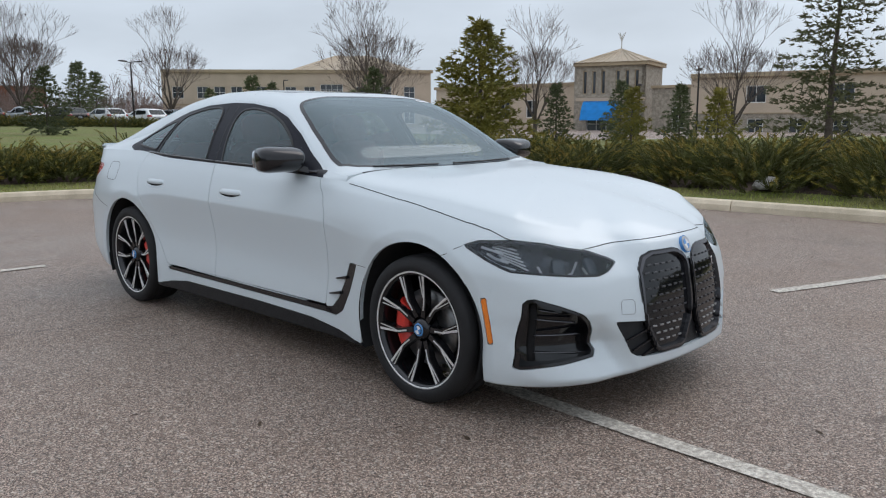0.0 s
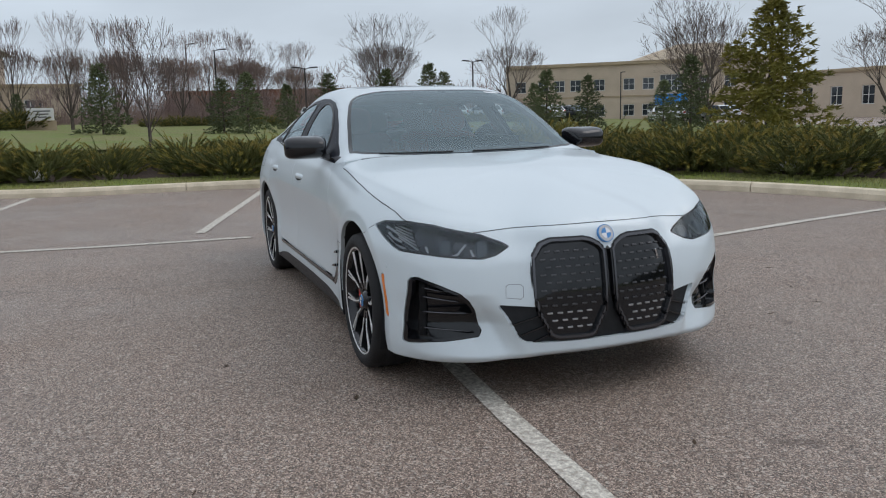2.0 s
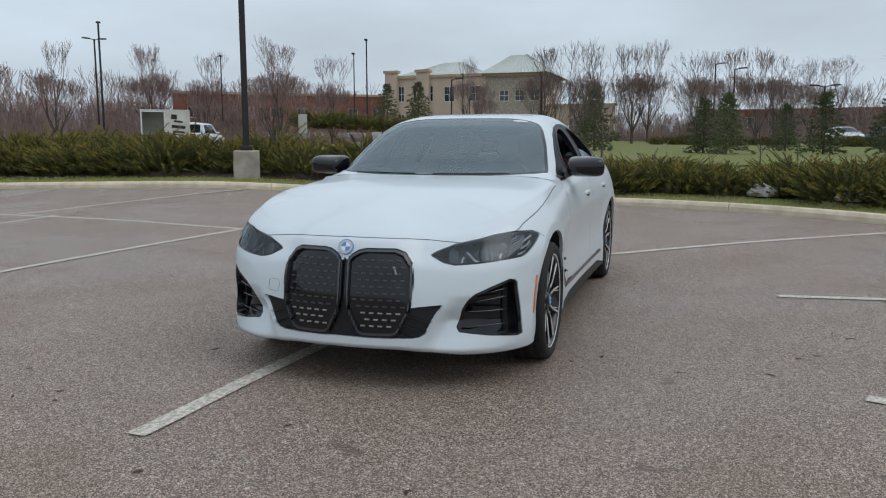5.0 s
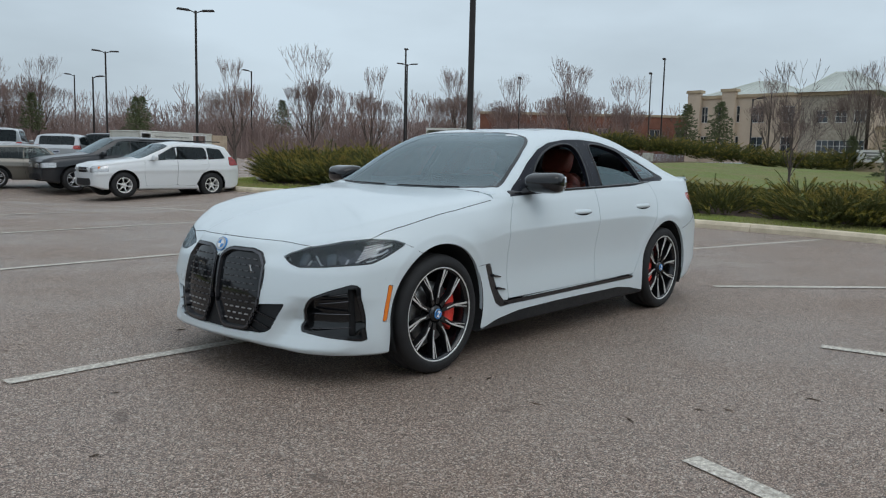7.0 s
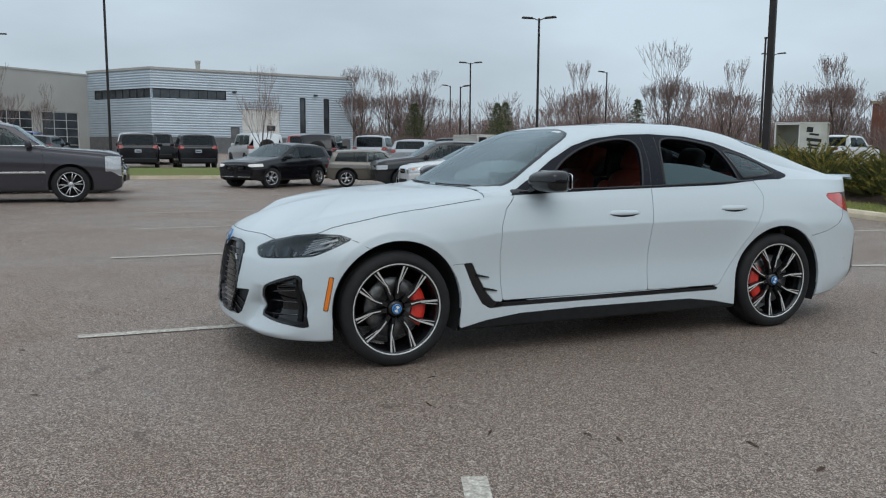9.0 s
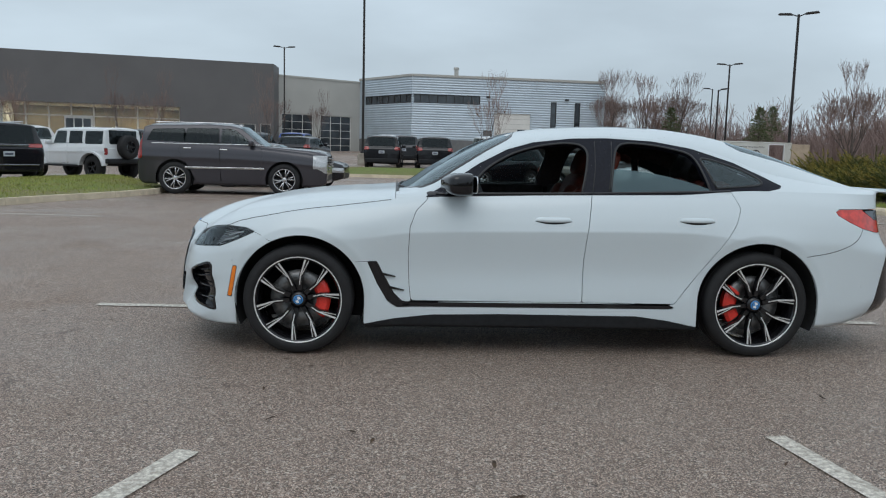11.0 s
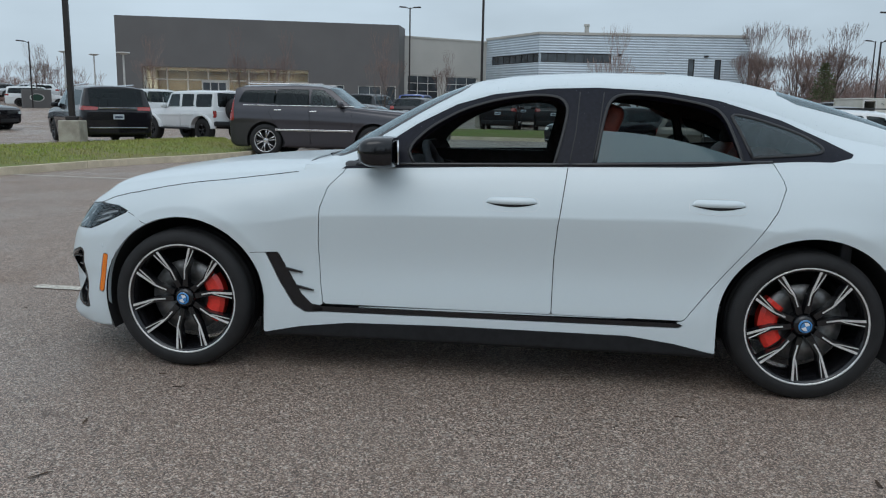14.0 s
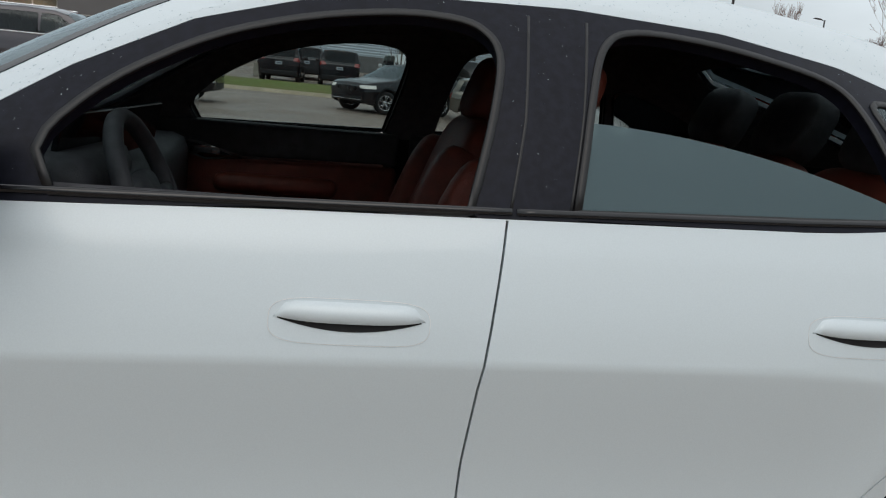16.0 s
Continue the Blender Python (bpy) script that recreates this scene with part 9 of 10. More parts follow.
for s in (1, -1):
    for x in (jx["wb"] / 2, -jx["wb"] / 2):
        bm = bmesh.new()
        ring = []
        for k in range(13):
            a = radians(8 + 164 * k / 12)
            ring.append([bm.verts.new((x + rr * math.cos(a), s * yy, 0.42 + rr * 0.92 * math.sin(a))) for rr, yy in ((0.55, 0.80), (0.56, 0.98), (0.62, 0.98), (0.63, 0.80))])
        for p, q in zip(ring, ring[1:]):
            for j in range(4):
                bm.faces.new((p[j], p[(j + 1) % 4], q[(j + 1) % 4], q[j]))
        bm.faces.new(ring[0])
        bm.faces.new(ring[-1][::-1])
        part("wheel_flare", bm, PAINTS["white"], CAR_JEEP)
spare = new("spare_wheel", WHEEL_OFF[0])
spare.matrix_world = Matrix.Translation((j1 - 0.17, -0.05, 1.16)) @ pose(0, 0, 0, 90, 0, -90)
spare.parent = CAR_JEEP
ob = new("rim", WHEEL_OFF[1])
ob.parent = spare
add_bar(CAR_JEEP, "bumper", SATIN_BLACK, ((0.22, 1.7, 0.20), j0 + 0.10, 0, 0.66), ((0.20, 1.7, 0.18), j1 - 0.08, 0, 0.66))
add_bar(CAR_JEEP, "side_step", SATIN_BLACK, ((1.7, 0.10, 0.07), 0.0, 0.90, 0.47))
stand(CAR_JEEP, *between((11.7, -23.1), (13.9, -24.3), 1.95, (5, 4)))

# black three-row SUV seen from behind
tr = suv_numbers("family_suv", "black", 5.25, 2.13, 1.88, 3.08, 0.39, 1.16, 1.18, 0.9, 0.30, WHEEL_DARK, clad=0.36, handle_mat=CHROME, mirror_mat=PAINTS["black"])
tr["rear"] = [("tail_light", [(0.56, 1.10), (1.3, 1.09), (1.3, 1.23), (0.56, 1.20)], TAIL_RED)]
CAR_TRAV = vehicle(tr, "black family SUV with chrome tailgate bar and red lamps", "SUV")
tx1 = -tr["wb"] / 2 - tr["ro"]
add_bar(CAR_TRAV, "tailgate_bar", CHROME, ((0.03, 1.16, 0.05), tx1 - 0.005, 0, 1.16))
add_bar(CAR_TRAV, "bumper_strip", CHROME, ((0.03, 1.7, 0.035), tx1 - 0.03, 0, 0.57))
add_bar(CAR_TRAV, "roof_rail", CHROME, ((2.4, 0.04, 0.035), -0.7, 0.70, 1.88))

# black compact SUV with its headlights on
bc = suv_numbers("compact_suv", "black", 4.5, 1.86, 1.62, 2.69, 0.355, 1.02, 1.03, 0.95, 0.42, WHEEL_SUV, clad=0.30, steer=-22)
c0 = bc["wb"] / 2 + bc["fo"]
bc["front"] = [("grille", [(0.02, 0.62), (0.36, 0.62), (0.40, 0.72), (0.38, 0.84), (0.04, 0.84)], GRILLE_BLACK), ("headlight", [(0.52, 0.74), (1.0, 0.76), (1.0, 0.87), (0.52, 0.83)], LAMP_LIT), ("lower_grille", [(-0.1, 0.36), (0.72, 0.36), (0.62, 0.50), (-0.1, 0.50)], SATIN_BLACK)]
CAR_COMPACT = vehicle(bc, "black compact SUV with lit headlights and bright chrome trim", "SUV")
for y in (0.07, 0.13, 0.19, 0.25, 0.31):
    add_bar(CAR_COMPACT, "grille_slat", CHROME, ((0.03, 0.012, 0.20), c0 + 0.035, y, 0.73))
add_bar(CAR_COMPACT, "bumper_trim", CHROME, ((0.03, 1.3, 0.03), c0 + 0.03, 0, 0.40))
add_bar(CAR_COMPACT, "window_trim", CHROME, ((2.2, 0.015, 0.018), -0.45, 0.88, 1.035))

# grey-brown three-door hatchback
ht = suv_numbers("hatchback", "olive", 3.85, 1.73, 1.41, 2.50, 0.315, 0.94, 0.90, 0.55, 0.10, WHEEL_HATCH, clad=0.24, tuck=0.20, mirror_mat=GLOSS_BLACK, flare=0.035, rows=(-0.1, -0.85))
h0, h1 = ht["wb"] / 2 + ht["fo"], -ht["wb"] / 2 - ht["ro"]
ht["top"] = [(h0, 0.72), (h0 - 0.08, 0.83), (h0 - 0.4, 0.92), (0.80, 0.98), (0.66, 1.0), (0.22, 1.32), (-0.05, 1.39), (-0.6, 1.41), (h1 + 0.32, 1.36), (h1 + 0.22, 1.32), (h1 + 0.06, 0.92), (h1, 0.80)]
ht["belt"] = [(h0, 0.68), (0.7, 0.88), (-0.6, 0.90), (h1, 0.92)]
ht["screen"], ht["rear_glass"] = (0.62, 0.26), (0.96, 1.28, 0.58, h1 + 0.24)
ht["windows"] = [[(0.42, 0.93), (0.14, 1.27), (-0.42, 1.29), (-0.46, 0.93)], [(-0.52, 0.93), (-0.48, 1.29), (h1 + 0.42, 1.26), (h1 + 0.28, 0.95)]]
ht["doors"] = [[(0.62, 1.0), (0.68, 0.66), (0.60, 0.32), (-0.42, 0.32), (-0.50, 0.7), (-0.50, 1.0)]]
ht["front"] = [("grille", [(-0.1, 0.42), (0.46, 0.42), (0.50, 0.66), (-0.1, 0.66)], GLOSS_BLACK), ("headlight", [(0.55, 0.62), (0.74, 0.62), (0.76, 0.80), (0.56, 0.80)], LAMP_CLEAR)]
ht["rear"] = [("tail_light", [(0.60, 0.70), (0.80, 0.70), (0.80, 0.90), (0.62, 0.90)], TAIL_RED)]
ht["handles"], ht["mirror"], ht["plates"] = [(-0.30, 0.80)], (0.40, 0.95), [(h1 - 0.045, 0.62, -1)]
ht["rear_x"], ht["front_x"] = h1 + 0.2, h0 - 0.36
CAR_HATCH = vehicle(ht, "grey-brown three-door hatchback with a black roof edge", "car")
add_bar(CAR_HATCH, "roof_spoiler", GLOSS_BLACK, ((0.16, 1.1, 0.03), h1 + 0.26, 0, 1.37))

# dark grey SUV with a slotted grille
gc = suv_numbers("mid_size_suv", "slate", 4.8, 1.94, 1.73, 2.91, 0.37, 1.10, 1.10, 0.85, 0.35, WHEEL_SUV, clad=0.0)
g0 = gc["wb"] / 2 + gc["fo"]
CAR_SLOT = vehicle(gc, "dark grey SUV with a seven-slot chrome grille", "SUV")
for y in (0.08, 0.22, 0.36, 0.49):
    add_bar(CAR_SLOT, "grille_slot", CHROME, ((0.03, 0.10, 0.15), g0 + 0.03, y, 0.765))

# white compact SUV
wc = suv_numbers("crossover_suv", "white", 4.28, 1.82, 1.64, 2.60, 0.38, 1.06, 1.09, 0.92, 0.42, WHEEL_FIVE, clad=0.0, arch=0.43)
w0, w1 = wc["wb"] / 2 + wc["fo"], -wc["wb"] / 2 - wc["ro"]
wc["front"] = [("grille", [(-0.1, 0.72), (0.36, 0.72), (0.42, 0.86), (-0.1, 0.86)], GLOSS_BLACK), ("headlight", [(0.50, 0.70), (1.0, 0.76), (1.0, 0.93), (0.55, 0.88)], LAMP_CLEAR), ("lower_grille", [(-0.1, 0.36), (0.58, 0.36), (0.52, 0.55), (-0.1, 0.55)], SATIN_BLACK)]
wc["rear"] = [("tail_light", [(0.66, 1.0), (1.0, 0.94), (1.0, 1.20), (0.70, 1.22)], TAIL_RED)]
CAR_WHITE = vehicle(wc, "white compact SUV with six-spoke alloy wheels, slightly dirty", "SUV")
add_bar(CAR_WHITE, "turn_signal", AMBER, ((0.10, 0.05, 0.07), w0 - 0.16, 0.80, 0.85))
add_bar(CAR_WHITE, "grille_bar", CHROME, ((0.03, 0.78, 0.025), w0 + 0.035, 0, 0.79))
add_bar(CAR_WHITE, "roof_rail", SATIN_BLACK, ((2.0, 0.035, 0.03), -0.7, 0.60, 1.65))

stand(CAR_WHITE, *between((-8.75, -16.9), (-6.28, -17.2), 1.82, (0, 6)))
stand(CAR_SLOT, *between((-9.25, -20.0), (-6.35, -20.45), 1.94, (0, 6)))
stand(CAR_TRAV, 14.15, -20.6, -47)
stand(CAR_COMPACT, *between((-4.40, -24.65), (-2.33, -22.95), 1.86, (0, 6)))
stand(CAR_HATCH, *between((-5.12, -23.05), (-7.55, -22.40), 1.73, (0, 6)))

# other vehicles of the row and of the lot behind it
sd = suv_numbers("saloon_car", "black", 4.7, 1.84, 1.44, 2.80, 0.33, 0.92, 0.93, 0.85, 0.75, WHEEL_DARK, tuck=0.30)
s1 = -sd["wb"] / 2 - sd["ro"]
sd["top"][-5:] = [(-1.0, 1.36), (s1 + 0.62, 1.06), (s1 + 0.55, 1.03), (s1 + 0.05, 0.98), (s1, 0.86)]
sd["windows"] = sd["windows"][:2]
sd["rear_glass"] = (1.08, 1.34, 0.60, -0.95)
SALOON = vehicle(sd, "black saloon car parked beside the full-size SUV", "car", 0.7)
stand(SALOON, 4.7, -20.6, 176)


def lot_suv(name, paint, x, y, heading, label, spare=False, **more):
    """A less detailed SUV of the row farther off."""
    v = suv_numbers(name, paint, **more)
    car = vehicle(v, label, "SUV", 0.55)
    back = -v["wb"] / 2 - v["ro"]
    add_bar(car, "rear_bumper", SATIN_BLACK, ((0.10, v["W"] - 0.25, 0.22), back - 0.01, 0, 0.46))
    if spare:
        ob = new("spare_wheel", WHEEL_OFF[0])
        ob.matrix_world = Matrix.Translation((back - 0.14, 0.0, 1.15)) @ pose(0, 0, 0, 90, 0, -90)
        ob.parent = car
        cover = bmesh.new()
        lathe(cover, [(0.0, 0.13), (0.30, 0.128), (0.36, 0.11)], Matrix(), 24)
        part("wheel_cover", cover, LINER if paint == "black" else SATIN_BLACK, ob)
    return stand(car, x, y, heading)


BOXY = dict(L=4.75, W=1.98, H=1.96, wb=2.95, r=0.40, hood=1.20, belt=1.22, rake=0.42, tail_lean=0.07, wheel=WHEEL_DARK, tuck=0.12, nose=0.2, tail=0.12)
TALL = dict(L=4.9, W=2.0, H=1.86, wb=2.92, r=0.39, hood=1.12, belt=1.20, rake=0.8, tail_lean=0.2, wheel=WHEEL_DARK)
ROW = "parked cars in front of the service hall"
lot_suv("large_suv", "black", 1.42, -39.8, -93, "black large SUV parked with its tail to the drive", **TALL, group=ROW)
lot_suv("large_suv", "black", -1.35, -39.8, -90, "black large SUV with a pale number plate, tail outward", **TALL, group=ROW)
lot_suv("boxy_off_roader", "white", -4.7, -40.4, -84, "white boxy off-roader with a covered spare wheel", True, **BOXY, group=ROW)
lot_suv("boxy_off_roader", "black", -7.6, -36.0, -112, "black boxy off-roader with a covered rear spare wheel", True, **BOXY, group=ROW)
lot_suv("large_suv", "silver", -11.6, -39.2, -118, "silver tall SUV with large tinted rear window", **{**TALL, "H": 1.92, "tail_lean": 0.1}, group=ROW)
lot_suv("sport_suv", "silver", -12.4, -34.2, -125, "silver sporty SUV with a dark tailgate window", **{**TALL, "H": 1.76, "tail_lean": 0.4}, group=ROW)
lot_suv("sport_suv", "slate", -15.2, -35.5, -125, "charcoal SUV parked behind the silver SUV", **TALL, group=ROW)
lot_suv("sport_suv", "slate", 0.2, -46.5, -92, "charcoal SUV parked behind the black SUVs", **TALL, group=ROW)
lot_suv("sport_suv", "black", 6.0, -40.0, -100, "black sporty SUV with red tail lamps, tail outward", **{**TALL, "H": 1.70, "tail_lean": 0.45}, group=ROW)
lot_suv("sport_suv", "slate", 9.0, -42.0, -100, "charcoal SUV parked by the showroom", **TALL, group=ROW)
lot_suv("large_suv", "blue", 7.5, -50.0, -95, "blue SUV parked by the service doors", **TALL, group=ROW)
lot_suv("sport_suv", "white", 1.2, -54.0, -95, "white SUV parked close to the hall", **TALL, group=ROW)
lot_suv("boxy_off_roader", "white", 19.5, -36.0, -122, "white boxy off-roader with a rear spare wheel", True, **BOXY, group=ROW)
lot_suv("large_suv", "slate", 14.0, -38.0, -150, "charcoal SUV parked before the showroom windows", **TALL, group=ROW)
lot_suv("large_suv", "slate", 10.4, -33.0, -153, "charcoal SUV behind the off-roader", **TALL, group=ROW)
lot_suv("large_suv", "black", 26.0, -29.8, 178, "black SUV with bright wheels across the grass island", **{**TALL, "wheel": WHEEL_BIG}, group=ROW)
lot_suv("large_suv", "white", 47.0, -67.9, -148, "long white SUV behind the ground sign", **{**TALL, "L": 5.7, "wb": 3.4, "H": 1.95}, group=ROW)
lot_suv("sport_suv", "red", -9.0, -48.0, -100, "dark red SUV parked beside the hall", **TALL, group=ROW)
lot_suv("sport_suv", "white", -14.0, -46.0, -110, "white SUV parked beside the hall", **TALL, group=ROW)


# far parked cars, one low-detail model a colour, then copied
def far_cars(paints, spots, group):
    kinds = []
    for p in paints:
        v = suv_numbers("parked_car", p, L=4.6, W=1.84, H=1.52, wb=2.72, r=0.34, hood=0.96, belt=0.96, rake=0.9, tail_lean=0.55, wheel=WHEEL_SUV, group=group)
        kinds.append(vehicle(v, {"white": "white", "silver": "silver grey", "slate": "dark grey", "black": "black", "blue": "blue", "red": "dark red"}[p] + " car parked in a far lot", "car", 0.35))
    for i, (x, y, heading) in enumerate(spots):
        m = pose(x, y, max(ground_z(x, y), land_z(x, y)) + 0.03, 0, 0, heading)
        if i < len(kinds):
            kinds[i].matrix_world = m
        else:
            copy_thing(kinds[(i * 3 + i // 5) % len(kinds)], m)


rnd = random.Random(77)
spots = [(-66 + 0.25 * (k * 2.9) + rnd.uniform(-0.3, 0.3), 13 + k * 2.9, 180 + rnd.choice((0, 180)) + 8) for k in range(9)]
spots += [(-58 - 0.5 * k * 2.9, 44 + 2.6 * k, 150) for k in range(7)]
far_cars(("white", "slate", "silver", "black"), spots, "parked cars in the far office lot")
far_cars(("white", "silver", "slate"), [(49, -70, 30), (53, -74, 35), (57, -78, 205), (62, -81, 210), (66, -84, 30), (58, -66, 30), (63, -70, 210), (68, -74, 30)], "parked cars beyond the showroom")

# dark ground sign with an oval emblem, and slim pale lamps by the showroom
sign_d = thing("ground_sign", pose(45.6, -65.3, 0.85, 0, 0, 45), "dark grey ground sign with a green oval emblem", "sign")
bm = bmesh.new()
box(bm, (2.5, 0.35, 1.75), pose(0, 0, 0.87), 0.03)
part("panel", bm, SHOWROOM, sign_d)
for name, scale, out_by, mat in (("emblem_rim", 1.0, 0.19, WINDOW_WHITE), ("emblem", 0.88, 0.20, material("dark_green_enamel", (0.012, 0.05, 0.03), 0.3, coat=0.4, fine=0.1))):
    bm = bmesh.new()
    for sy in (1, -1):
        ring = [bm.verts.new((0.62 * scale * math.cos(t), sy * out_by, 1.0 + 0.36 * scale * math.sin(t))) for t in (2 * math.pi * k / 32 for k in range(32))]
        deep = [bm.verts.new((v.co.x, sy * 0.16, v.co.z)) for v in ring]
        bm.faces.new(ring)
        for k in range(32):
            bm.faces.new((ring[k], ring[(k + 1) % 32], deep[(k + 1) % 32], deep[k]))
    part(name, bm, mat, sign_d)
PALE_POLE = material("pale_painted_pole", (0.50, 0.50, 0.48), 0.5, spread=0.1, scale=4)
for x, y, z, tall in ((32.6, -57.2, 0.7, 4.6), (46.8, -77.6, 1.2, 5.3), (49.6, -76.6, 1.2, 5.5), (42.8, -78.0, 1.2, 5.0)):
    post = thing("plaza_lamp", pose(x, y, z), "slim pale lamp post with a flat disc head", "street lamp", "plaza lamps")
    bm = bmesh.new()
    tube(bm, (0, 0, -0.1), (0, 0, tall), 0.09, 0.07, 12)
    part("mast", bm, PALE_POLE, post)
    bm = bmesh.new()
    tube(bm, (0, 0, tall), (0, 0, tall + 0.12), 0.25, 0.55, 20)
    tube(bm, (0, 0, tall + 0.12), (0, 0, tall + 0.18), 0.55, 0.5, 20)
    part("lamp_head", bm, PALE_POLE, post)

# white box trailer of a wheel repair firm, side hatch and rear door open
TRAILER_WHITE = material("white_trailer_panel", (0.62, 0.62, 0.58), 0.5, second=(0.50, 0.49, 0.44), scale=1.2, fine=0.08, bump=0.1, bump_scale=20)
TRAILER_TAN = material("plywood_door_lining", (0.42, 0.33, 0.24), 0.8, spread=0.15, scale=4, fine=0.15)
SIGN_BLACK = material("black_vinyl_lettering", (0.015, 0.015, 0.017), 0.5)


def lettering(text, size, m, parent, name, mat):
    c = bpy.data.curves.new(name, "FONT")
    c.body, c.size, c.align_x, c.extrude = text, size, "CENTER", 0.002
    ob = bpy.data.objects.new(name, c)
    me = bpy.data.meshes.new_from_object(ob)
    bpy.data.objects.remove(ob)
    bpy.data.curves.remove(c)
    me.materials.clear()
    me.materials.append(mat)
    o = new(name, me)
    o.matrix_world = m
    o.parent = parent
    return o


def box_trailer(m, long, wide, low, high, holes, label, name="box_trailer"):
    """A box trailer along x with the open side towards -y; holes are stretches of that side left open."""
    tr = thing(name, Matrix(), label, "trailer")
    deck = bmesh.new()
    box(deck, (long, wide, 0.10), pose(0, 0, low), 0.01)
    part("deck", deck, SATIN_BLACK, tr)
    for nm, size, at in (("roof", (long + 0.03, wide + 0.03, 0.06), (0, 0, high)), ("far_wall", (long, 0.05, high - low - 0.08), (0, wide / 2, (high + low) / 2)), ("front_wall", (0.05, wide - 0.12, high - low - 0.08), (-long / 2 + 0.03, 0, (high + low) / 2))):
        bm = bmesh.new()
        box(bm, size, pose(*at), 0.012)
        part(nm, bm, TRAILER_WHITE, tr)
    edges = [-long / 2] + [e for h in holes for e in h] + [long / 2]
    for a, b in zip(edges[::2], edges[1::2]):
        if b - a > 0.03:
            bm = bmesh.new()
            box(bm, (b - a, 0.05, high - low - 0.08), pose((a + b) / 2, -wide / 2, (high + low) / 2), 0.008)
            part("side_panel", bm, TRAILER_WHITE, tr)
    for a, b in holes:
        bm = bmesh.new()
        for x in (a, b):
            box(bm, (0.05, 0.07, high - low - 0.08), pose(x, -wide / 2 - 0.005, (high + low) / 2), 0.008)
        box(bm, (b - a, 0.07, 0.06), pose((a + b) / 2, -wide / 2 - 0.005, high - 0.07), 0.008)
        part("opening_frame", bm, RIM_SILVER, tr)
    for x in (-0.45, 0.45):
        for s in (1, -1):
            hub = new("wheel", WHEEL_FIVE[0])
            hub.matrix_world = Matrix.Translation((x, s * (wide / 2 - 0.02), 0.355)) @ pose(0, 0, 0, -90 * s, 0, 0)
            hub.parent = tr
            ob = new("rim", WHEEL_FIVE[1])
            ob.parent = hub
    bm = bmesh.new()
    box(bm, (1.3, 0.08, 0.08), pose(-long / 2 - 0.6, 0, low - 0.02), 0.01)
    tube(bm, (-long / 2 - 1.0, 0, 0), (-long / 2 - 1.0, 0, low), 0.03)
    part("drawbar", bm, SATIN_BLACK, tr)
    tr.matrix_world = m
    return tr


a, b = Vector((-13.0, -29.3)), Vector((-17.2, -30.1))
run = (a - b)
long = run.length
turn = math.degrees(math.atan2(-run.y, -run.x))
low, high = 0.45, 1.96
TRAILER = box_trailer(pose((a.x + b.x) / 2 - 0.2, (a.y + b.y) / 2 - 1.0, ground_z(-14.8, -30), 0, 0, turn), long, 2.0, low, high, [(-long / 2 + 0.06, -long / 2 + 0.58), (long / 2 - 1.25, long / 2 - 0.42)], "white box trailer of a wheel repair service, doors open")
SIDE = -1.0 - 0.028
lettering("The World's Largest Mobile Wheel Repair Service", 0.098, pose(-0.34, SIDE, 1.72, 90, 0, 0), TRAILER, "lettering", SIGN_BLACK)
bm = bmesh.new()
for k, (w, h, x, z) in enumerate(((0.10, 0.22, -0.56, 1.44), (0.08, 0.17, -0.42, 1.42), (0.10, 0.17, -0.28, 1.42), (0.08, 0.17, -0.13, 1.42), (0.62, 0.04, -0.34, 1.27))):
    box(bm, (w, 0.006, h), pose(x, SIDE, z, 0, 8, 0))
part("logo", bm, SIGN_BLACK, TRAILER, "plain black logo bars")
bm = bmesh.new()
for r1, r2 in ((0.20, 0.245), (0.04, 0.065)):
    ring = [[bm.verts.new((0.22 + r * math.cos(t), SIDE - 0.002, 1.38 + r * math.sin(t))) for r in (r1, r2)] for t in (2 * math.pi * k / 28 for k in range(28))]
    for k in range(28):
        p, q = ring[k], ring[(k + 1) % 28]
        bm.faces.new((p[0], p[1], q[1], q[0]))
for k in range(5):
    box(bm, (0.05, 0.005, 0.17), Matrix.Translation((0.22, SIDE, 1.38)) @ pose(0, 0, 0, 0, 72 * k, 0) @ pose(0, 0, 0.13))
part("logo_wheel", bm, SIGN_BLACK, TRAILER, "black wheel emblem")
bm = bmesh.new()
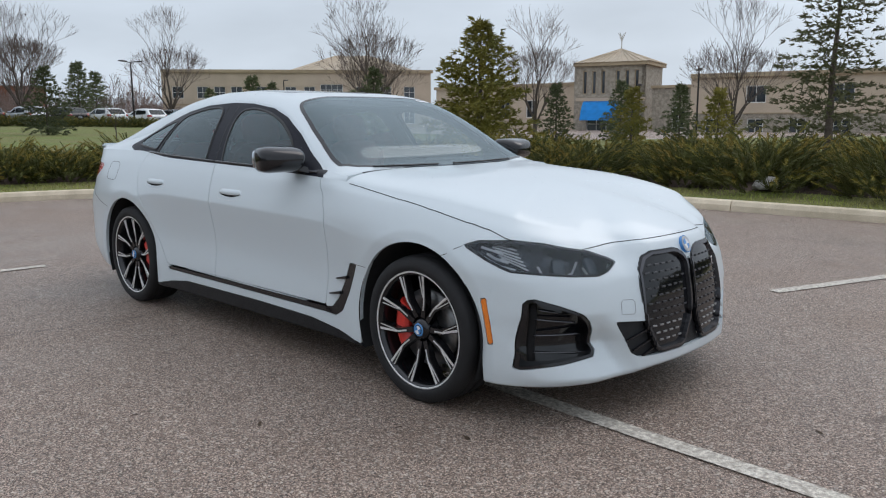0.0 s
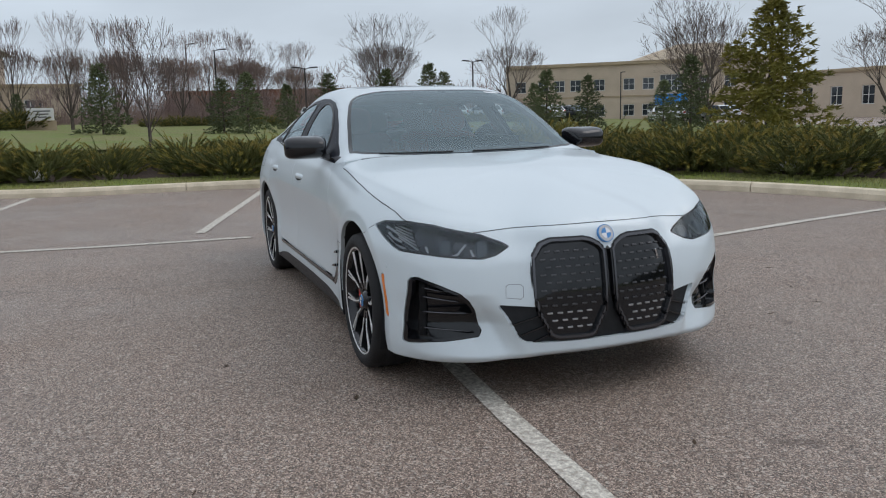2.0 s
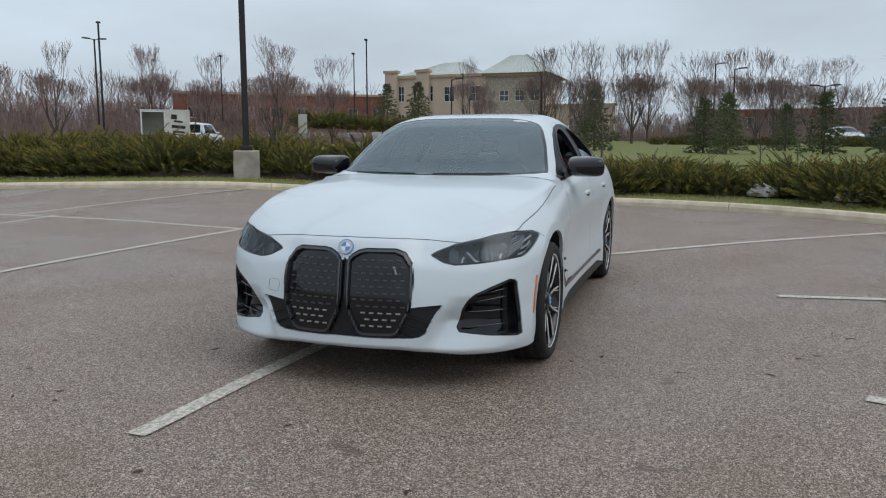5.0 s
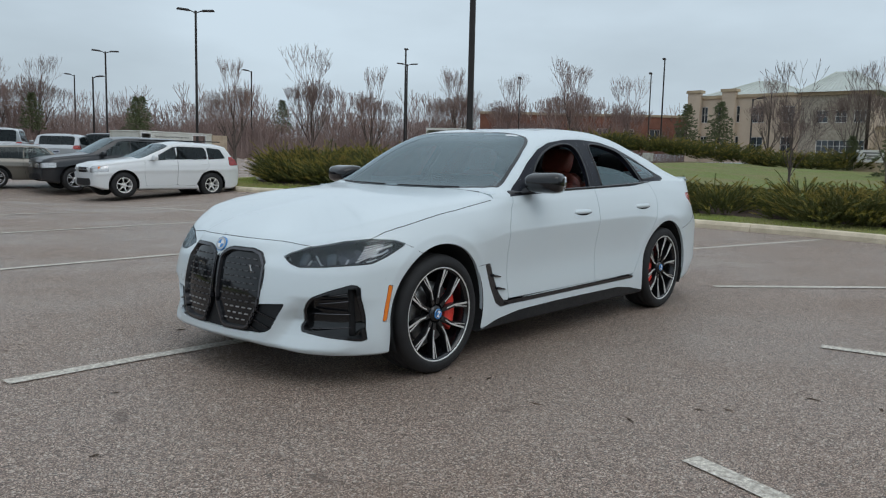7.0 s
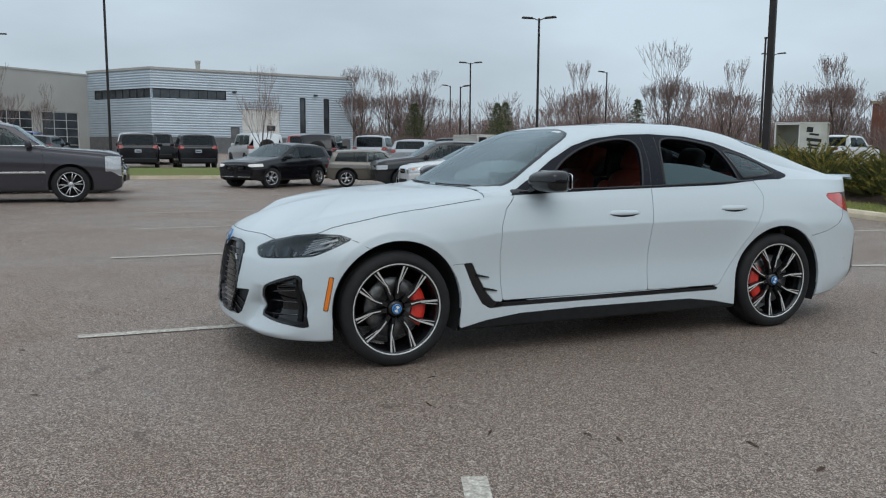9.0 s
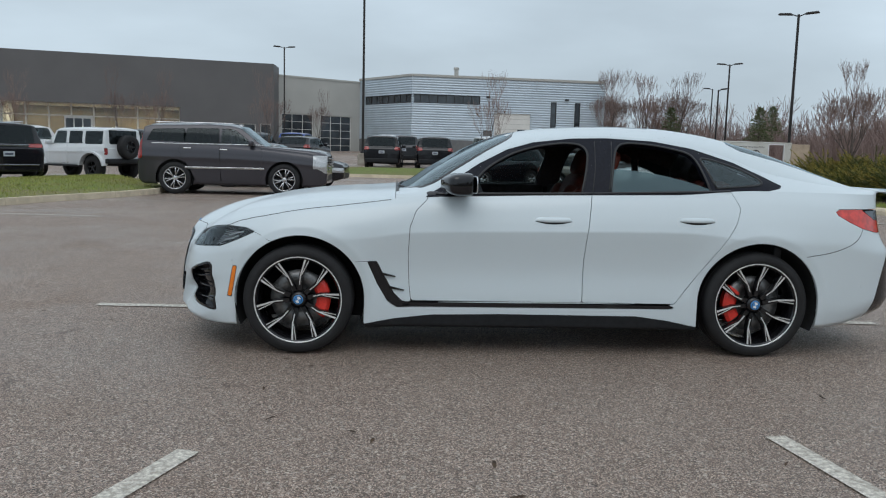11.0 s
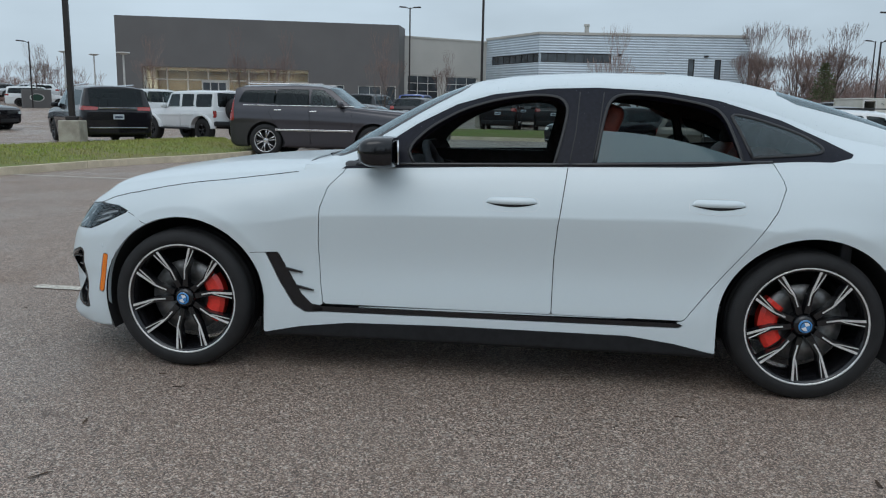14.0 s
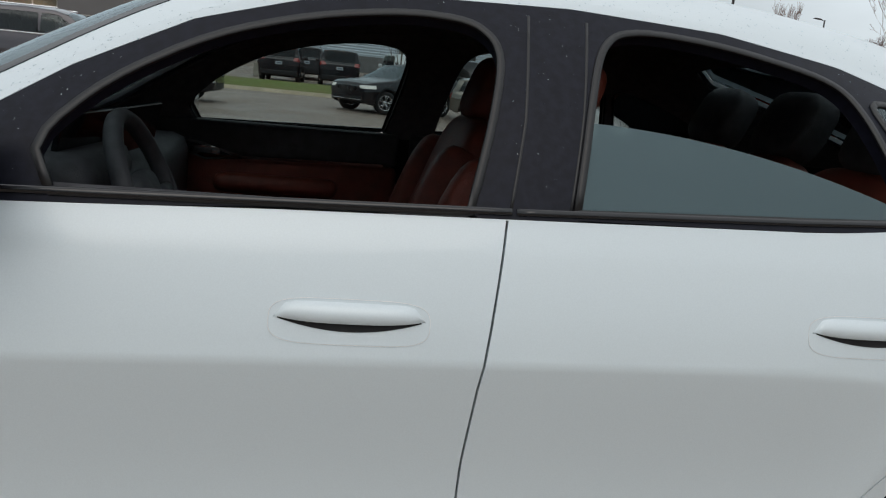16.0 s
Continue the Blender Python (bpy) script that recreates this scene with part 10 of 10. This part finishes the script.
for k in range(9):
    box(bm, (0.085, 0.006, 0.14), pose(-0.85 + 0.125 * k + (0.05 if k > 2 else 0) + (0.05 if k > 5 else 0), SIDE, 0.98))
part("phone_bars", bm, SIGN_BLACK, TRAILER, "plain black bars")
bm = bmesh.new()
box(bm, (0.85, 0.05, 1.4), pose(long / 2 + 0.38, -1.13, 1.22, 0, 0, -12), 0.01)
part("open_door", bm, TRAILER_TAN, TRAILER, "open tan-lined door")
bm = bmesh.new()
box(bm, (1.0, 0.6, 1.1), pose(long / 2 - 1.0, 0.45, 1.1), 0.03)
box(bm, (0.7, 0.6, 0.8), pose(-long / 2 + 0.6, 0.4, 0.95), 0.03)
part("tool_cabinet", bm, CABIN, TRAILER)

# small white box trailer and a white pickup beyond the hedge
zt = 0.55
SMALL = box_trailer(pose(-30.85, -26.1, zt, 0, 0, 128), 2.5, 1.9, 0.5, 2.3, [(-1.2, -0.05)], "small white box trailer with an open side, black logo")
bm = bmesh.new()
for w, h, x, z in ((0.30, 0.26, 0.45, 1.95), (0.45, 0.10, 0.66, 1.7), (0.7, 0.16, 0.66, 1.42), (0.6, 0.10, 0.66, 1.15), (0.5, 0.07, 0.66, 1.0)):
    box(bm, (w, 0.006, h), pose(x, -0.985, z, 0, 6, 0))
part("logo", bm, SIGN_BLACK, SMALL, "plain black logo bars")
pk = suv_numbers("pickup_truck", "white", 5.7, 2.0, 1.88, 3.6, 0.40, 1.15, 1.18, 0.75, 0.9, WHEEL_FIVE, tuck=0.18)
p1 = -pk["wb"] / 2 - pk["ro"]
pk["top"][-6:] = [(-0.9, 1.87), (-1.05, 1.80), (-1.12, 1.2), (-1.2, 1.19), (p1 + 0.03, 1.18), (p1, 1.0)]
pk["windows"], pk["rear_glass"] = pk["windows"][:2], (1.26, 1.74, 0.68, -0.98)
pk["windows"][1] = [(-0.29, 1.2), (-0.27, 1.72), (-0.92, 1.70), (-0.98, 1.2)]
pk["rows"] = (0.2, -0.6)
stand(vehicle(pk, "white pickup truck parked beside the small trailer", "pickup truck", 0.6), -35.4, -27.4, 195, 0.45)
